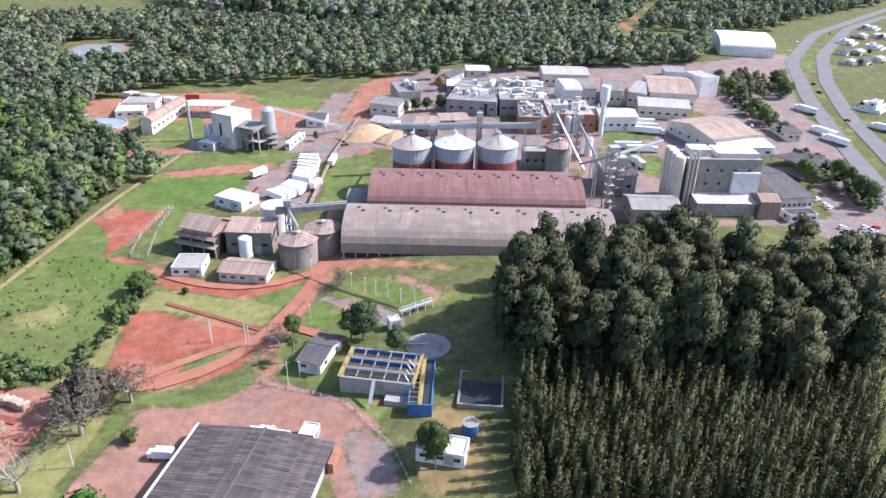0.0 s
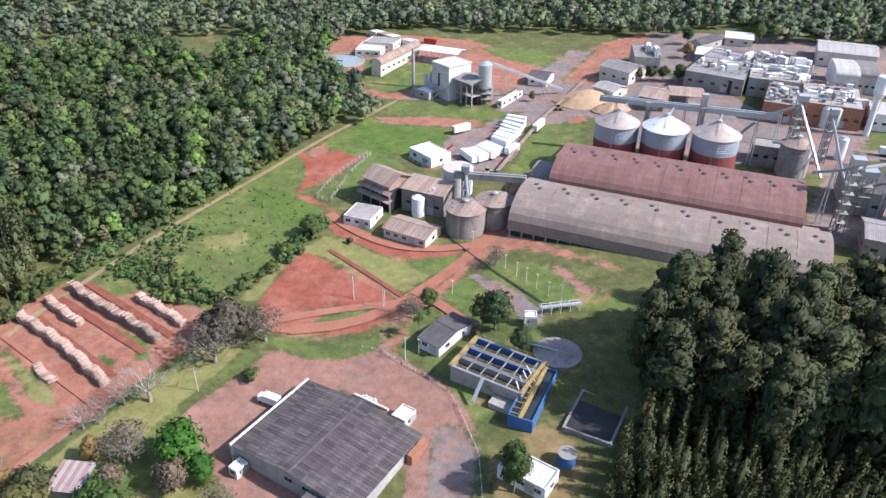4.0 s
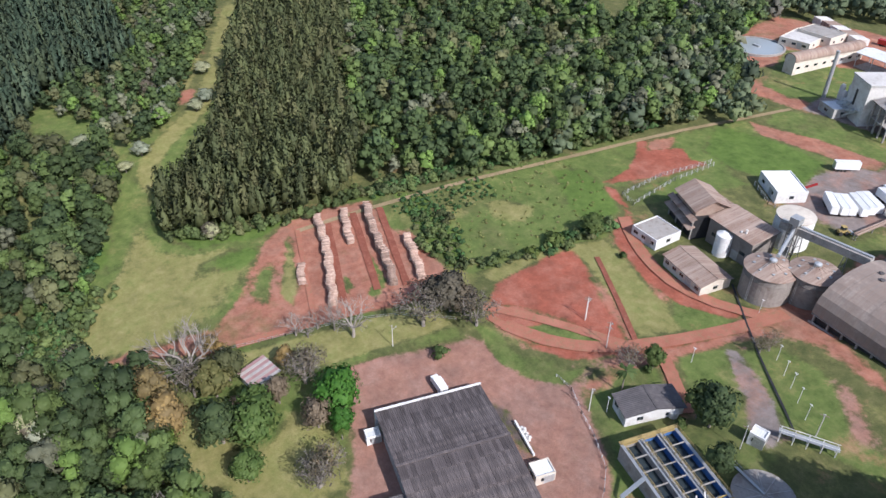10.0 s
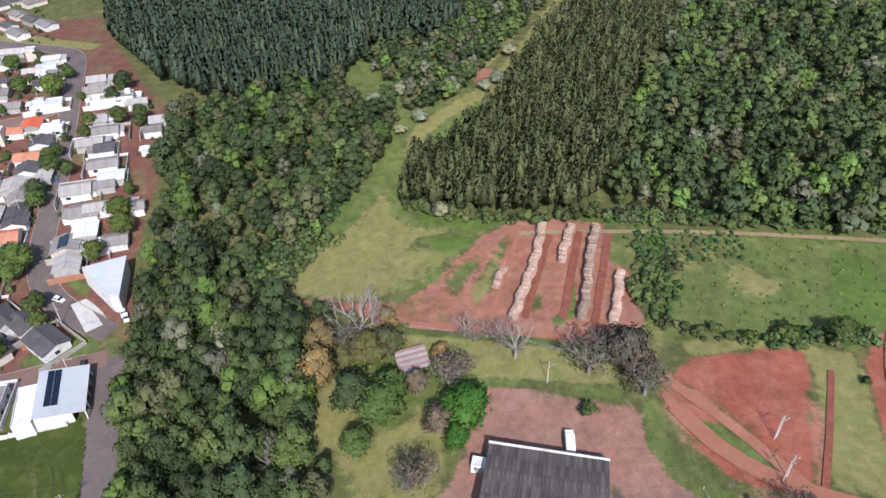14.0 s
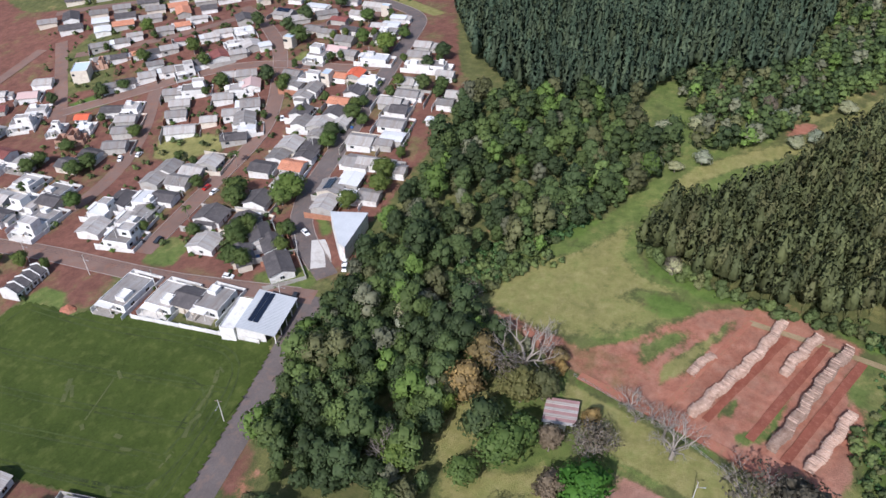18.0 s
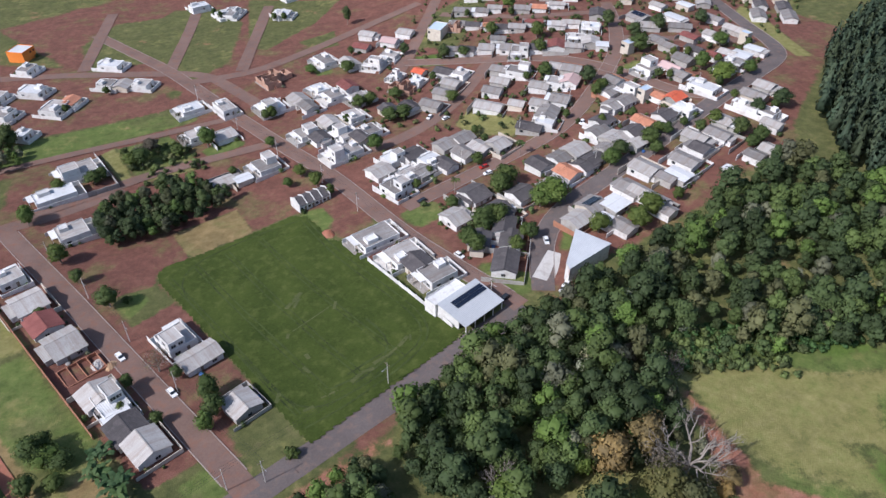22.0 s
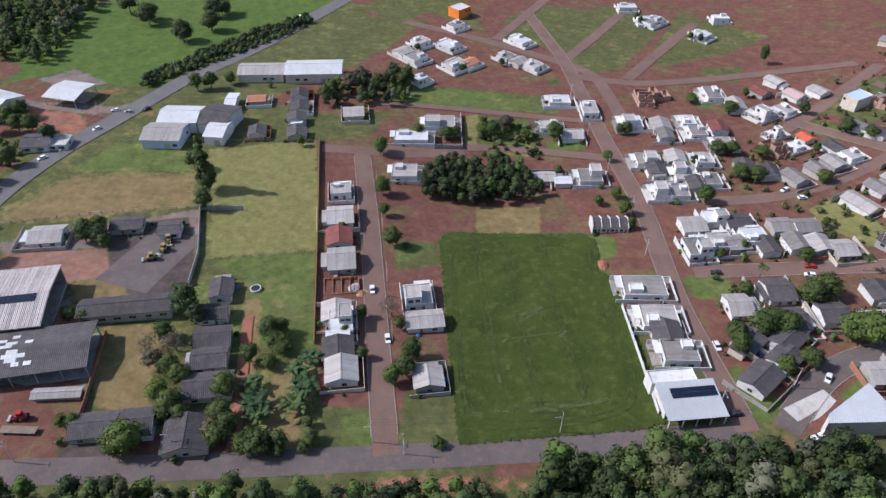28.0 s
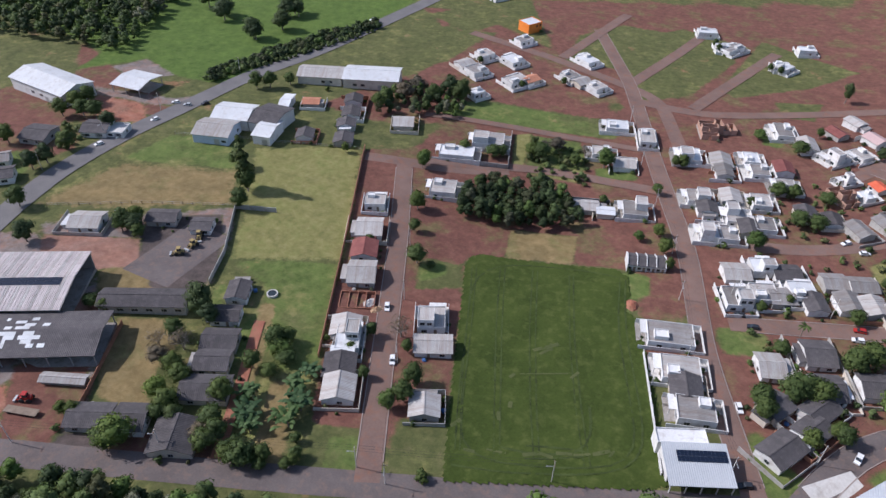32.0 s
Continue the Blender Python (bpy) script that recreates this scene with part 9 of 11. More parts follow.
part("walkway", boxes((-0.6, -hd_ - 0.2, 3.0, 0.6, hd_ + 0.2, 3.2)), M_YELLOW, ct)
for s in (-1, 1):
    bm = bmesh.new()
    for j in range(14):
        by = -hd_ + 2 * hd_ * j / 13
        beam(bm, (s * 0.6, by, 3.2), (s * 0.6, by, 4.2), 0.08)
    beam(bm, (s * 0.6, -hd_, 4.2), (s * 0.6, hd_, 4.2), 0.08)
    part("handrail", bm, M_YELLOW, ct)
for j in range(10):
    by = -hd_ + 1 + 2 * (hd_ - 1) * j / 9
    part("cross_bar", boxes((-hw_, by - 0.1, 3.0, -0.61, by + 0.1, 3.15)), M_YELLOW, ct)
px_, py_, pw_, pd_, pr_ = 11.7, 164.5, 12.7, 15.8, -4.8
pl = thing("drying_pond", px_, py_, pr_, "square dark sludge pond inside a concrete kerb", "pond")
hw_, hd_ = pw_ / 2, pd_ / 2
for q in ((-hw_, -hd_, hw_, -hd_ + 0.6), (-hw_, hd_ - 0.6, hw_, hd_), (-hw_, -hd_ + 0.6, -hw_ + 0.6, hd_ - 0.6), (hw_ - 0.6, -hd_ + 0.6, hw_, hd_ - 0.6)):
    part("kerb", boxes((q[0], q[1], -1.5, q[2], q[3], 0.6)), M_CONC, pl)
part("sludge", boxes((-hw_ + 0.6, -hd_ + 0.6, -1, hw_ - 0.6, hd_ - 0.6, 0.3)), M_DARK, pl)
rt = thing("round_tank", -3.8, 183.9, 0, "round concrete tank with stained domed cover", "tank")
part("wall_ring", turned([(6.8, -2), (6.8, 0.5)], 36), M_CONC, rt)
part("cover", turned([(6.9, 0.503), (6.9, 0.6), (3, 0.75), (0.5, 0.85)], 36), M_CONC, rt)
for k in range(10):
    a = math.pi * k / 5
    bm = bmesh.new()
    beam(bm, (6.4 * math.cos(a), 6.4 * math.sin(a), 0.62), (0.6 * math.cos(a), 0.6 * math.sin(a), 0.9), 0.16)
    part("cover_rib", bm, M_GREYWALL, rt)
part("bridge", boxes((-9, -0.3, 1.0, 0, 0.3, 1.15), (-9, -0.35, 1.9, 0, -0.3, 2.0), (-9, 0.3, 1.9, 0, 0.35, 2.0)), M_STEEL, rt)

# ---- log yard ----
def log_mesh():
    bm = bmesh.new()
    rings(bm, [(0.16, -1.2), (0.15, 0), (0.17, 1.2)], 7)
    me = bpy.data.meshes.new("log")
    bm.to_mesh(me)
    bm.free()
    me.materials.append(M_LOG)
    return me


LOG = log_mesh()


def log_pile(p, q, layers, seed):
    rnd = np.random.RandomState(seed)
    p, q = np.array(p), np.array(q)
    length = np.hypot(*(q - p))
    d = (q - p) / length
    rot = math.degrees(math.atan2(d[1], d[0]))
    mid = (p + q) / 2
    e = thing("log_pile", mid[0], mid[1], rot, "long stack of short pale logs on red earth", "log pile", "log stacks in the yard")
    pieces, zs = [], gz(mid[0], mid[1])
    tops = []
    n, sway = int(length / 0.36), min(0.6, length * 0.014)
    for i in range(n):
        x = -length / 2 + i * 0.36
        w = mid + d * x
        hgt = layers + rnd.randint(-1, 2)
        for j in range(max(2, hgt)):
            off = rnd.normal(0, 0.16) + sway * math.sin(x * 0.11 + seed * 2) + 0.3 * math.sin(x * 0.7 + seed)
            z = gz(w[0], w[1]) - zs + 0.16 + j * 0.31
            xx = x + (0.18 if j % 2 else 0) + rnd.normal(0, 0.03)
            if j == hgt - 1 and len(tops) < 55 and i % 2 == 0:
                tops.append((xx, off, z))
                continue
            r = rnd.uniform(0.12, 0.19)
            c = [(r * math.cos(k * math.pi / 3), r * math.sin(k * math.pi / 3)) for k in range(6)]
            v = np.array([(xx + a, s * 1.2 + off, z + b) for s in (-1, 1) for a, b in c])
            f = np.array([(k, (k + 1) % 6, 6 + (k + 1) % 6, 6 + k) for k in range(6)] + [(0, 3, 2, 1), (0, 5, 4, 3), (6, 7, 8, 9), (6, 9, 10, 11)])
            pieces.append((v, f))
    v, f = joined(pieces)
    tagged(mesh_from("log_bulk", v, f, M_LOG, e), "many short logs stacked crosswise", kind="stuff")
    for x, y, z in tops:
        ob = new("log", LOG)
        ob.parent = e
        ob.matrix_basis = pose(x, y, z, 90, rnd.uniform(-4, 4), rnd.uniform(-5, 5))


log_pile((-162.9, 140.0), (-115.7, 128.2), 8, 1)
log_pile((-162.6, 149.5), (-142.4, 144.3), 7, 2)
log_pile((-160.4, 158.1), (-115.1, 147.0), 9, 3)
log_pile((-136.6, 162.0), (-113.3, 156.5), 7, 4)
log_pile((-140.8, 125.7), (-130.2, 122.5), 3, 5)

# open hut in the garden with red and white roof sheets
hx, hy, hw2, hd2, hr = -97.9, 99.0, 7.8, 7.5, 17.0
hut = thing("garden_hut", hx, hy, hr, "small hut with faded red and white striped roof sheets", "hut")
for k in range(8):
    x0 = -hw2 / 2 - 0.4 + (hw2 + 0.8) * k / 8
    part("roof_sheet", prism(bmesh.new(), [(-hd2 / 2 - 0.6, 2.7), (hd2 / 2 + 0.6, 3.5), (hd2 / 2 + 0.6, 3.58), (-hd2 / 2 - 0.6, 2.78)], x0, x0 + (hw2 + 0.8) / 8 - 0.05), M_FADEDRED if k % 2 == 0 else M_FIBRE_L, hut)
part("wall", boxes((-hw2 / 2, -hd2 / 2, -1, hw2 / 2, hd2 / 2 * 0.5, 2.6)), M_WHITE, hut)

# ---- large buildings round the town ----
def striped_shed(x, y, w, d, rot, h, label, mat_, panels=False):
    e = hall("machine_shed", x, y, w, d, rot, h, "open", mat_, None, label, 1.4, category="shed")
    n = int(w / 1.1)
    for k in range(n):
        for s in (-1, 1):
            x0 = -w / 2 - 0.4 + (w + 0.8) * k / n
            hd = d / 2 + 0.5
            drop = 1.4 * 0.5 / (d / 2)
            part("roof_sheet", prism(bmesh.new(), [(s * hd, h - drop + 0.22), (0, h + 1.62), (0, h + 1.68), (s * hd, h - drop + 0.28)][::s], x0, x0 + (w + 0.8) / n - 0.12), M_STRIPE if k % 3 else M_FIBRE_L, e)
    if panels:
        solar_array(e, w / 2 - 24, -2.2, 20, 2, h + 1.76 - 2.2 * 1.4 / (d / 2), 1.4 / (d / 2), -1)
    part("back_wall", boxes((-w / 2, d / 2 - 0.2, -1.5, w / 2, d / 2, h)), M_GREYWALL, e)
    return e


striped_shed(140.6, 26.2, 56.5, 28.4, -155.9, 7, "large machine shed with a pale ribbed sheet roof", M_FIBRE_L, True)
DS_X, DS_Y, DS_W, DS_D, DS_R = 119.0, 42.7, 63.6, 18.5, -155.1
ds = hall("machine_shed", DS_X, DS_Y, DS_W, DS_D, DS_R, 5, "open", M_FIBRE_D, None, "long dark roofed shed with new white roof sheets", 1.6, category="shed")
rnd2 = random.Random(9)
for k in range(60):
    s = -1 if k % 5 else 1
    bx = rnd2.choice((rnd2.gauss(-8, 6), rnd2.gauss(8, 3), rnd2.uniform(-24, 14)))
    bx = round(max(-25, min(20, bx)) / 1.1) * 1.1
    by = 0.5 + 1.5 * rnd2.randrange(4)
    sl = 1.6 / (DS_D / 2)
    part("new_sheet", prism(bmesh.new(), [(s * by, 5 + 1.6 - by * sl + 0.24), (s * (by + 1.45), 5 + 1.6 - (by + 1.45) * sl + 0.24), (s * (by + 1.45), 5.28 + 1.6 - (by + 1.45) * sl + 0.0008 * k), (s * by, 5.28 + 1.6 - by * sl + 0.0008 * k)][::s], bx, bx + rnd2.choice((1.06, 2.16, 3.26))), M_METALROOF, ds)
hall("long_store", 91.8, 9.6, 28.6, 8.0, -158.2, 4, "gable", M_FIBRE_D, M_GREYWALL, "long low store with a dark roof", 1.3, 6, category="store")
hall("feed_trough", 90.4, 46.3, 13, 3, 18, 1.8, "gable", M_FIBRE_L, M_CONC, "low covered feed trough", 0.5, 0, category="shelter")
hall("poultry_house", 131.8, -177.5, 23.7, 13.7, -163.5, 5, "gable", M_FIBRE_L, M_CREAM, "long low hall with a pale stained roof", 2, 6, category="hall")
hall("poultry_house", 105.1, -185.5, 29.5, 16.6, -162.9, 6, "gable", M_METALROOF, M_CREAM, "long low hall with a bright pale roof", 2, 7, category="hall")
hall("roadside_shed", 211.9, -125.3, 17.3, 17.9, -179.0, 5, "open", M_METALROOF, None, "open roadside shed with a white roof", 1.5, category="shed")
hall("roadside_hall", 246.6, -103.8, 40.2, 18.7, 171.3, 7, "gable", M_METALROOF, M_WHITE, "large white hall with a pale blue-grey roof", 2.5, 6, category="hall")
hall("workshop_hall", 143.9, -115.5, 17.7, 15.3, -167.6, 6, "gable", M_METALROOF, M_WHITE, "white workshop hall with metal roof", 2, 4, category="hall")
hall("workshop_hall", 126.4, -119.8, 13.6, 18.9, -178.3, 6, "gable", M_FIBRE_D, M_WHITE, "workshop hall with a dark roof", 2, 3, category="hall")
hall("workshop_hall", 143.1, -99.3, 17.0, 15.2, -167.6, 5, "gable", M_FIBRE_L, M_BLUEWALL, "pale blue workshop with a light roof", 2, 4, category="hall")
hall("workshop_hall", 121.5, -108.9, 8.4, 15.3, -171.1, 5, "gable", M_METALROOF, M_WHITE, "small white workshop with metal roof", 1.5, 2, category="hall")
hall("roadside_house", 214.1, -63.3, 12.3, 12.6, -166.9, 3.4, "gable", M_FIBRE_D, M_GREYWALL, "grey roadside house with dark roof", 1.4, 2, category="house")
hall("roadside_house", 194.8, -79.0, 11.7, 11.2, -159.6, 3.4, "gable", M_FIBRE_D, M_WHITE, "roadside house with a dark roof", 1.4, 2, category="house")
hall("roadside_house", 185.8, -82.3, 8.0, 9.2, -162.2, 3.2, "flat", M_PALECONC, M_WHITE, "white flat roofed roadside house", windows=2, category="house")
hall("roadside_house", 130.8, -139.6, 4.6, 16.2, -163.6, 3.4, "gable", M_METALROOF, M_WHITE, "small white roofed house", 1.4, 2, category="house")

# corner shop hall with solar panels on its white roof
ox, oy, ow, od, orr = -86.3, 4.7, 16.9, 12.8, -160.1
shop = thing("corner_hall", ox, oy, orr, "white corner hall with solar panels on its roof", "hall")
part("wall", boxes((-ow / 2, -od / 2 + 3.4, -1.5, ow / 2, od / 2, 4.2)), M_WHITE, shop)
part("roof", prism(bmesh.new(), [(-od / 2, 3.9), (od / 2, 5.2), (od / 2, 5.4), (-od / 2, 4.1)], -ow / 2 - 0.4, ow / 2 + 0.4), M_PALEROOF, shop)
# thin dark sheet on the closed wall, put there as shade under the roof
part("front_shade", boxes((-ow / 2 + 0.3, -od / 2 + 3.3, 0, ow / 2 - 0.3, -od / 2 + 3.398, 3.6)), M_DARK, shop, "dark sheet painted as shade in the front")
for k in range(5):
    part("post", boxes((-ow / 2 + 0.2 + (ow - 0.4) * k / 4 - 0.12, -od / 2 + 0.2, -1.5, -ow / 2 + 0.2 + (ow - 0.4) * k / 4 + 0.12, -od / 2 + 0.5, 3.95)), M_WHITE, shop)
part("rear_block", parapet(bmesh.new(), -ow / 2 - 1, od / 2 + 0.1, ow / 2 - 4, od / 2 + 5, -1.5, 5.0), M_WHITE, shop)
sl_ = 1.3 / od
for i in range(13):
    for j in range(2):
        part("solar_panel", boxes((0, 0, 0, 0.98, 1.62, 0.06)), M_SOLAR, shop, m=pose(-ow / 2 + 3.2 + i * 1.04, 0.6 + j * 1.75, 4.0 + (od / 2 + 0.6 + j * 1.75) * sl_ + 0.2, math.degrees(math.atan(sl_))))
part("paving", boxes((-ow / 2, -od / 2 - 2.5, -1, ow / 2, -od / 2 + 3.2, 0.12)), M_PALECONC, shop)

# wedge-shaped white hall by the wood
c0, c1, c2 = Vector((-135.0, -10.7)), Vector((-141.6, 1.1)), Vector((-121.8, 6.7))
wedge = thing("wedge_hall", c0.x, c0.y, 0, "white wedge-shaped hall with a pale blue-grey roof", "hall")
p0, p1, p2 = Vector((0, 0)), c1 - c0, c2 - c0
p3 = p2 + (p0 - p2) * 0.1 + (p1 - p0) * -0.12


def slab(bm, pts, z0, z1):
    lo = [bm.verts.new((p.x, p.y, z0)) for p in pts]
    hi = [bm.verts.new((p.x, p.y, z1)) for p in pts]
    n = len(pts)
    bm.faces.new(hi)
    bm.faces.new(lo[::-1])
    for k in range(n):
        bm.faces.new((lo[k], lo[(k + 1) % n], hi[(k + 1) % n], hi[k]))
    bmesh.ops.recalc_face_normals(bm, faces=bm.faces[:])
    return bm


part("wall", slab(bmesh.new(), [p0, p3, p2, p1], -2, 7.0), M_WHITE, wedge)
part("roof", slab(bmesh.new(), [p0 * 1.0, p3 * 1.02, p2 * 1.03, p1 * 1.03], 7.003, 7.4), M_PALEROOF, wedge)
for k in range(6):
    f0 = p2.lerp(p1, (k + 0.2) / 6)
    f1 = p2.lerp(p1, (k + 0.7) / 6)
    bm = bmesh.new()
    beam(bm, (f0.x, f0.y, 3.5), (f1.x, f1.y, 3.5), 0.12)
    part("wall_strip", bm, M_GREYWALL, wedge)
part("pink_corner", slab(bmesh.new(), [p2 * 1.0, p2 * 0.99 + p3 * 0.03, p2 * 0.86 + p3 * 0.16, p2 * 0.9 + p1 * 0.07], 4.2, 7.01), M_PINK, wedge, "faded pink sign corner")
fc = thing("forecourt", -122.7, -4.8, 0, "pale concrete forecourt beside the wedge hall", "paving", kind="structure")
part("slab_piece", boxes((-7, -4, -1, 9, 3, 0.14)), M_PALECONC, fc, m=pose(0, 0, 0, 0, 0, 40))


# ---- crop field ----
def drape(name, flat, step, lift, rough_, material, label, category, kind="stuff"):
    poly = pairs(flat)
    xs, ys = [p[0] for p in poly], [p[1] for p in poly]
    ax_, ay_ = np.arange(min(xs), max(xs) + step, step), np.arange(min(ys), max(ys) + step, step)
    cx, cy = np.meshgrid(ax_, ay_, indexing="ij")
    rnd = np.random.RandomState(3)
    z = gz(cx, cy) + lift + rnd.normal(0, rough_, cx.shape)
    m_ = len(ay_)
    i, j = np.meshgrid(np.arange(len(ax_) - 1), np.arange(m_ - 1), indexing="ij")
    i, j = i.ravel(), j.ravel()
    ok = inside(ax_[i] + step / 2, ay_[j] + step / 2, poly)
    a = (i * m_ + j)[ok]
    jit = rnd.uniform(-0.25, 0.25, (2, *cx.shape)) * step
    v = np.stack([(cx + jit[0]).ravel(), (cy + jit[1]).ravel(), z.ravel()], 1)
    return tagged(mesh_from(name, v, np.stack([a, a + m_, a + m_ + 1, a + 1], 1), material), label, category, kind=kind)


FIELD = [(3.9, -60.1), (4.0, -67.2), (1.2, -69.9), (-49.1, -80.7), (-54.1, -77.5), (-56.4, -67.7), (-56.7, -57.4), (-61.7, -53.5), (-71.8, -22.4), (-80.7, 11.0), (-75.7, 14.7), (-24.8, 33.5), (-21.8, 24.4), (-11.2, -10.0)]
drape("crop_field", [c for p in FIELD for c in p], 0.8, 0.3, 0.07, M_CROP, "dark green field of young cereal", "crop field")
strip("tramline", [(1.6, -61.7), (-7.9, -30.9), (-17.0, 2.1), (-24.0, 22.7)], 0.5, M_TRAM, "flattened wheel line through the crop", "wheel track", lift=0.37, kind="stuff")
strip("tramline", [(0.1, -62.2), (-9.4, -31.4), (-18.4, 1.7), (-25.3, 22.4)], 0.5, M_TRAM, "flattened wheel line through the crop", "wheel track", lift=0.37, kind="stuff")
strip("tramline", [(-8.5, -65.0), (-17.1, -33.5), (-27.6, -0.7), (-34.4, 20.0)], 0.5, M_TRAM, "flattened wheel line through the crop", "wheel track", lift=0.37, kind="stuff")
strip("tramline", [(-10.2, -65.5), (-19.0, -34.0), (-29.3, -1.2), (-36.0, 19.6)], 0.5, M_TRAM, "flattened wheel line through the crop", "wheel track", lift=0.37, kind="stuff")
strip("tramline", [(-20.2, -68.2), (-28.0, -36.4), (-37.8, -3.4), (-44.9, 17.3)], 0.5, M_TRAM, "flattened wheel line through the crop", "wheel track", lift=0.37, kind="stuff")
strip("tramline", [(-22.0, -68.6), (-30.0, -36.9), (-39.5, -3.8), (-46.6, 16.8)], 0.5, M_TRAM, "flattened wheel line through the crop", "wheel track", lift=0.37, kind="stuff")
strip("tramline", [(-33.5, -71.3), (-41.0, -39.5), (-50.6, -6.6), (-58.3, 13.9)], 0.5, M_TRAM, "flattened wheel line through the crop", "wheel track", lift=0.37, kind="stuff")
strip("tramline", [(-35.0, -71.6), (-42.5, -39.9), (-52.2, -7.0), (-59.9, 13.5)], 0.5, M_TRAM, "flattened wheel line through the crop", "wheel track", lift=0.37, kind="stuff")
strip("tramline", [(-51.6, -75.5), (-53.4, -69.1), (-53.7, -52.6), (-58.7, -37.0), (-66.9, -10.6), (-72.4, 5.9), (-73.3, 8.6), (-69.4, 11.7), (-52.2, 16.9), (-36.9, 23.0), (-29.2, 25.6), (-26.2, 24.9), (-24.4, 21.5), (-14.7, -8.1), (-0.6, -54.4), (1.0, -64.0), (-6.0, -68.4), (-49.3, -78.3), (-51.6, -75.5)], 0.55, M_TRAM, "flattened wheel line through the crop", "wheel track", lift=0.37, kind="stuff")
strip("tramline", [(-53.8, -75.1), (-55.4, -58.3), (-61.1, -37.6), (-69.5, -11.2), (-75.3, 7.4), (-72.5, 11.8), (-52.4, 19.6), (-29.7, 28.0), (-24.8, 27.8)], 0.55, M_TRAM, "flattened wheel line through the crop", "wheel track", lift=0.37, kind="stuff")
strip("tramline", [(-54.9, -7.7), (-61.3, 9.8), (-58.1, 11.1), (-40.8, 16.8), (-36.3, 19.5), (-34.2, 16.8)], 0.7, M_TRAM, "flattened wheel line through the crop", "wheel track", lift=0.37, kind="stuff")
strip("tramline", [(-40.4, 14.0), (-51.4, 9.6), (-63.5, 5.9), (-66.0, 7.5), (-61.4, 12.0), (-51.7, 12.7), (-42.6, 17.9)], 0.6, M_TRAM, "flattened wheel line through the crop", "wheel track", lift=0.37, kind="stuff")
rnd = random.Random(19)
for x, y, reach, turn_ in ((-27.6, 21.5, 4, 20), (-34.5, 19.0, 5, 10), (-43.4, 15.6, 5, 25), (-47.5, 14.6, 4, 5), (-52.5, 12.2, 5, 30), (-57.0, 10.4, 4, 15), (-61.2, 7.8, 5, 40), (-64.5, 7.4, 3, 80), (-29.7, -11.0, 3, 60), (-36.2, -25.5, 5, 70), (-37.6, -29.0, 4, 95), (-32.9, 0.8, 3, 80), (-31.0, 6.0, 4, 110), (-47.8, -18.8, 3, 60), (-21.0, 14.0, 4, 75)):
    an = radians(turn_)
    line = [(x + f * reach * math.cos(an) + rnd.uniform(-0.7, 0.7), y + f * reach * math.sin(an) + rnd.uniform(-0.7, 0.7)) for f in (-0.5, -0.2, 0.1, 0.5)]
    strip("lodged_crop", line, rnd.uniform(0.7, 1.5), M_CROPPALE, "patch of pale flattened crop", "lodged crop", lift=0.38, kind="stuff")
strip("tramline", [(-31.9, -12.7), (-46.7, -19.2)], 0.5, M_CROPPALE, "flattened wheel line through the crop", "wheel track", lift=0.37, kind="stuff")
strip("tramline", [(-32.8, -24.7), (-39.6, -31.1)], 1.6, M_CROPPALE, "flattened wheel line through the crop", "wheel track", lift=0.37, kind="stuff")


# ---- single trees ----
PROTO = {}


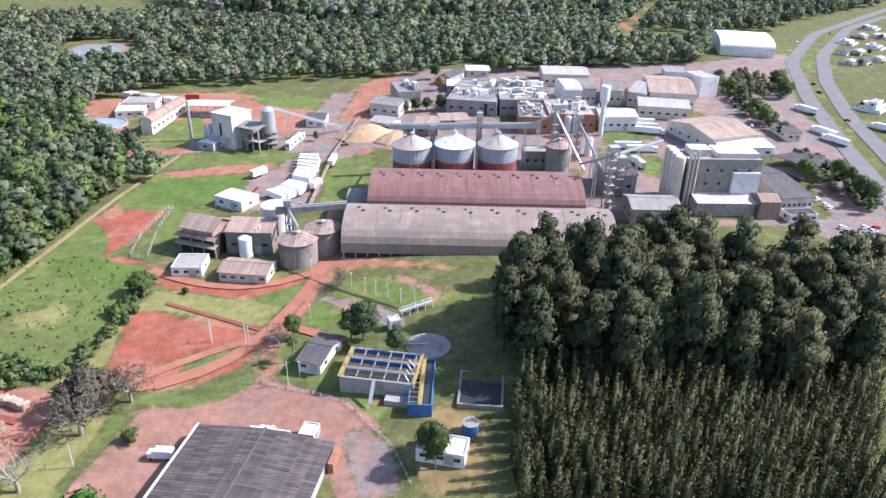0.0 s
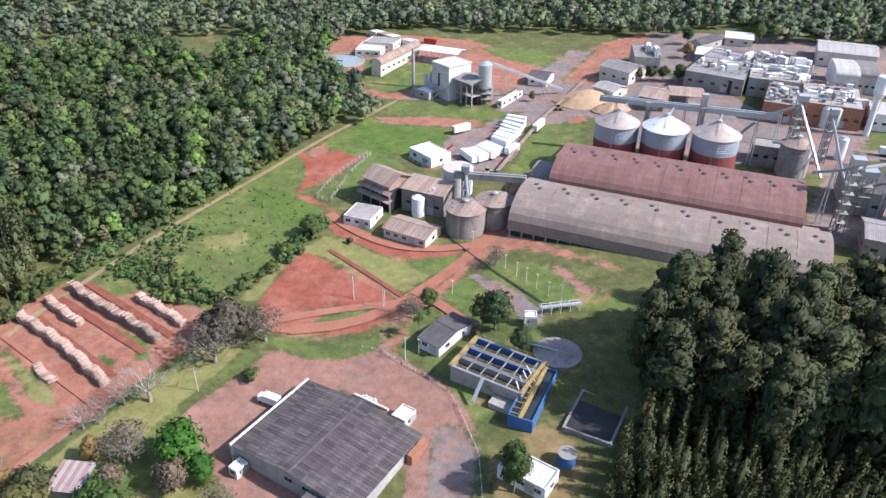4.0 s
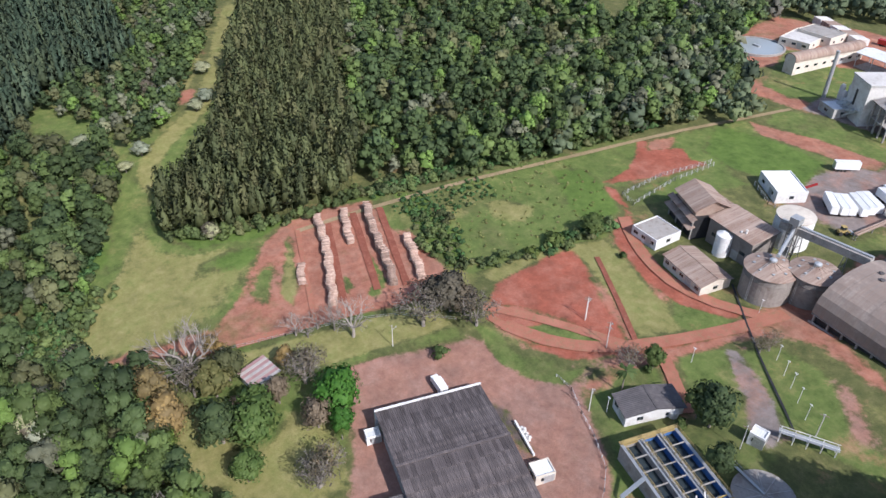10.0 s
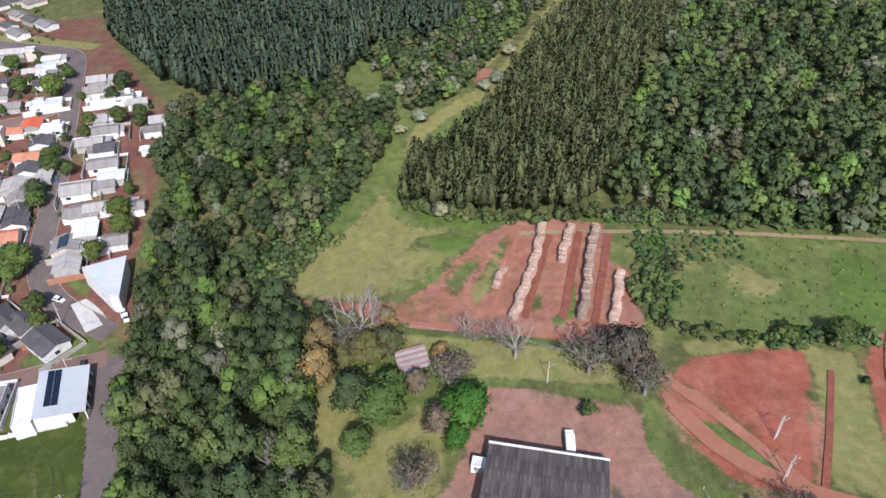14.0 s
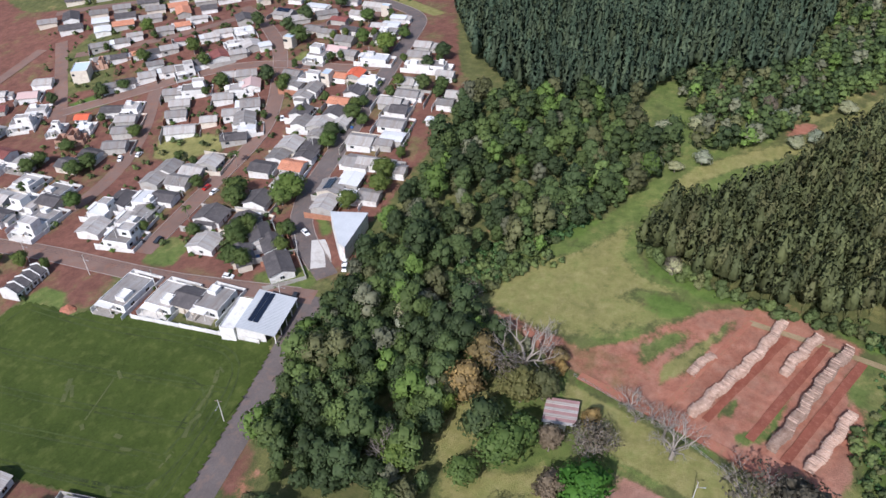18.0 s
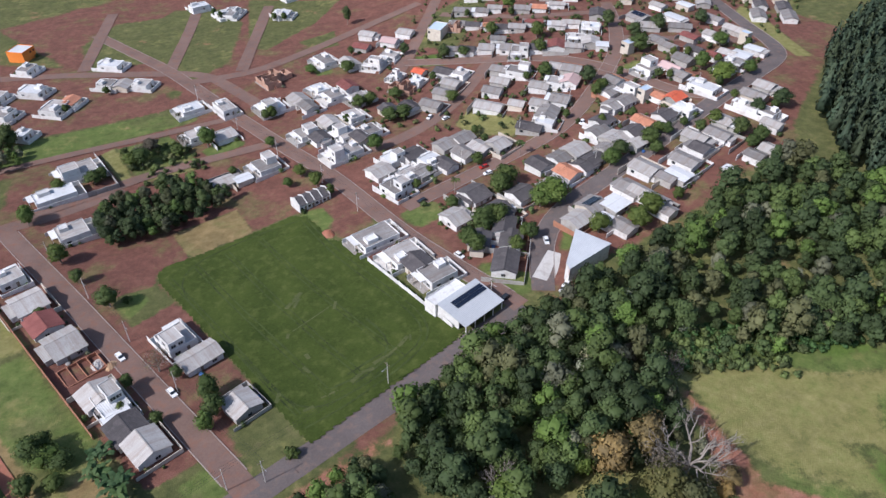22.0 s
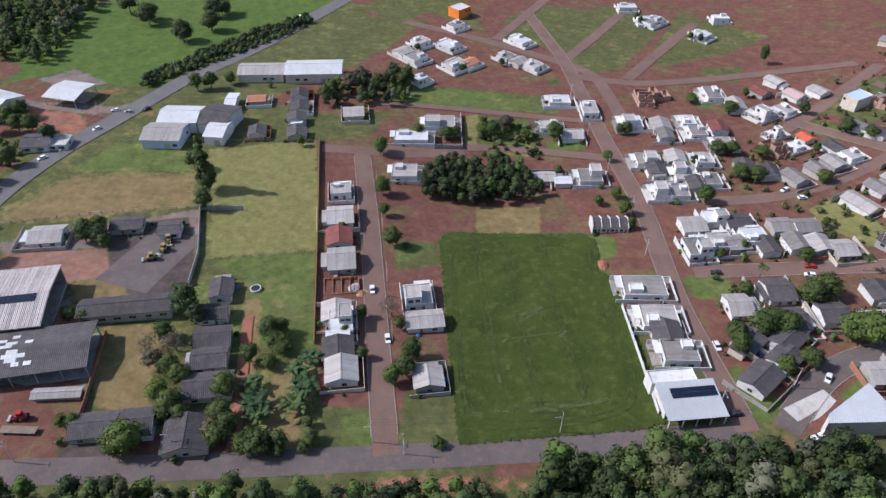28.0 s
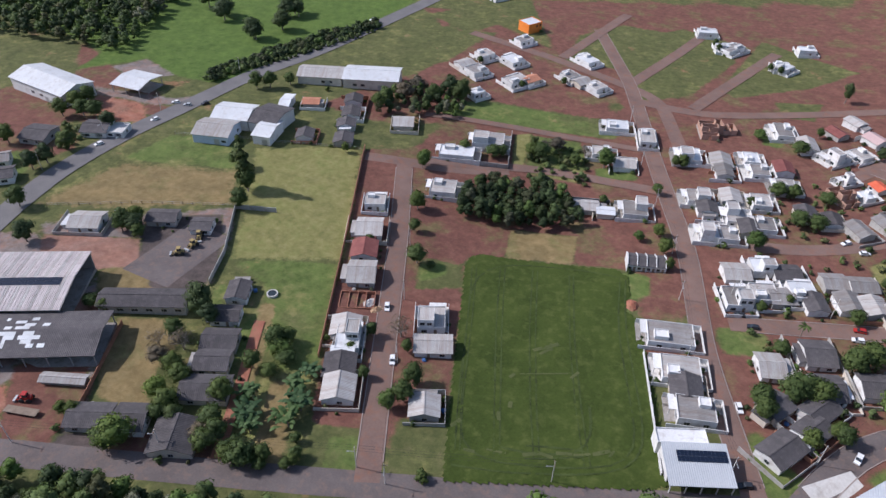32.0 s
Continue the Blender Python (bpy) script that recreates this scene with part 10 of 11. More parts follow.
def proto(kind, k):
    key = (kind, k)
    if key not in PROTO:
        s = 200 + 17 * k + 100 * len(kind)
        if kind == "bare":
            v, q = bare_shape(s, 9.0, 5.0)
            PROTO[key] = [("branch_crown", v, q, M_BARE)]
        elif kind == "pine":
            v, q = crown_shape(s, 16, 3.6, 3, 18, 900, 1.0, cone=0.6)
            PROTO[key] = [("crown", v, q, F_DARK), ("trunk", *limb([(0, 0, -0.5), (0, 0, 15)], 0.35, 0.1, 7), M_BARK)]
        elif kind == "sparse":
            v, q = crown_shape(s, 9, 4.2, 3.5, 8.5, 480, 0.45)
            b = bare_shape(s, 8.5, 4.6)
            keep = q[9 * 6:]
            PROTO[key] = [("leaf_mass", v, keep, F_GREY), ("branch_crown", *b, M_BARE)]
        elif kind == "banana":
            rnd = np.random.RandomState(s)
            out = []
            for j in range(46):
                an, ln_, up = rnd.uniform(0, 6.28), rnd.uniform(1.8, 3.2), rnd.uniform(0.4, 1.6)
                o = rnd.uniform(-1.8, 1.8, 2)
                h0 = rnd.uniform(1.6, 3.0)
                d, n = np.array([math.cos(an), math.sin(an)]), np.array([-math.sin(an), math.cos(an)])
                pts = []
                for f, wd in ((0, 0.12), (0.45, 0.5), (0.8, 0.42), (1.0, 0.1)):
                    c = o + d * ln_ * f
                    z = h0 + up * math.sin(f * 2.4)
                    pts += [(*(c - n * wd), z), (*(c + n * wd), z + 0.05)]
                out.append((np.array(pts), np.array([(0, 1, 3, 2), (2, 3, 5, 4), (4, 5, 7, 6)])))
            st_ = [limb([(a_, b_, -0.3), (a_ * 1.1, b_ * 1.1, 2.6)], 0.2, 0.12, 6) for a_, b_ in ((-1, -1), (1, -0.6), (0.2, 1.2), (-0.8, 0.7), (0.3, -0.2))]
            PROTO[key] = [("leaf_mass", *joined(out), F_BANANA), ("stem", *joined(st_), M_BARK)]
        elif kind == "palm":
            rnd = np.random.RandomState(s)
            out = []
            for j in range(26):
                an, drop = rnd.uniform(0, 6.28), rnd.uniform(0.2, 1.3)
                d, n = np.array([math.cos(an), math.sin(an)]), np.array([-math.sin(an), math.cos(an)])
                pts = []
                for f, wd in ((0, 0.05), (0.4, 0.35), (0.75, 0.3), (1.0, 0.05)):
                    c = d * 2.8 * f
                    z = 8.2 + 1.0 * f - drop * 2.2 * f * f
                    pts += [(*(c - n * wd), z - 0.15), (*(c + n * wd), z)]
                out.append((np.array(pts), np.array([(0, 1, 3, 2), (2, 3, 5, 4), (4, 5, 7, 6)])))
            PROTO[key] = [("frond_crown", *joined(out), F_MID), ("trunk", *limb([(0, 0, -0.5), (0.1, 0, 4), (0, 0, 8.3)], 0.22, 0.15, 8), M_BARK)]
        elif kind == "shrub":
            v, q = crown_shape(s, 5, 1.6, 0.5, 1.9, 170, 0.5)
            PROTO[key] = [("crown", v, q, F_MID), ("stem", *limb([(0, 0, -0.3), (0, 0, 1.0)], 0.12, 0.08, 5), M_BARK)]
        else:
            mt = {"green": F_MID, "bright": F_BRIGHT, "dark": F_DARK, "gold": F_GOLD, "grey": F_GREY, "vivid": F_VIVID, "olive": F_OLIVE, "autumn": F_AUTUMN, "autumn2": F_GREY, "pale": F_PALE}[kind]
            v, q = crown_shape(s, 13, 4.0, 3.0, 8.4, 900, 0.58)
            PROTO[key] = [("crown", v, q, mt), ("trunk", *trunk_shape(s, 6.0, 0.3, 2.0), M_BARK)]
        done = []
        for nm, v, q, mt in PROTO[key]:
            n = SOFT.get(v.tobytes()[:48])
            ob = mesh_from(nm, v, q, mt, smooth=n is not None)
            if n is not None:
                ob.data.normals_split_custom_set_from_vertices(n.astype(np.float32).tolist())
            done.append((nm, ob.data))
            bpy.data.objects.remove(ob)
        PROTO[key] = done
    return PROTO[key]


TREE_TXT = {"green": "mid green broadleaf tree with a round uneven crown", "bright": "bright green leafy tree with a dense crown", "dark": "dark green dense broadleaf tree", "vivid": "vivid green tree with a dense round crown", "olive": "olive green broadleaf tree", "autumn": "tree with thin pinkish brown leaves", "autumn2": "dark grey-brown tree with thinning leaves", "pale": "low tree covered in pale greyish blossom", "gold": "tree with golden autumn leaves", "grey": "greyish tree with thinning leaves", "bare": "leafless pale grey tree with spreading branches", "sparse": "half bare grey-brown tree", "pine": "tall dark green conifer tree", "banana": "clump of banana plants with broad leaves", "palm": "slim palm tree with drooping fronds", "shrub": "low green garden shrub"}
tree_count = 0


def tree(kind, x, y, h=1.0, w=1.0):
    """A single tree; h and w scale its height and spread."""
    global tree_count
    tree_count += 1
    nm = {"banana": "banana_plant", "palm": "palm_tree", "shrub": "shrub"}.get(kind, "tree")
    e = thing(nm, x, y, tree_count * 137.5 % 360, TREE_TXT[kind], "shrub" if kind == "shrub" else "tree")
    grow = 1.0 if kind in ("shrub", "banana", "palm") else 1.3
    e.scale = (w * grow, w * grow, h * grow)
    for pn, me in proto(kind, tree_count % 3):
        ob = new(pn, me)
        ob.parent = e
        if pn in ("leaf_mass", "frond_crown", "branch_crown"):
            ob["kind"] = "stuff"
    return e


tree("sparse", -86.4, 160.4, 1.0, 1.2)
tree("sparse", -57.9, 101.5, 0.96, 1.04)
tree("bright", -62.8, 72.0, 0.96, 1.04)
tree("bare", -62.5, 68.7, 1.08, 1.04)
tree("grey", -170.3, 103.3, 0.6, 0.55)
tree("grey", -180.7, 59.0, 0.6, 0.5)
tree("grey", -107.1, 44.3, 0.9, 0.8)
tree("grey", -118.6, 45.4, 0.7, 0.6)
tree("sparse", -124.5, 55.5, 0.9, 0.8)
tree("grey", -133.9, 26.1, 0.7, 0.6)
tree("grey", -284.1, 82.6, 0.8, 0.7)
tree("grey", -270.3, 88.2, 0.7, 0.6)
tree("grey", -280.0, 104.4, 0.8, 0.7)
tree("grey", -306.6, 110.9, 0.8, 0.7)
tree("shrub", -89.9, 217.6)
tree("sparse", -50.5, 186.3, 0.7, 0.8)
tree("shrub", -106.6, 219.3, 1.4, 2.0)
tree("shrub", -107.7, 204.3, 1.5, 2.2)
tree("shrub", -106.8, 193.6, 1.3, 1.8)
tree("dark", -24.3, 188.9, 1.1, 1.05)
tree("dark", -28.0, 188.4, 0.9, 0.8)
tree("dark", -13.6, 180.4, 0.8, 0.7)
tree("sparse", -36.3, 219.4, 0.5, 0.55)
tree("shrub", -27.5, 182.5, 1.5, 1.2)
tree("shrub", -46.9, 189.8, 1.0, 1.0)
tree("green", -46.9, 191.4, 0.7, 0.6)
tree("shrub", -107.6, 218.7, 2.0, 2.4)
tree("shrub", -107.8, 202.7, 1.8, 2.4)
tree("green", -2.8, 141.3, 0.8, 0.7)
tree("palm", -44.4, 178.9, 1.0, 1.0)
tree("sparse", -35.7, 222.3, 0.6, 0.6)
tree("green", -0.7, 136.0, 1.2, 0.7)
tree("green", 221.9, 469.2, 1.0, 1.0)
tree("green", 228.3, 498.9, 1.0, 1.0)
tree("green", 190.3, 503.3, 0.9, 0.8)
tree("green", 190.4, 480.6, 0.9, 0.8)
tree("green", 190.5, 459.8, 0.9, 0.9)
tree("green", 187.9, 428.5, 0.9, 0.9)
tree("green", 186.5, 411.5, 0.9, 0.9)
tree("green", 188.0, 324.2, 0.9, 0.9)
tree("green", 188.4, 313.9, 0.9, 0.9)
tree("green", 188.7, 304.1, 0.9, 0.9)
tree("green", 188.8, 296.7, 0.9, 0.9)
tree("green", 171.3, 323.2, 0.9, 0.9)
tree("green", 170.8, 312.9, 0.8, 0.8)
tree("dark", -25.5, 424.9, 0.7, 0.7)
tree("dark", -18.7, 425.9, 0.7, 0.7)
tree("dark", -11.9, 427.2, 0.7, 0.7)
tree("dark", -3.3, 427.6, 0.8, 0.8)
tree("dark", -8.3, 504.7, 0.9, 0.8)
tree("gold", -4.7, 473.6, 0.8, 0.7)
tree("green", 32.4, 521.9, 1.0, 0.9)
tree("green", 40.8, 526.1, 1.0, 0.9)
tree("green", -166.3, 345.5, 1.0, 1.0)
tree("grey", -70.8, 377.4, 0.5, 0.4)
tree("grey", 197.0, 488.5, 0.8, 0.9)
tree("grey", 201.5, 474.4, 0.8, 0.9)
tree("green", -105.3, 216.8, 0.7, 0.8)
tree("pine", 104.9, -66.8, 1.1, 1.1)
tree("green", 103.0, -65.1, 0.9, 0.8)
tree("green", 98.3, -53.2, 0.8, 0.8)
tree("green", 118.1, -79.7, 0.8, 0.7)
tree("bright", 46.2, -117.3, 0.7, 0.6)
tree("bright", 35.1, -86.6, 0.7, 0.6)
tree("green", 29.9, -71.7, 0.5, 0.5)
tree("green", 20.6, -52.9, 0.7, 0.8)
tree("sparse", 8.9, -13.1, 0.7, 0.8)
tree("bright", -0.7, 16.5, 0.6, 0.6)
tree("green", -3.5, 12.1, 0.7, 0.7)
tree("green", -110.1, -34.1, 0.7, 0.9)
tree("green", -101.7, -26.8, 0.7, 0.7)
tree("dark", 60.7, -189.8, 1.0, 1.0)
tree("dark", 54.0, -188.5, 1.0, 1.0)
tree("grey", 78.0, -184.1, 0.8, 1.0)
tree("grey", 81.4, -175.6, 0.8, 1.0)
tree("green", 67.3, -180.3, 0.8, 0.9)
tree("green", 86.7, -156.4, 0.9, 0.7)
tree("green", 87.4, -166.5, 0.8, 0.7)
tree("dark", 201.5, -253.8, 1.0, 1.2)
tree("dark", 197.4, -211.4, 0.9, 1.2)
tree("dark", 192.1, -232.5, 0.9, 1.2)
tree("dark", 239.1, -239.2, 0.9, 1.2)
tree("dark", 195.6, -257.7, 0.9, 1.0)
tree("green", 42.1, 8.2, 0.7, 0.8)
tree("green", 39.8, 4.8, 0.5, 0.6)
tree("green", 43.7, 19.1, 0.6, 0.6)
tree("banana", 37.7, 29.4, 1.1, 1.1)
tree("banana", 33.7, 36.1, 1.2, 1.2)
tree("banana", 31.1, 39.6, 1.1, 1.0)
tree("banana", 27.3, 20.6, 1.1, 1.1)
tree("banana", 23.0, 26.5, 1.2, 1.2)
tree("banana", 22.8, 33.1, 1.2, 1.2)
tree("banana", 26.6, 14.3, 1.0, 1.0)
tree("green", 31.7, 48.9, 0.48, 0.48)
tree("green", 25.0, 49.0, 0.48, 0.48)
tree("green", 22.1, 46.3, 0.48, 0.54)
tree("shrub", -19.4, 35.3, 1.3, 1.4)
tree("green", 129.1, -22.7, 0.8, 0.8)
tree("green", 127.3, -27.0, 0.7, 0.7)
tree("green", 221.2, -100.5, 0.8, 0.9)
tree("green", 206.3, -89.7, 0.8, 0.9)
tree("green", 222.1, -94.1, 0.8, 0.8)
tree("green", 157.4, -152.7, 0.8, 0.8)
tree("green", 151.1, -156.0, 0.8, 0.8)
tree("green", 143.9, -164.1, 0.6, 0.7)
tree("green", 14.0, 44.2, 0.30, 0.36)
tree("shrub", 122.4, -166.7)
tree("shrub", 15.0, -53.0, 1.2, 1.2)
tree("green", -3.5, 4.5, 0.7, 0.7)
tree("green", -101.3, -28.1, 0.7, 0.7)
tree("green", -102.3, -23.2, 0.7, 0.7)
tree("green", -123.8, -21.6, 0.6, 0.6)
tree("green", -115.2, -16.8, 0.6, 0.6)
tree("bright", -55.2, -140.5, 0.5, 0.5)
tree("bright", -141.4, -37.2, 0.9, 1.4)
tree("bright", -137.0, -37.3, 0.8, 1.1)
tree("green", -132.3, -57.0, 0.8, 1.0)
tree("green", -127.5, -52.7, 0.8, 1.0)
tree("bright", -174.1, -45.6, 0.7, 0.9)
tree("dark", -180.3, -48.7, 0.7, 0.8)
tree("green", -196.7, -50.2, 0.6, 0.9)
tree("green", -204.0, -54.3, 0.5, 0.6)
tree("green", -206.4, -51.7, 0.5, 0.6)
tree("dark", -205.4, -110.2, 0.8, 0.9)
tree("green", -205.8, -98.9, 0.6, 0.6)
tree("green", -200.7, -95.9, 0.7, 0.6)
tree("green", -192.7, -128.4, 0.7, 0.8)
tree("green", -246.8, -126.6, 0.8, 1.1)
tree("dark", -273.9, -145.3, 0.8, 0.9)
tree("dark", -256.7, -143.9, 0.7, 0.9)
tree("dark", -253.4, -163.8, 0.8, 0.8)
tree("green", -213.4, -172.4, 0.8, 0.9)
tree("green", -204.7, -154.5, 0.7, 0.7)
tree("green", -195.3, -191.4, 0.7, 0.8)
tree("bright", -221.3, -219.4, 0.8, 0.8)
tree("dark", -162.0, -183.5, 0.7, 0.8)
tree("green", -171.6, -178.5, 0.5, 0.7)
tree("green", -111.9, -199.2, 0.6, 0.9)
tree("dark", -146.7, -203.3, 0.6, 0.6)
tree("dark", -134.6, -267.8, 1.0, 0.6)
tree("bright", -94.2, -209.6, 0.4, 0.8)
tree("green", -103.4, -155.8, 0.6, 0.8)
tree("green", -109.6, -156.4, 0.6, 0.7)
tree("green", -111.8, -134.7, 0.6, 0.9)
tree("green", -118.7, -133.8, 0.6, 0.8)
tree("green", -145.3, -136.4, 0.5, 0.7)
tree("green", -123.0, -156.0, 0.5, 0.8)
tree("bright", -96.4, -112.1, 0.7, 0.8)
tree("green", -129.8, -77.5, 0.5, 0.6)
tree("bright", -259.2, -93.0, 0.8, 0.9)
tree("bright", -257.0, -77.1, 0.9, 1.2)
tree("bright", -276.2, -78.9, 0.6, 0.8)
tree("bright", -287.3, -111.8, 0.7, 0.9)
tree("dark", -300.8, -142.7, 0.7, 0.9)
tree("green", -277.6, -152.6, 0.5, 0.6)
tree("dark", -234.6, -94.6, 0.5, 0.5)
tree("dark", -250.3, -46.6, 0.6, 0.7)
tree("dark", -231.7, -36.1, 0.7, 0.9)
tree("dark", -262.9, -46.2, 0.8, 0.9)
tree("green", -228.0, -47.6, 0.6, 0.7)
tree("green", -193.3, -41.8, 0.6, 0.6)
tree("green", -219.3, -45.9, 0.5, 0.6)
tree("green", -168.1, -11.4, 0.8, 1.0)
tree("green", -146.7, -12.5, 0.7, 0.8)
tree("green", -160.1, -7.3, 0.8, 0.9)
tree("green", -113.0, -36.6, 0.7, 1.0)
tree("green", -117.3, -35.9, 0.7, 0.9)
tree("green", -106.7, -53.2, 0.5, 0.6)
tree("green", -122.4, -23.3, 0.5, 0.6)
tree("palm", -112.5, -63.0, 0.8, 0.8)
tree("palm", -148.4, -74.2, 0.8, 0.8)
tree("shrub", -225.4, -57.0, 1.2, 1.2)
tree("green", -62.4, -169.0, 0.5, 0.6)
tree("green", -59.2, -167.6, 0.5, 0.5)
tree("green", -216.3, -53.2, 0.4, 0.4)
tree("green", -234.3, -27.5, 0.7, 0.7)
tree("green", -228.4, -25.9, 0.6, 0.6)
tree("green", -182.4, -13.5, 0.5, 0.5)
tree("bright", -28.9, -155.9, 0.9, 0.9)
tree("green", 0.9, -152.5, 0.7, 1.0)
tree("sparse", -0.8, -158.6, 0.6, 0.8)
tree("green", 5.2, -152.8, 0.6, 0.8)
tree("grey", -4.3, -162.4, 0.6, 0.8)
tree("green", -15.5, -154.2, 0.5, 0.6)
tree("sparse", -18.3, -163.1, 0.5, 0.6)
tree("green", -60.5, -108.7, 0.5, 0.6)
tree("bright", -53.8, -103.2, 0.4, 0.5)
tree("green", -64.3, -97.2, 0.6, 0.6)
tree("green", 34.8, -141.5, 0.5, 0.6)
tree("green", 21.3, -143.6, 0.5, 0.8)
tree("green", 17.7, -146.1, 0.5, 0.6)
tree("bright", 46.3, -119.8, 0.7, 0.7)
tree("green", 35.4, -87.1, 0.7, 0.8)
tree("dark", 73.4, 4.4, 1.0, 1.1)
tree("dark", 67.5, 7.6, 0.7, 0.7)
tree("green", 74.0, 17.1, 0.6, 0.7)
tree("sparse", 67.7, 21.1, 0.7, 0.8)
tree("grey", 70.3, 28.8, 0.6, 0.7)
tree("green", 64.5, 29.7, 0.6, 0.7)
tree("green", 59.5, 32.5, 0.6, 0.7)
tree("bright", 62.3, 39.4, 0.6, 0.7)
tree("green", 56.9, 42.3, 0.6, 0.8)
tree("dark", 52.1, 45.2, 0.5, 0.7)
tree("green", 56.3, 46.4, 0.5, 0.6)
tree("sparse", 75.9, 22.8, 0.5, 0.6)
tree("green", 44.5, 33.5, 0.7, 0.8)
tree("green", 41.0, 42.3, 0.6, 0.8)
tree("green", 37.2, 45.3, 0.6, 0.7)
tree("green", 38.3, 49.6, 0.6, 0.7)
tree("grey", 41.1, 47.4, 0.5, 0.6)
tree("bright", 60.8, 56.9, 0.8, 1.1)
tree("green", 62.8, 59.0, 0.6, 0.8)
tree("green", 79.2, 54.5, 0.4, 0.5)
tree("green", 31.1, 45.7, 0.36, 0.42)
tree("green", 26.8, 49.5, 0.6, 0.8)
tree("dark", 25.1, 46.1, 0.36, 0.42)
tree("green", 30.4, 50.4, 0.5, 0.6)
tree("green", 21.4, 49.0, 0.30, 0.42)
tree("green", 108.5, 16.9, 0.4, 0.6)
tree("green", 102.8, 16.8, 0.4, 0.5)
tree("bright", 39.9, 10.2, 0.5, 0.9)
tree("green", 35.8, 13.0, 0.4, 0.7)
tree("green", 37.4, 19.8, 0.4, 0.6)
tree("green", 14.2, 42.2, 0.36, 0.42)
tree("green", 17.1, 37.9, 0.30, 0.36)
tree("green", 15.2, 46.4, 0.30, 0.36)
tree("bright", 129.4, -21.0, 0.6, 0.7)
tree("dark", 124.4, -22.4, 0.7, 0.8)
tree("green", 120.8, -20.5, 0.5, 0.6)
tree("bare", -108.0, 83.2, 1.3, 2.1)
tree("gold", -103.0, 73.0, 1.1, 1.0)
tree("gold", -90.9, 74.1, 1.2, 1.15)
tree("olive", -98.0, 87.2, 1.0, 1.1)
tree("olive", -102.0, 91.7, 0.9, 1.0)
tree("sparse", -100.8, 82.2, 1.0, 1.0)
tree("dark", -82.0, 84.8, 1.1, 1.3)
tree("bright", -78.4, 92.5, 1.1, 1.35)
tree("bright", -84.1, 94.6, 1.0, 1.0)
tree("bright", -67.8, 87.2, 0.8, 0.95)
tree("vivid", -77.4, 114.4, 1.05, 1.35)
tree("vivid", -70.0, 112.0, 0.7, 0.7)
tree("autumn", -74.5, 107.1, 0.8, 0.9)
tree("sparse", -90.5, 109.4, 0.9, 1.2)
tree("sparse", -93.5, 111.7, 0.8, 1.0)
tree("gold", -99.3, 106.7, 0.6, 0.6)
tree("autumn", -87.2, 101.0, 0.8, 0.7)
tree("gold", -115.7, 90.0, 0.5, 0.6)
tree("gold", -112.4, 92.1, 0.4, 0.5)
tree("bare", -100.7, 127.6, 1.0, 1.35)
tree("bare", -106.0, 123.9, 0.8, 0.8)
tree("bare", -109.7, 113.3, 0.6, 0.8)
tree("bare", -109.1, 119.7, 0.5, 0.7)
tree("bare", -107.1, 116.1, 0.4, 0.6)
tree("palm", -67.9, 110.9, 0.4, 0.7)
tree("sparse", -59.7, 104.4, 0.9, 0.9)
tree("sparse", -57.6, 101.1, 0.7, 0.8)
tree("bright", -83.9, 71.1, 0.9, 0.8)
tree("green", -77.4, 69.1, 1.0, 0.9)
tree("sparse", -94.4, 147.1, 1.2, 1.5)
tree("autumn2", -96.1, 157.0, 1.15, 1.3)
tree("autumn2", -92.4, 159.7, 0.9, 1.0)
tree("autumn2", -100.0, 154.3, 0.9, 1.0)
tree("shrub", -80.7, 145.8, 1.6, 1.8)
tree("autumn", -88.2, 91.8, 0.6, 0.6)
tree("pale", -170.3, 104.0, 0.55, 0.65)
tree("pale", -275.6, 110.6, 0.6, 0.9)
tree("pale", -256.7, 106.1, 0.55, 0.9)
tree("pale", -255.7, 82.5, 0.55, 0.7)
tree("pale", -265.8, 126.2, 0.5, 0.8)
tree("pale", -259.2, 120.6, 0.45, 0.7)
tree("pale", -247.3, 72.7, 0.6, 0.8)
tree("pale", -176.7, 60.8, 0.5, 0.55)
tree("pale", -140.6, 40.9, 0.5, 0.5)
tree("pale", -103.8, 46.0, 0.8, 0.8)
tree("pale", -131.4, 27.1, 0.7, 0.7)
tree("pale", -225.7, 85.0, 0.4, 0.6)
tree("pale", -234.2, 92.6, 0.5, 0.8)
tree("pale", -259.5, 106.2, 0.5, 0.9)
tree("pale", -260.6, 83.9, 0.5, 0.8)
tree("pale", -297.1, 132.1, 0.5, 0.8)
tree("pale", -106.4, 43.6, 0.9, 0.9)
tree("pale", -131.3, 25.5, 0.7, 0.8)
tree("pale", -178.8, 58.8, 0.5, 0.5)
scatter = random.Random(31)
for ob in [o for o in scene.objects if o.name.split(".")[0] == "house" and o.parent is None]:
    for _ in range(scatter.choice((0, 1, 1, 2))):
        an = scatter.uniform(0, 6.28)
        tree(scatter.choice(("shrub", "green")), ob.location.x + 8.5 * math.cos(an), ob.location.y + 8.5 * math.sin(an), scatter.uniform(0.35, 0.5), 0.4) if scatter.random() < 0.3 else None


# ---- street poles ----
def power_pole(x, y, rot, h=9.0):
    e = thing("power_pole", x, y, rot, "grey concrete power pole with a cross arm", "power pole", "street power poles")
    part("shaft", turned([(0.14, -1), (0.09, h)], 8), M_PALECONC, e)
    part("cross_arm", boxes((-1.0, -0.07, h - 0.6, 1.0, 0.07, h - 0.45)), M_WOOD, e)
    part("lamp_arm", boxes((-0.05, 0.1, h - 2.0, 0.05, 1.8, h - 1.9), (-0.12, 1.6, h - 2.05, 0.12, 2.1, h - 1.9)), M_STEEL, e)
    return e


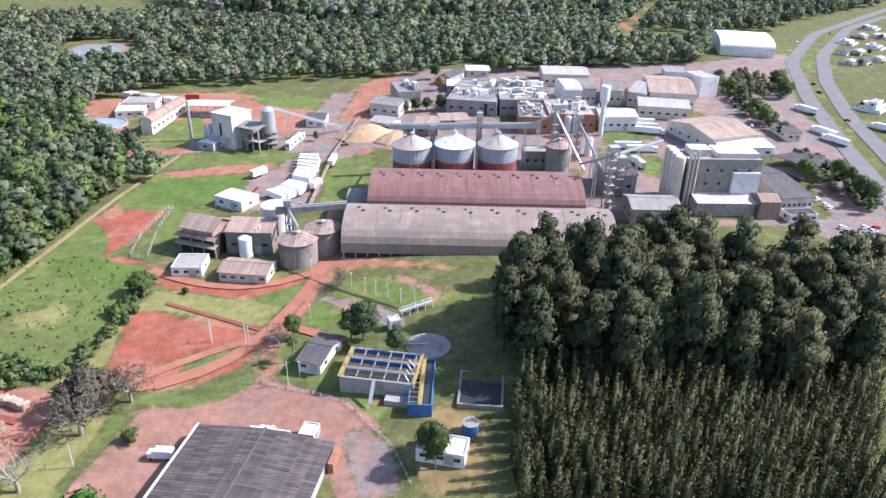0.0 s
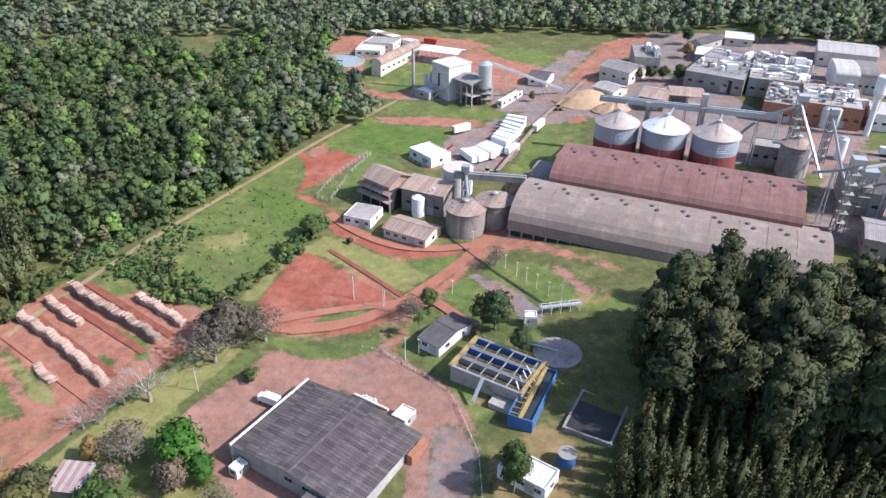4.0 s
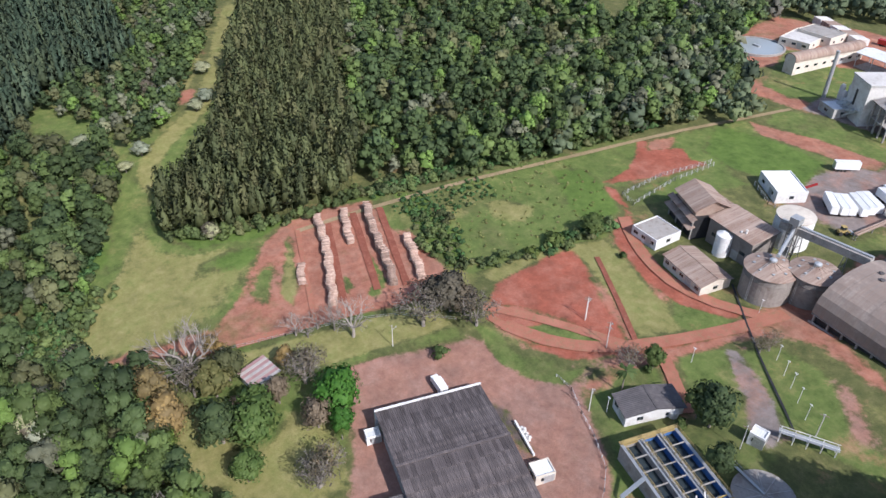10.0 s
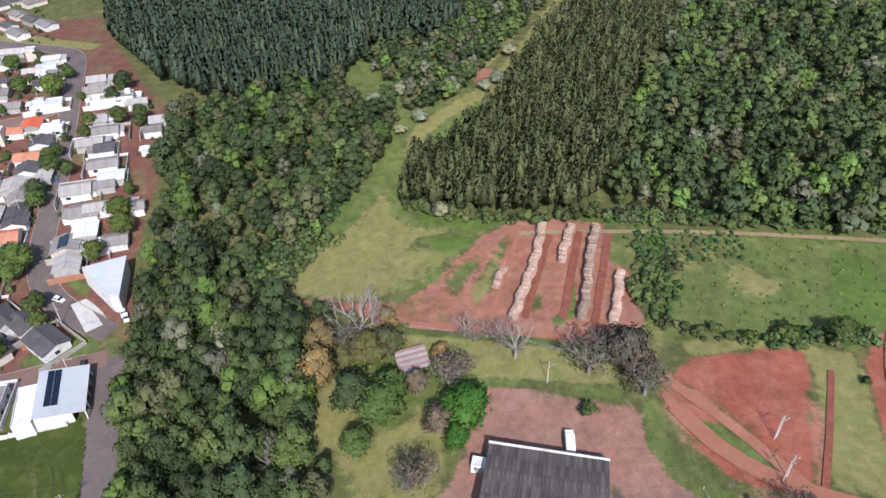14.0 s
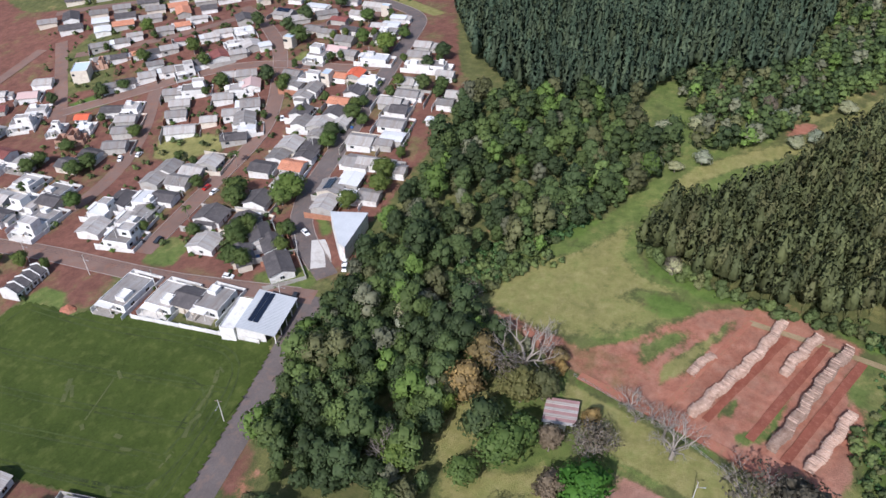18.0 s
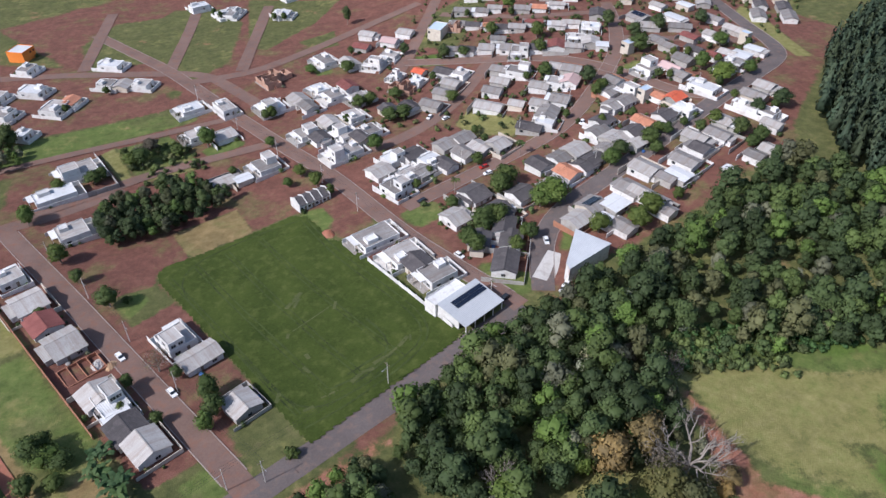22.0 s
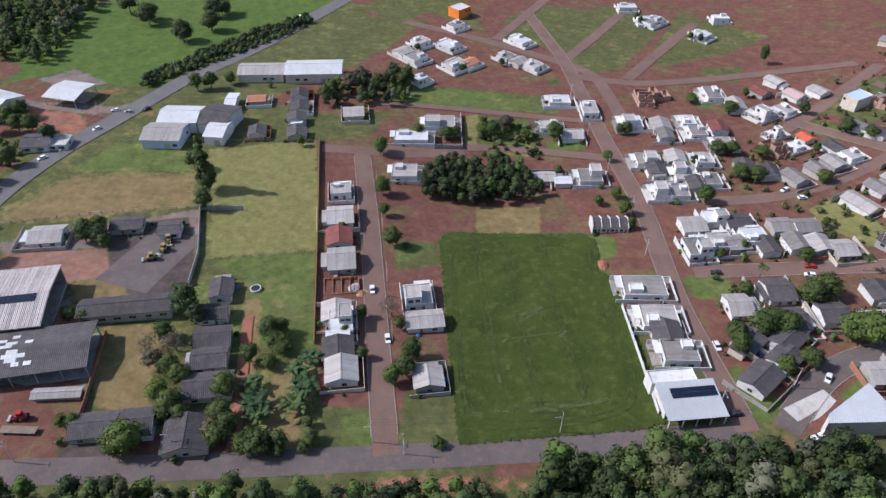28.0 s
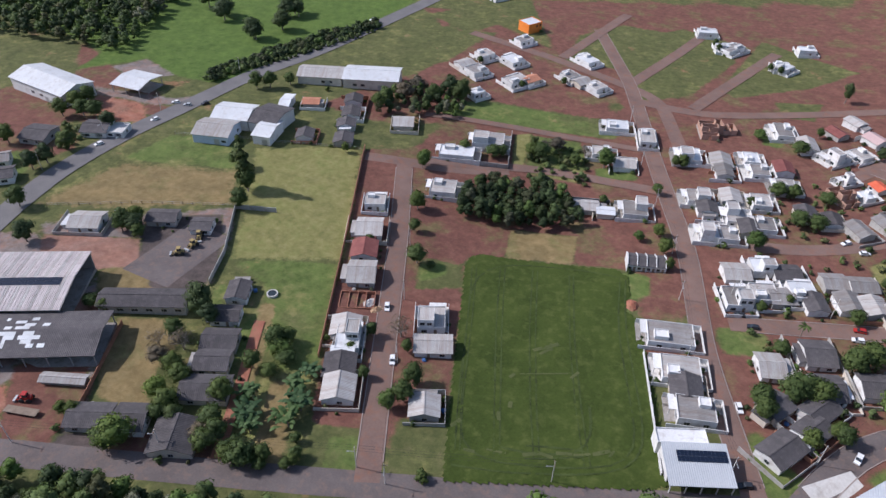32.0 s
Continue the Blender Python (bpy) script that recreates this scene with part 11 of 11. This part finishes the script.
def pole_row(line, gap, side, wires=True):
    last = None
    for (x0, y0), (x1, y1) in zip(line, line[1:]):
        d = math.hypot(x1 - x0, y1 - y0)
        n = max(1, round(d / gap))
        ux, uy = (x1 - x0) / d, (y1 - y0) / d
        for k in range(n):
            x, y = x0 + ux * d * k / n - uy * side, y0 + uy * d * k / n + ux * side
            power_pole(x, y, math.degrees(math.atan2(uy, ux)) + 90)
            if wires and last:
                e = thing("power_cable", last[0], last[1], 0, "thin dark power cables between poles", "cable")
                for s in (-0.8, 0, 0.8):
                    bm = bmesh.new()
                    a_ = Vector((-uy * s, ux * s, 8.8))
                    b_ = Vector((x - last[0] - uy * s, y - last[1] + ux * s, 8.8 + gz(x, y) - gz(*last)))
                    pts = [a_.lerp(b_, f / 6) - Vector((0, 0, 3.2 * (f / 6) * (1 - f / 6))) for f in range(7)]
                    for p_, q_ in zip(pts, pts[1:]):
                        beam(bm, p_, q_, 0.03)
                    part("cable", bm, M_RUBBER, e)
            last = (x, y)


pole_row([(-6.7, 42), (9.4, 0), (31.6, -59.2), (54.6, -115.9)], 34, -4.8)
pole_row([(-100, 0), (-84.5, -42.3), (-72.2, -100.3), (-49.5, -165.8), (-24.8, -245.4)], 36, 5.2)
pole_row([(85, 74), (47, 60.1), (-3.6, 43.9), (-53.2, 27.4), (-95, 12)], 38, 5.6)
pole_row([(-121.4, -8.4), (-140, -37), (-171, -44.4), (-211.3, -57.9), (-277.3, -84)], 36, 5.2)
pole_row([(-90, -70.6), (-123.9, -73.6), (-157.9, -84.6), (-191.7, -95.7), (-219.5, -119.5)], 36, 4.8)
pole_row([(184.6, -42), (178.3, -109.8), (170.3, -163.9), (154, -212.2)], 45, 7.5)
for x_, y_ in ((-32.0, 221.0), (-26.9, 217.5), (-22.9, 215.3), (-18.6, 212.5), (-13.9, 209.4), (-43.3, 201.8), (-41.2, 171.5), (-52.0, 235.0), (-48.1, 232.5), (-55.3, 237.0)):
    e = thing("lamp_post", x_, y_, 0, "slim white lamp post on the lawn", "lamp post", "white posts on the lawn")
    part("post", turned([(0.09, -0.5), (0.06, 5.2)], 6), M_WHITE, e)
    part("lamp_head", boxes((-0.4, -0.12, 5.2, 0.4, 0.12, 5.35)), M_WHITE, e)
for x_, y_ in ((-9.1, 206.9), (-43.9, 168.1), (-61.1, 187.8), (-72.7, 189.5), (-72.2, 188.8), (-59.7, 186.4), (-91.2, 135.7), (-15.7, 189.7)):
    power_pole(x_, y_, 30, 8.0)
gate = thing("pipe_gantry", -8.3, 202.8, 35, "white pipe gantry with a footbridge", "gantry")
for k in range(5):
    part("frame_post", boxes((-6 + k * 3 - 0.1, -0.8, -1, -6 + k * 3 + 0.1, -0.6, 3.2), (-6 + k * 3 - 0.1, 0.6, -1, -6 + k * 3 + 0.1, 0.8, 3.2)), M_WHITE, gate)
part("deck", boxes((-6.5, -0.8, 2.4, 6.5, 0.8, 2.55)), M_STEEL, gate)
part("rail", boxes((-6.5, -0.8, 3.2, 6.5, -0.72, 3.3), (-6.5, 0.72, 3.2, 6.5, 0.8, 3.3)), M_WHITE, gate)


# ---- walls and fences ----
def wall_run(name, line, h, t, material, label, category="wall"):
    x0, y0 = line[0]
    e = thing(name, x0, y0, 0, label, category)
    for p, q in zip(line, line[1:]):
        d = math.hypot(q[0] - p[0], q[1] - p[1])
        n = max(1, round(d / 5))
        for k in range(n):
            ax_, ay_ = p[0] + (q[0] - p[0]) * k / n, p[1] + (q[1] - p[1]) * k / n
            bx_, by_ = p[0] + (q[0] - p[0]) * (k + 1) / n, p[1] + (q[1] - p[1]) * (k + 1) / n
            z0 = gz(ax_, ay_) - gz(x0, y0)
            an = math.degrees(math.atan2(by_ - ay_, bx_ - ax_))
            ln_ = math.hypot(bx_ - ax_, by_ - ay_)
            part("wall_panel", boxes((0, -t / 2, -1.5, ln_ - 0.03, t / 2, h)), material, e, m=pose(ax_ - x0, ay_ - y0, z0, 0, 0, an))
            part("pier", boxes((-0.16, -t / 2 - 0.06, -1.5, 0.16, t / 2 + 0.06, h + 0.15)), material, e, m=pose(ax_ - x0, ay_ - y0, z0, 0, 0, an))
    return e


def post_fence(line, gap, h, material, label, rails=2):
    x0, y0 = line[0]
    e = thing("fence", x0, y0, 0, label, "fence")
    last = None
    for p, q in zip(line, line[1:]):
        d = math.hypot(q[0] - p[0], q[1] - p[1])
        n = max(1, round(d / gap))
        for k in range(n + 1):
            x, y = p[0] + (q[0] - p[0]) * k / n, p[1] + (q[1] - p[1]) * k / n
            z = gz(x, y) - gz(x0, y0)
            part("post", boxes((x - x0 - 0.09, y - y0 - 0.09, z - 0.5, x - x0 + 0.09, y - y0 + 0.09, z + h)), material, e)
            if last:
                bm = bmesh.new()
                for r in range(rails):
                    hh = h * (r + 0.9) / rails
                    beam(bm, (last[0], last[1], last[2] + hh), (x - x0, y - y0, z + hh), 0.05)
                part("rail", bm, M_STEEL, e)
            last = (x - x0, y - y0, z)
    return e


wall_run("boundary_wall", [(76.4, -119.5), (51.8, -55.6), (28.1, 6.9)], 2.2, 0.2, M_BRICK, "long red brick boundary wall behind the houses")
wall_run("boundary_wall", [(84.1, -56.7), (100.0, -51.9), (86.2, -25.6), (80.4, -8.7)], 2.2, 0.2, M_GREYWALL, "dark grey wall round the machine yard")
wall_run("boundary_wall", [(92.7, 20.1), (81.1, 47.7), (78.3, 55.3)], 2.0, 0.2, M_BRICK, "brick wall along the machine yard")
wall_run("boundary_wall", [(-65.9, -37.1), (-78.0, 8.9)], 2.0, 0.2, M_WHITE, "white boundary wall between houses and field")
wall_run("boundary_wall", [(29.4, -131.5), (11.9, -136.8), (19.8, -168.0)], 2.2, 0.2, M_GREYWALL, "dark boundary wall round a garden")
post_fence([(-57.9, 168.3), (-52.1, 168.9), (-44.1, 166.0), (-36.6, 163.9), (-27.6, 160.2), (-23.0, 156.0), (-12.0, 143.0), (-6.5, 131.0)], 3.0, 1.1, M_PALECONC, "thin concrete post and wire fence round the yard", 2)
post_fence([(-113.7, 95.6), (-110.9, 110.5), (-106.9, 130.3), (-102.0, 142.9), (-91.6, 156.5)], 3.5, 1.2, M_WOOD, "wooden post and wire fence along the log yard")
post_fence([(-112.4, 241.2), (-117.3, 265.6), (-117.9, 285.8)], 3.0, 1.8, M_PALECONC, "pale concrete post fence round the substation", 3)
post_fence([(-112.4, 241.2), (-119.4, 242.0), (-122.2, 262.9), (-119.9, 286.3)], 3.0, 1.8, M_PALECONC, "pale concrete post fence round the substation", 3)
post_fence([(-99.9, 288.1), (-88.4, 282.1), (-80.1, 282.8)], 3.0, 1.8, M_STEEL, "wire mesh fence beside the mill", 3)
post_fence([(168.0, -22.3), (135.8, -39.3), (101.9, -53.0)], 4.0, 1.4, M_WOOD, "wooden fence along the pasture")
post_fence([(162.3, -92.5), (130.9, -102.6), (116.8, -105.6), (77.5, -118.0)], 4.0, 1.4, M_WOOD, "wooden fence across the pasture")

# ---- cars and machines ----
PAINT = {"white": M_CARWHITE, "dark": M_CARDARK, "red": M_CARRED, "silver": M_CARSILVER}
car(6.5, -1.6, 112, PAINT["white"], "white")
car(19.2, -24.2, 112, PAINT["white"], "white")
car(-96.0, -24.1, 110, PAINT["white"], "white")
car(-127.6, -17.1, 70, PAINT["white"], "white")
car(-119.1, 8.4, 30, PAINT["white"], "white")
car(-121.2, 6.7, 30, PAINT["white"], "white")
car(-131.1, -73.8, 5, PAINT["red"], "red")
car(-130.3, -68.6, 5, PAINT["white"], "white")
car(-98.2, -63.5, 5, PAINT["dark"], "dark")
car(186.1, -69.6, 62, PAINT["white"], "white")
car(183.0, -79.5, 62, PAINT["white"], "white")
car(180.2, -100.1, 62, PAINT["white"], "white")
car(183.5, -119.7, 20, PAINT["white"], "white")
car(176.4, -119.8, 20, PAINT["silver"], "silver")
car(169.7, -125.0, 62, PAINT["dark"], "dark")
car(149.5, -273.7, 62, PAINT["white"], "white")
car(-99.3, 3.6, 20, PAINT["dark"], "dark")
car(-135.5, -122.1, 200, PAINT["white"], "white")
car(-93.6, -68.5, 0, PAINT["dark"], "dark")
car(223.1, 490.8, 60, PAINT["white"], "white")
car(233.9, 484.4, 60, PAINT["silver"], "silver")
car(260.7, 509.6, 115, PAINT["red"], "red")
car(174.7, 271.7, 20, PAINT["white"], "white")
car(176.4, 268.1, 20, PAINT["white"], "white")
car(179.5, 271.9, 20, PAINT["red"], "red")
car(171.9, 263.8, 20, PAINT["dark"], "dark")
car(175.2, 261.5, 20, PAINT["white"], "white")
car(174.9, 256.6, 20, PAINT["silver"], "silver")
car(168.5, 293.8, 30, PAINT["white"], "white")
car(169.1, 290.8, 30, PAINT["white"], "white")
car(162.3, 258.4, 20, PAINT["white"], "white")
car(163.2, 255.6, 20, PAINT["white"], "white")
car(165.1, 271.2, 20, PAINT["white"], "white")
car(165.7, 267.6, 20, PAINT["silver"], "silver")
car(177.7, 264.1, 20, PAINT["dark"], "dark")
car(183.0, 459.2, 60, PAINT["white"], "white")
car(186.5, 480.3, 60, PAINT["silver"], "silver")
car(182.1, 446.2, 60, PAINT["dark"], "dark")
car(177.6, 405.5, 60, PAINT["white"], "white")
car(190.3, 503.3, 60, PAINT["silver"], "silver")
car(180.8, 427.9, 60, PAINT["red"], "red")
car(253.9, 486.1, 115, PAINT["dark"], "dark")
car(318.8, 672.0, 40, PAINT["white"], "white")
car(373.9, 722.6, 40, PAINT["silver"], "silver")
car(241.1, 421.1, 115, PAINT["red"], "red")
car(167.5, 299.8, 30, PAINT["white"], "white")
car(-94.6, -73.0, 5, PAINT["silver"], "silver")
car(-143.2, -90.2, 40, PAINT["white"], "white")
car(-183.3, -80.4, 40, PAINT["white"], "white")
car(-129.3, -127.4, 40, PAINT["white"], "white")
car(-189.1, -65.7, 30, PAINT["silver"], "silver")


def tractor_loader(x, y, rot, paint, label):
    e = thing("loader", x, y, rot, label, "machine")
    part("engine_body", prism(bmesh.new(), [(-0.8, 0.9), (0.8, 0.9), (0.7, 1.9), (-0.7, 1.9)], -1.6, 1.4), paint, e)
    part("cabin", boxes((-0.6, -0.7, 1.9, 0.7, 0.7, 3.1)), M_GLASS, e)
    part("cabin_roof", boxes((-0.7, -0.8, 3.1, 0.8, 0.8, 3.25)), paint, e)
    bm = bmesh.new()
    beam(bm, (1.2, -0.6, 1.5), (3.0, -0.6, 0.6), 0.22)
    beam(bm, (1.2, 0.6, 1.5), (3.0, 0.6, 0.6), 0.22)
    part("arm", bm, paint, e)
    part("bucket", prism(bmesh.new(), [(-1.1, 0.1), (1.1, 0.1), (1.1, 0.9), (-1.1, 0.9)], 2.9, 3.6), M_STEEL, e)
    wheels(e, [(sx * 1.1, sy * 0.95) for sx in (-1, 1) for sy in (-1, 1)], 0.75, 0.5)


for x_, y_, r_ in ((100.4, -18.1, 30), (99.0, -24.1, 80), (100.4, -29.6, 120), (-54.7, 369.6, 20)):
    tractor_loader(x_, y_, r_, M_YELLOW, "yellow wheel loader parked in the yard")
tractor_loader(-62.8, 287.7, 70, M_YELLOW, "small yellow loader beside the conveyor")
tractor_loader(94.8, 56.0, 20, M_CARRED, "red tractor parked by the sheds")
flat = thing("flatbed_trailer", 92.4, 60.0, 12, "long dusty flatbed trailer", "trailer")
part("deck", boxes((-5, -1.2, 0.9, 5, 1.2, 1.15)), M_WOOD, flat)
wheels(flat, [(-3.5, -1), (-3.5, 1), (-2.3, -1), (-2.3, 1), (3.5, -1), (3.5, 1)], 0.5, 0.35)
crane = thing("red_crane", -86.4, 299.1, 40, "small red loading crane beside the white store", "crane")
bm = bmesh.new()
beam(bm, (-3, 0, 0.5), (3, 0, 4.5), 0.4)
beam(bm, (-3, 0.8, 0.5), (3, 0.8, 4.5), 0.4)
part("boom", bm, M_CARRED, crane)
part("base", boxes((-4, -0.6, -0.3, -2, 1.4, 1.2)), M_CARRED, crane)
rd = thing("red_truck", -163.6, 454.1, 10, "bright red fire truck by the open store", "truck")
part("body", boxes((-4, -1.3, 0.8, 2.5, 1.3, 3.2)), M_CARRED, rd)
part("cab", boxes((2.6, -1.2, 0.6, 4.4, 1.2, 2.9)), M_CARRED, rd)
part("windscreen", boxes((4.402, -1.0, 1.8, 4.43, 1.0, 2.7)), M_GLASS, rd)
wheels(rd, [(-2.5, -1.1), (-2.5, 1.1), (3.3, -1.1), (3.3, 1.1)], 0.5, 0.35)
pool = thing("garden_pool", 57.5, -12.8, 0, "small round garden pool with a pale rim", "pool")
part("rim", turned([(1.9, -0.3), (1.9, 0.9), (1.6, 0.9), (1.6, 0.6)], 24), M_PALECONC, pool)
part("water", turned([(1.58, 0.3), (1.58, 0.7)], 24), M_WATER, pool)
site = thing("building_site", 30.9, -22.7, 21, "red earth building plot with brick footings and sand", "building site")
for k in range(5):
    part("footing", boxes((-7 + k * 3, -4, -0.5, -6.8 + k * 3, 4, 0.7)), M_BRICK, site)
part("footing_long", boxes((-7, -4.2, -0.5, 5.2, -4.003, 0.7), (-7, 4.003, -0.5, 5.2, 4.2, 0.7)), M_BRICK, site)
heap("sand_heap", 22.2, -21.6, 3.0, 1.5, M_SAWDUST, "small heap of orange sand", 3)
heap("rubble_heap", 26.0, -23.6, 3.5, 1.4, M_PALECONC, "heap of pale rubble", 4)
heap("rubble_heap", -58.5, -60.7, 4.0, 2.0, M_DIRT, "heap of red earth beside the field", 5)
house_shell = shell_house(-75.8, -210.0, 14, 7, 20)


# ---- plant on the factory roofs ----
def rooftop_plant(x, y, w, d, rot, h, seed):
    rnd = random.Random(seed)
    e = thing("rooftop_plant", x, y, rot, "cluttered pale pipes, fans and ducts on a factory roof", "roof plant", z=gz(x, y) + h)
    for k in range(14):
        ux, uy = rnd.uniform(-w * 0.42, w * 0.42), rnd.uniform(-d * 0.4, d * 0.4)
        a, b, c = rnd.uniform(0.6, 1.9), rnd.uniform(0.6, 1.6), rnd.uniform(0.8, 2.6)
        m_ = rnd.choice((M_PALECONC, M_STEEL, M_CONC, M_FIBRE, M_METALROOF))
        if k % 3:
            part("roof_unit", boxes((-a, -b, -0.6, a, b, c)), m_, e, m=pose(ux, uy, 0, 0, 0, rnd.choice((0, 90))))
        else:
            part("extractor", turned([(0.7, -0.6), (0.7, c), (1.0, c + 0.1), (0.5, c + 0.7)], 12), m_, e, m=pose(ux, uy, 0))
    for k in range(5):
        py_ = -d * 0.4 + d * 0.8 * k / 4
        bm = bmesh.new()
        beam(bm, (-w * 0.45, py_, 1.3 + 0.2 * k), (w * rnd.uniform(0.2, 0.45), py_, 1.3 + 0.2 * k), 0.35)
        for q in range(4):
            bx = -w * 0.45 + w * 0.6 * q / 3
            beam(bm, (bx, py_, -0.6), (bx, py_, 1.3 + 0.2 * k), 0.2)
        part("pipe_run", bm, rnd.choice((M_STEEL, M_PALECONC, M_RUST)), e)


rooftop_plant(44.7, 444.3, 25.0, 54.5, -1.2, 9, 1)
rooftop_plant(19.5, 443.9, 30.3, 53.8, -9.9, 8, 2)
rooftop_plant(70.0, 404.7, 25.9, 34.4, -0.3, 10, 3)
rooftop_plant(49.2, 400.8, 16.7, 33.7, -3.0, 9, 4)

# ---- ponds in the forest clearings ----
def pond(x, y, rx, ry, rot, label):
    e = thing("pond", x, y, rot, label, "pond", kind="structure")
    rim = [(1.0 + 0.09 * math.sin(3 * a) + 0.06 * math.cos(5 * a), a) for a in (2 * math.pi * k / 36 for k in range(36))]
    for nm, s, z, m_ in (("bank", 1.12, 0.5, M_DIRT), ("water", 1.0, 0.62, M_POND)):
        bm = bmesh.new()
        lo = [bm.verts.new((rx * s * q * math.cos(a), ry * s * q * math.sin(a), -2)) for q, a in rim]
        hi = [bm.verts.new((v.co.x, v.co.y, z)) for v in lo]
        bm.faces.new(hi)
        for k in range(36):
            bm.faces.new((lo[k], lo[(k + 1) % 36], hi[(k + 1) % 36], hi[k]))
        part(nm, bm, m_, e)


pond(-276.9, 549.9, 16, 26, 10, "pale pond in a forest clearing")
pond(-253.3, 550.4, 24, 30, 20, "pale wide pond in a forest clearing")
pond(-286.5, 591.0, 20, 30, 0, "small pale pond among forest trees")

# ---- beside the highway ----
strip("machine_yard", [(102.7, -1.7), (99.6, -35.5)], 21, M_ASPHALT, "dark oily asphalt of the machine yard", "yard", lift=0.05)
for k, x_, y_ in (("green", 222.1, -84.6), ("green", 212.7, -88.4), ("dark", 193.6, -47.5), ("dark", 194.9, -40.8), ("green", 195.1, -61.0), ("green", 223.0, -53.7), ("dark", 192.5, -83.9), ("green", 176.9, -17.4), ("dark", 156.0, -1.1)):
    tree(k, x_, y_, 0.8, 0.85)
for x_, y_ in ((257.4, -246.5), (233.8, -230.7), (199.9, -212.8), (191.5, -232.2), (200.3, -261.3)):
    tree("dark", x_, y_, 1.1, 1.3)
hall("roadside_house", 200.8, -28.5, 13, 9, 40, 3.4, "gable", M_FIBRE_D, M_WHITE, "white roadside house with a dark roof", 1.4, 2, category="house")
hall("roadside_house", 212.0, -38.0, 11, 8, 40, 3.4, "gable", M_FIBRE, M_WHITE, "white roadside house with a grey roof", 1.4, 2, category="house")
LOT_X, LOT_Y, LOT_R, LOT_L = 160.2, 254.0, -95, 15.0
LOT_U = (math.cos(radians(LOT_R)), math.sin(radians(LOT_R)))
LOT_V = (-LOT_U[1], LOT_U[0])
LOT_R += 90
for i in range(7):
    for j in range(2):
        car(LOT_X + LOT_U[0] * i * 2.9 + LOT_V[0] * j * 7.5, LOT_Y + LOT_U[1] * i * 2.9 + LOT_V[1] * j * 7.5, LOT_R, (M_CARWHITE, M_CARDARK, M_CARSILVER, M_CARRED)[(i * 3 + j) % 4], ("white", "dark", "silver", "red")[(i * 3 + j) % 4])

# ---- the far side of the town ----
def clear_of(q, taken, gap):
    """Those places that keep the given distance from all taken ones."""
    t = np.array(taken)
    return np.array([p for p in q if np.hypot(*(t - p).T).min() > gap])


def far_house(x, y, rnd):
    style = rnd.choice(("g", "g", "d", "d", "l", "l", "w", "t", "r"))
    w, d = rnd.uniform(9, 14), rnd.uniform(7, 9)
    e = thing("house", x, y, 54 + rnd.choice((0, 90)), f"low rendered house with a {WORDS[style]} roof", "house")
    rise = d * 0.16 if style != "w" else 0.3
    part("wall", gable_walls(bmesh.new(), w, d, 2.9, rise), rnd.choice((M_WHITE, M_WHITE, M_CREAM, M_GREYWALL)), e)
    part("roof", gable(bmesh.new(), w, d, 2.9, rise), ROOFS[style], e)
    HOMES.append((x, y))


for st in ([(-286, -205), (-360, -305)], [(-245, -150), (-310, -110)], [(-218, -306), (-300, -225), (-380, -165)], [(-255, -360), (-340, -275), (-430, -200)]):
    strip("road", st, 7, M_DUSTROAD, "street of asphalt dusted with red earth", "street", lift=0.06)
rnd3 = random.Random(21)
spots = fill((-235, -150, -318, -100, -420, -170, -430, -320, -300, -370, -195, -290, -215, -215), 15.5, 41, 0.16, 54)
spots = clear_of(clear_of(spots, HOMES, 12.5), WAYS, 8.5)
for x_, y_ in spots:
    far_house(float(x_), float(y_), rnd3)

# garden greenery between the houses
plots = fill((-100, -20, -150, -40, -300, -90, -420, -170, -420, -310, -300, -360, -200, -290, -130, -190, -85, -120), 7.5, 43, 0.45)
plots = clear_of(clear_of(plots, HOMES, 6.8), WAYS, 4.6)
low_bushes = [crown_shape(120 + k, 4, 1.9, 0.5, 2.4, 46, 0.85) for k in range(4)]
woodland("garden_shrubs", plots, low_bushes, SHRUBS, 44, (0.4, 1.15), "green garden shrubs and small trees between the houses", "shrubs")
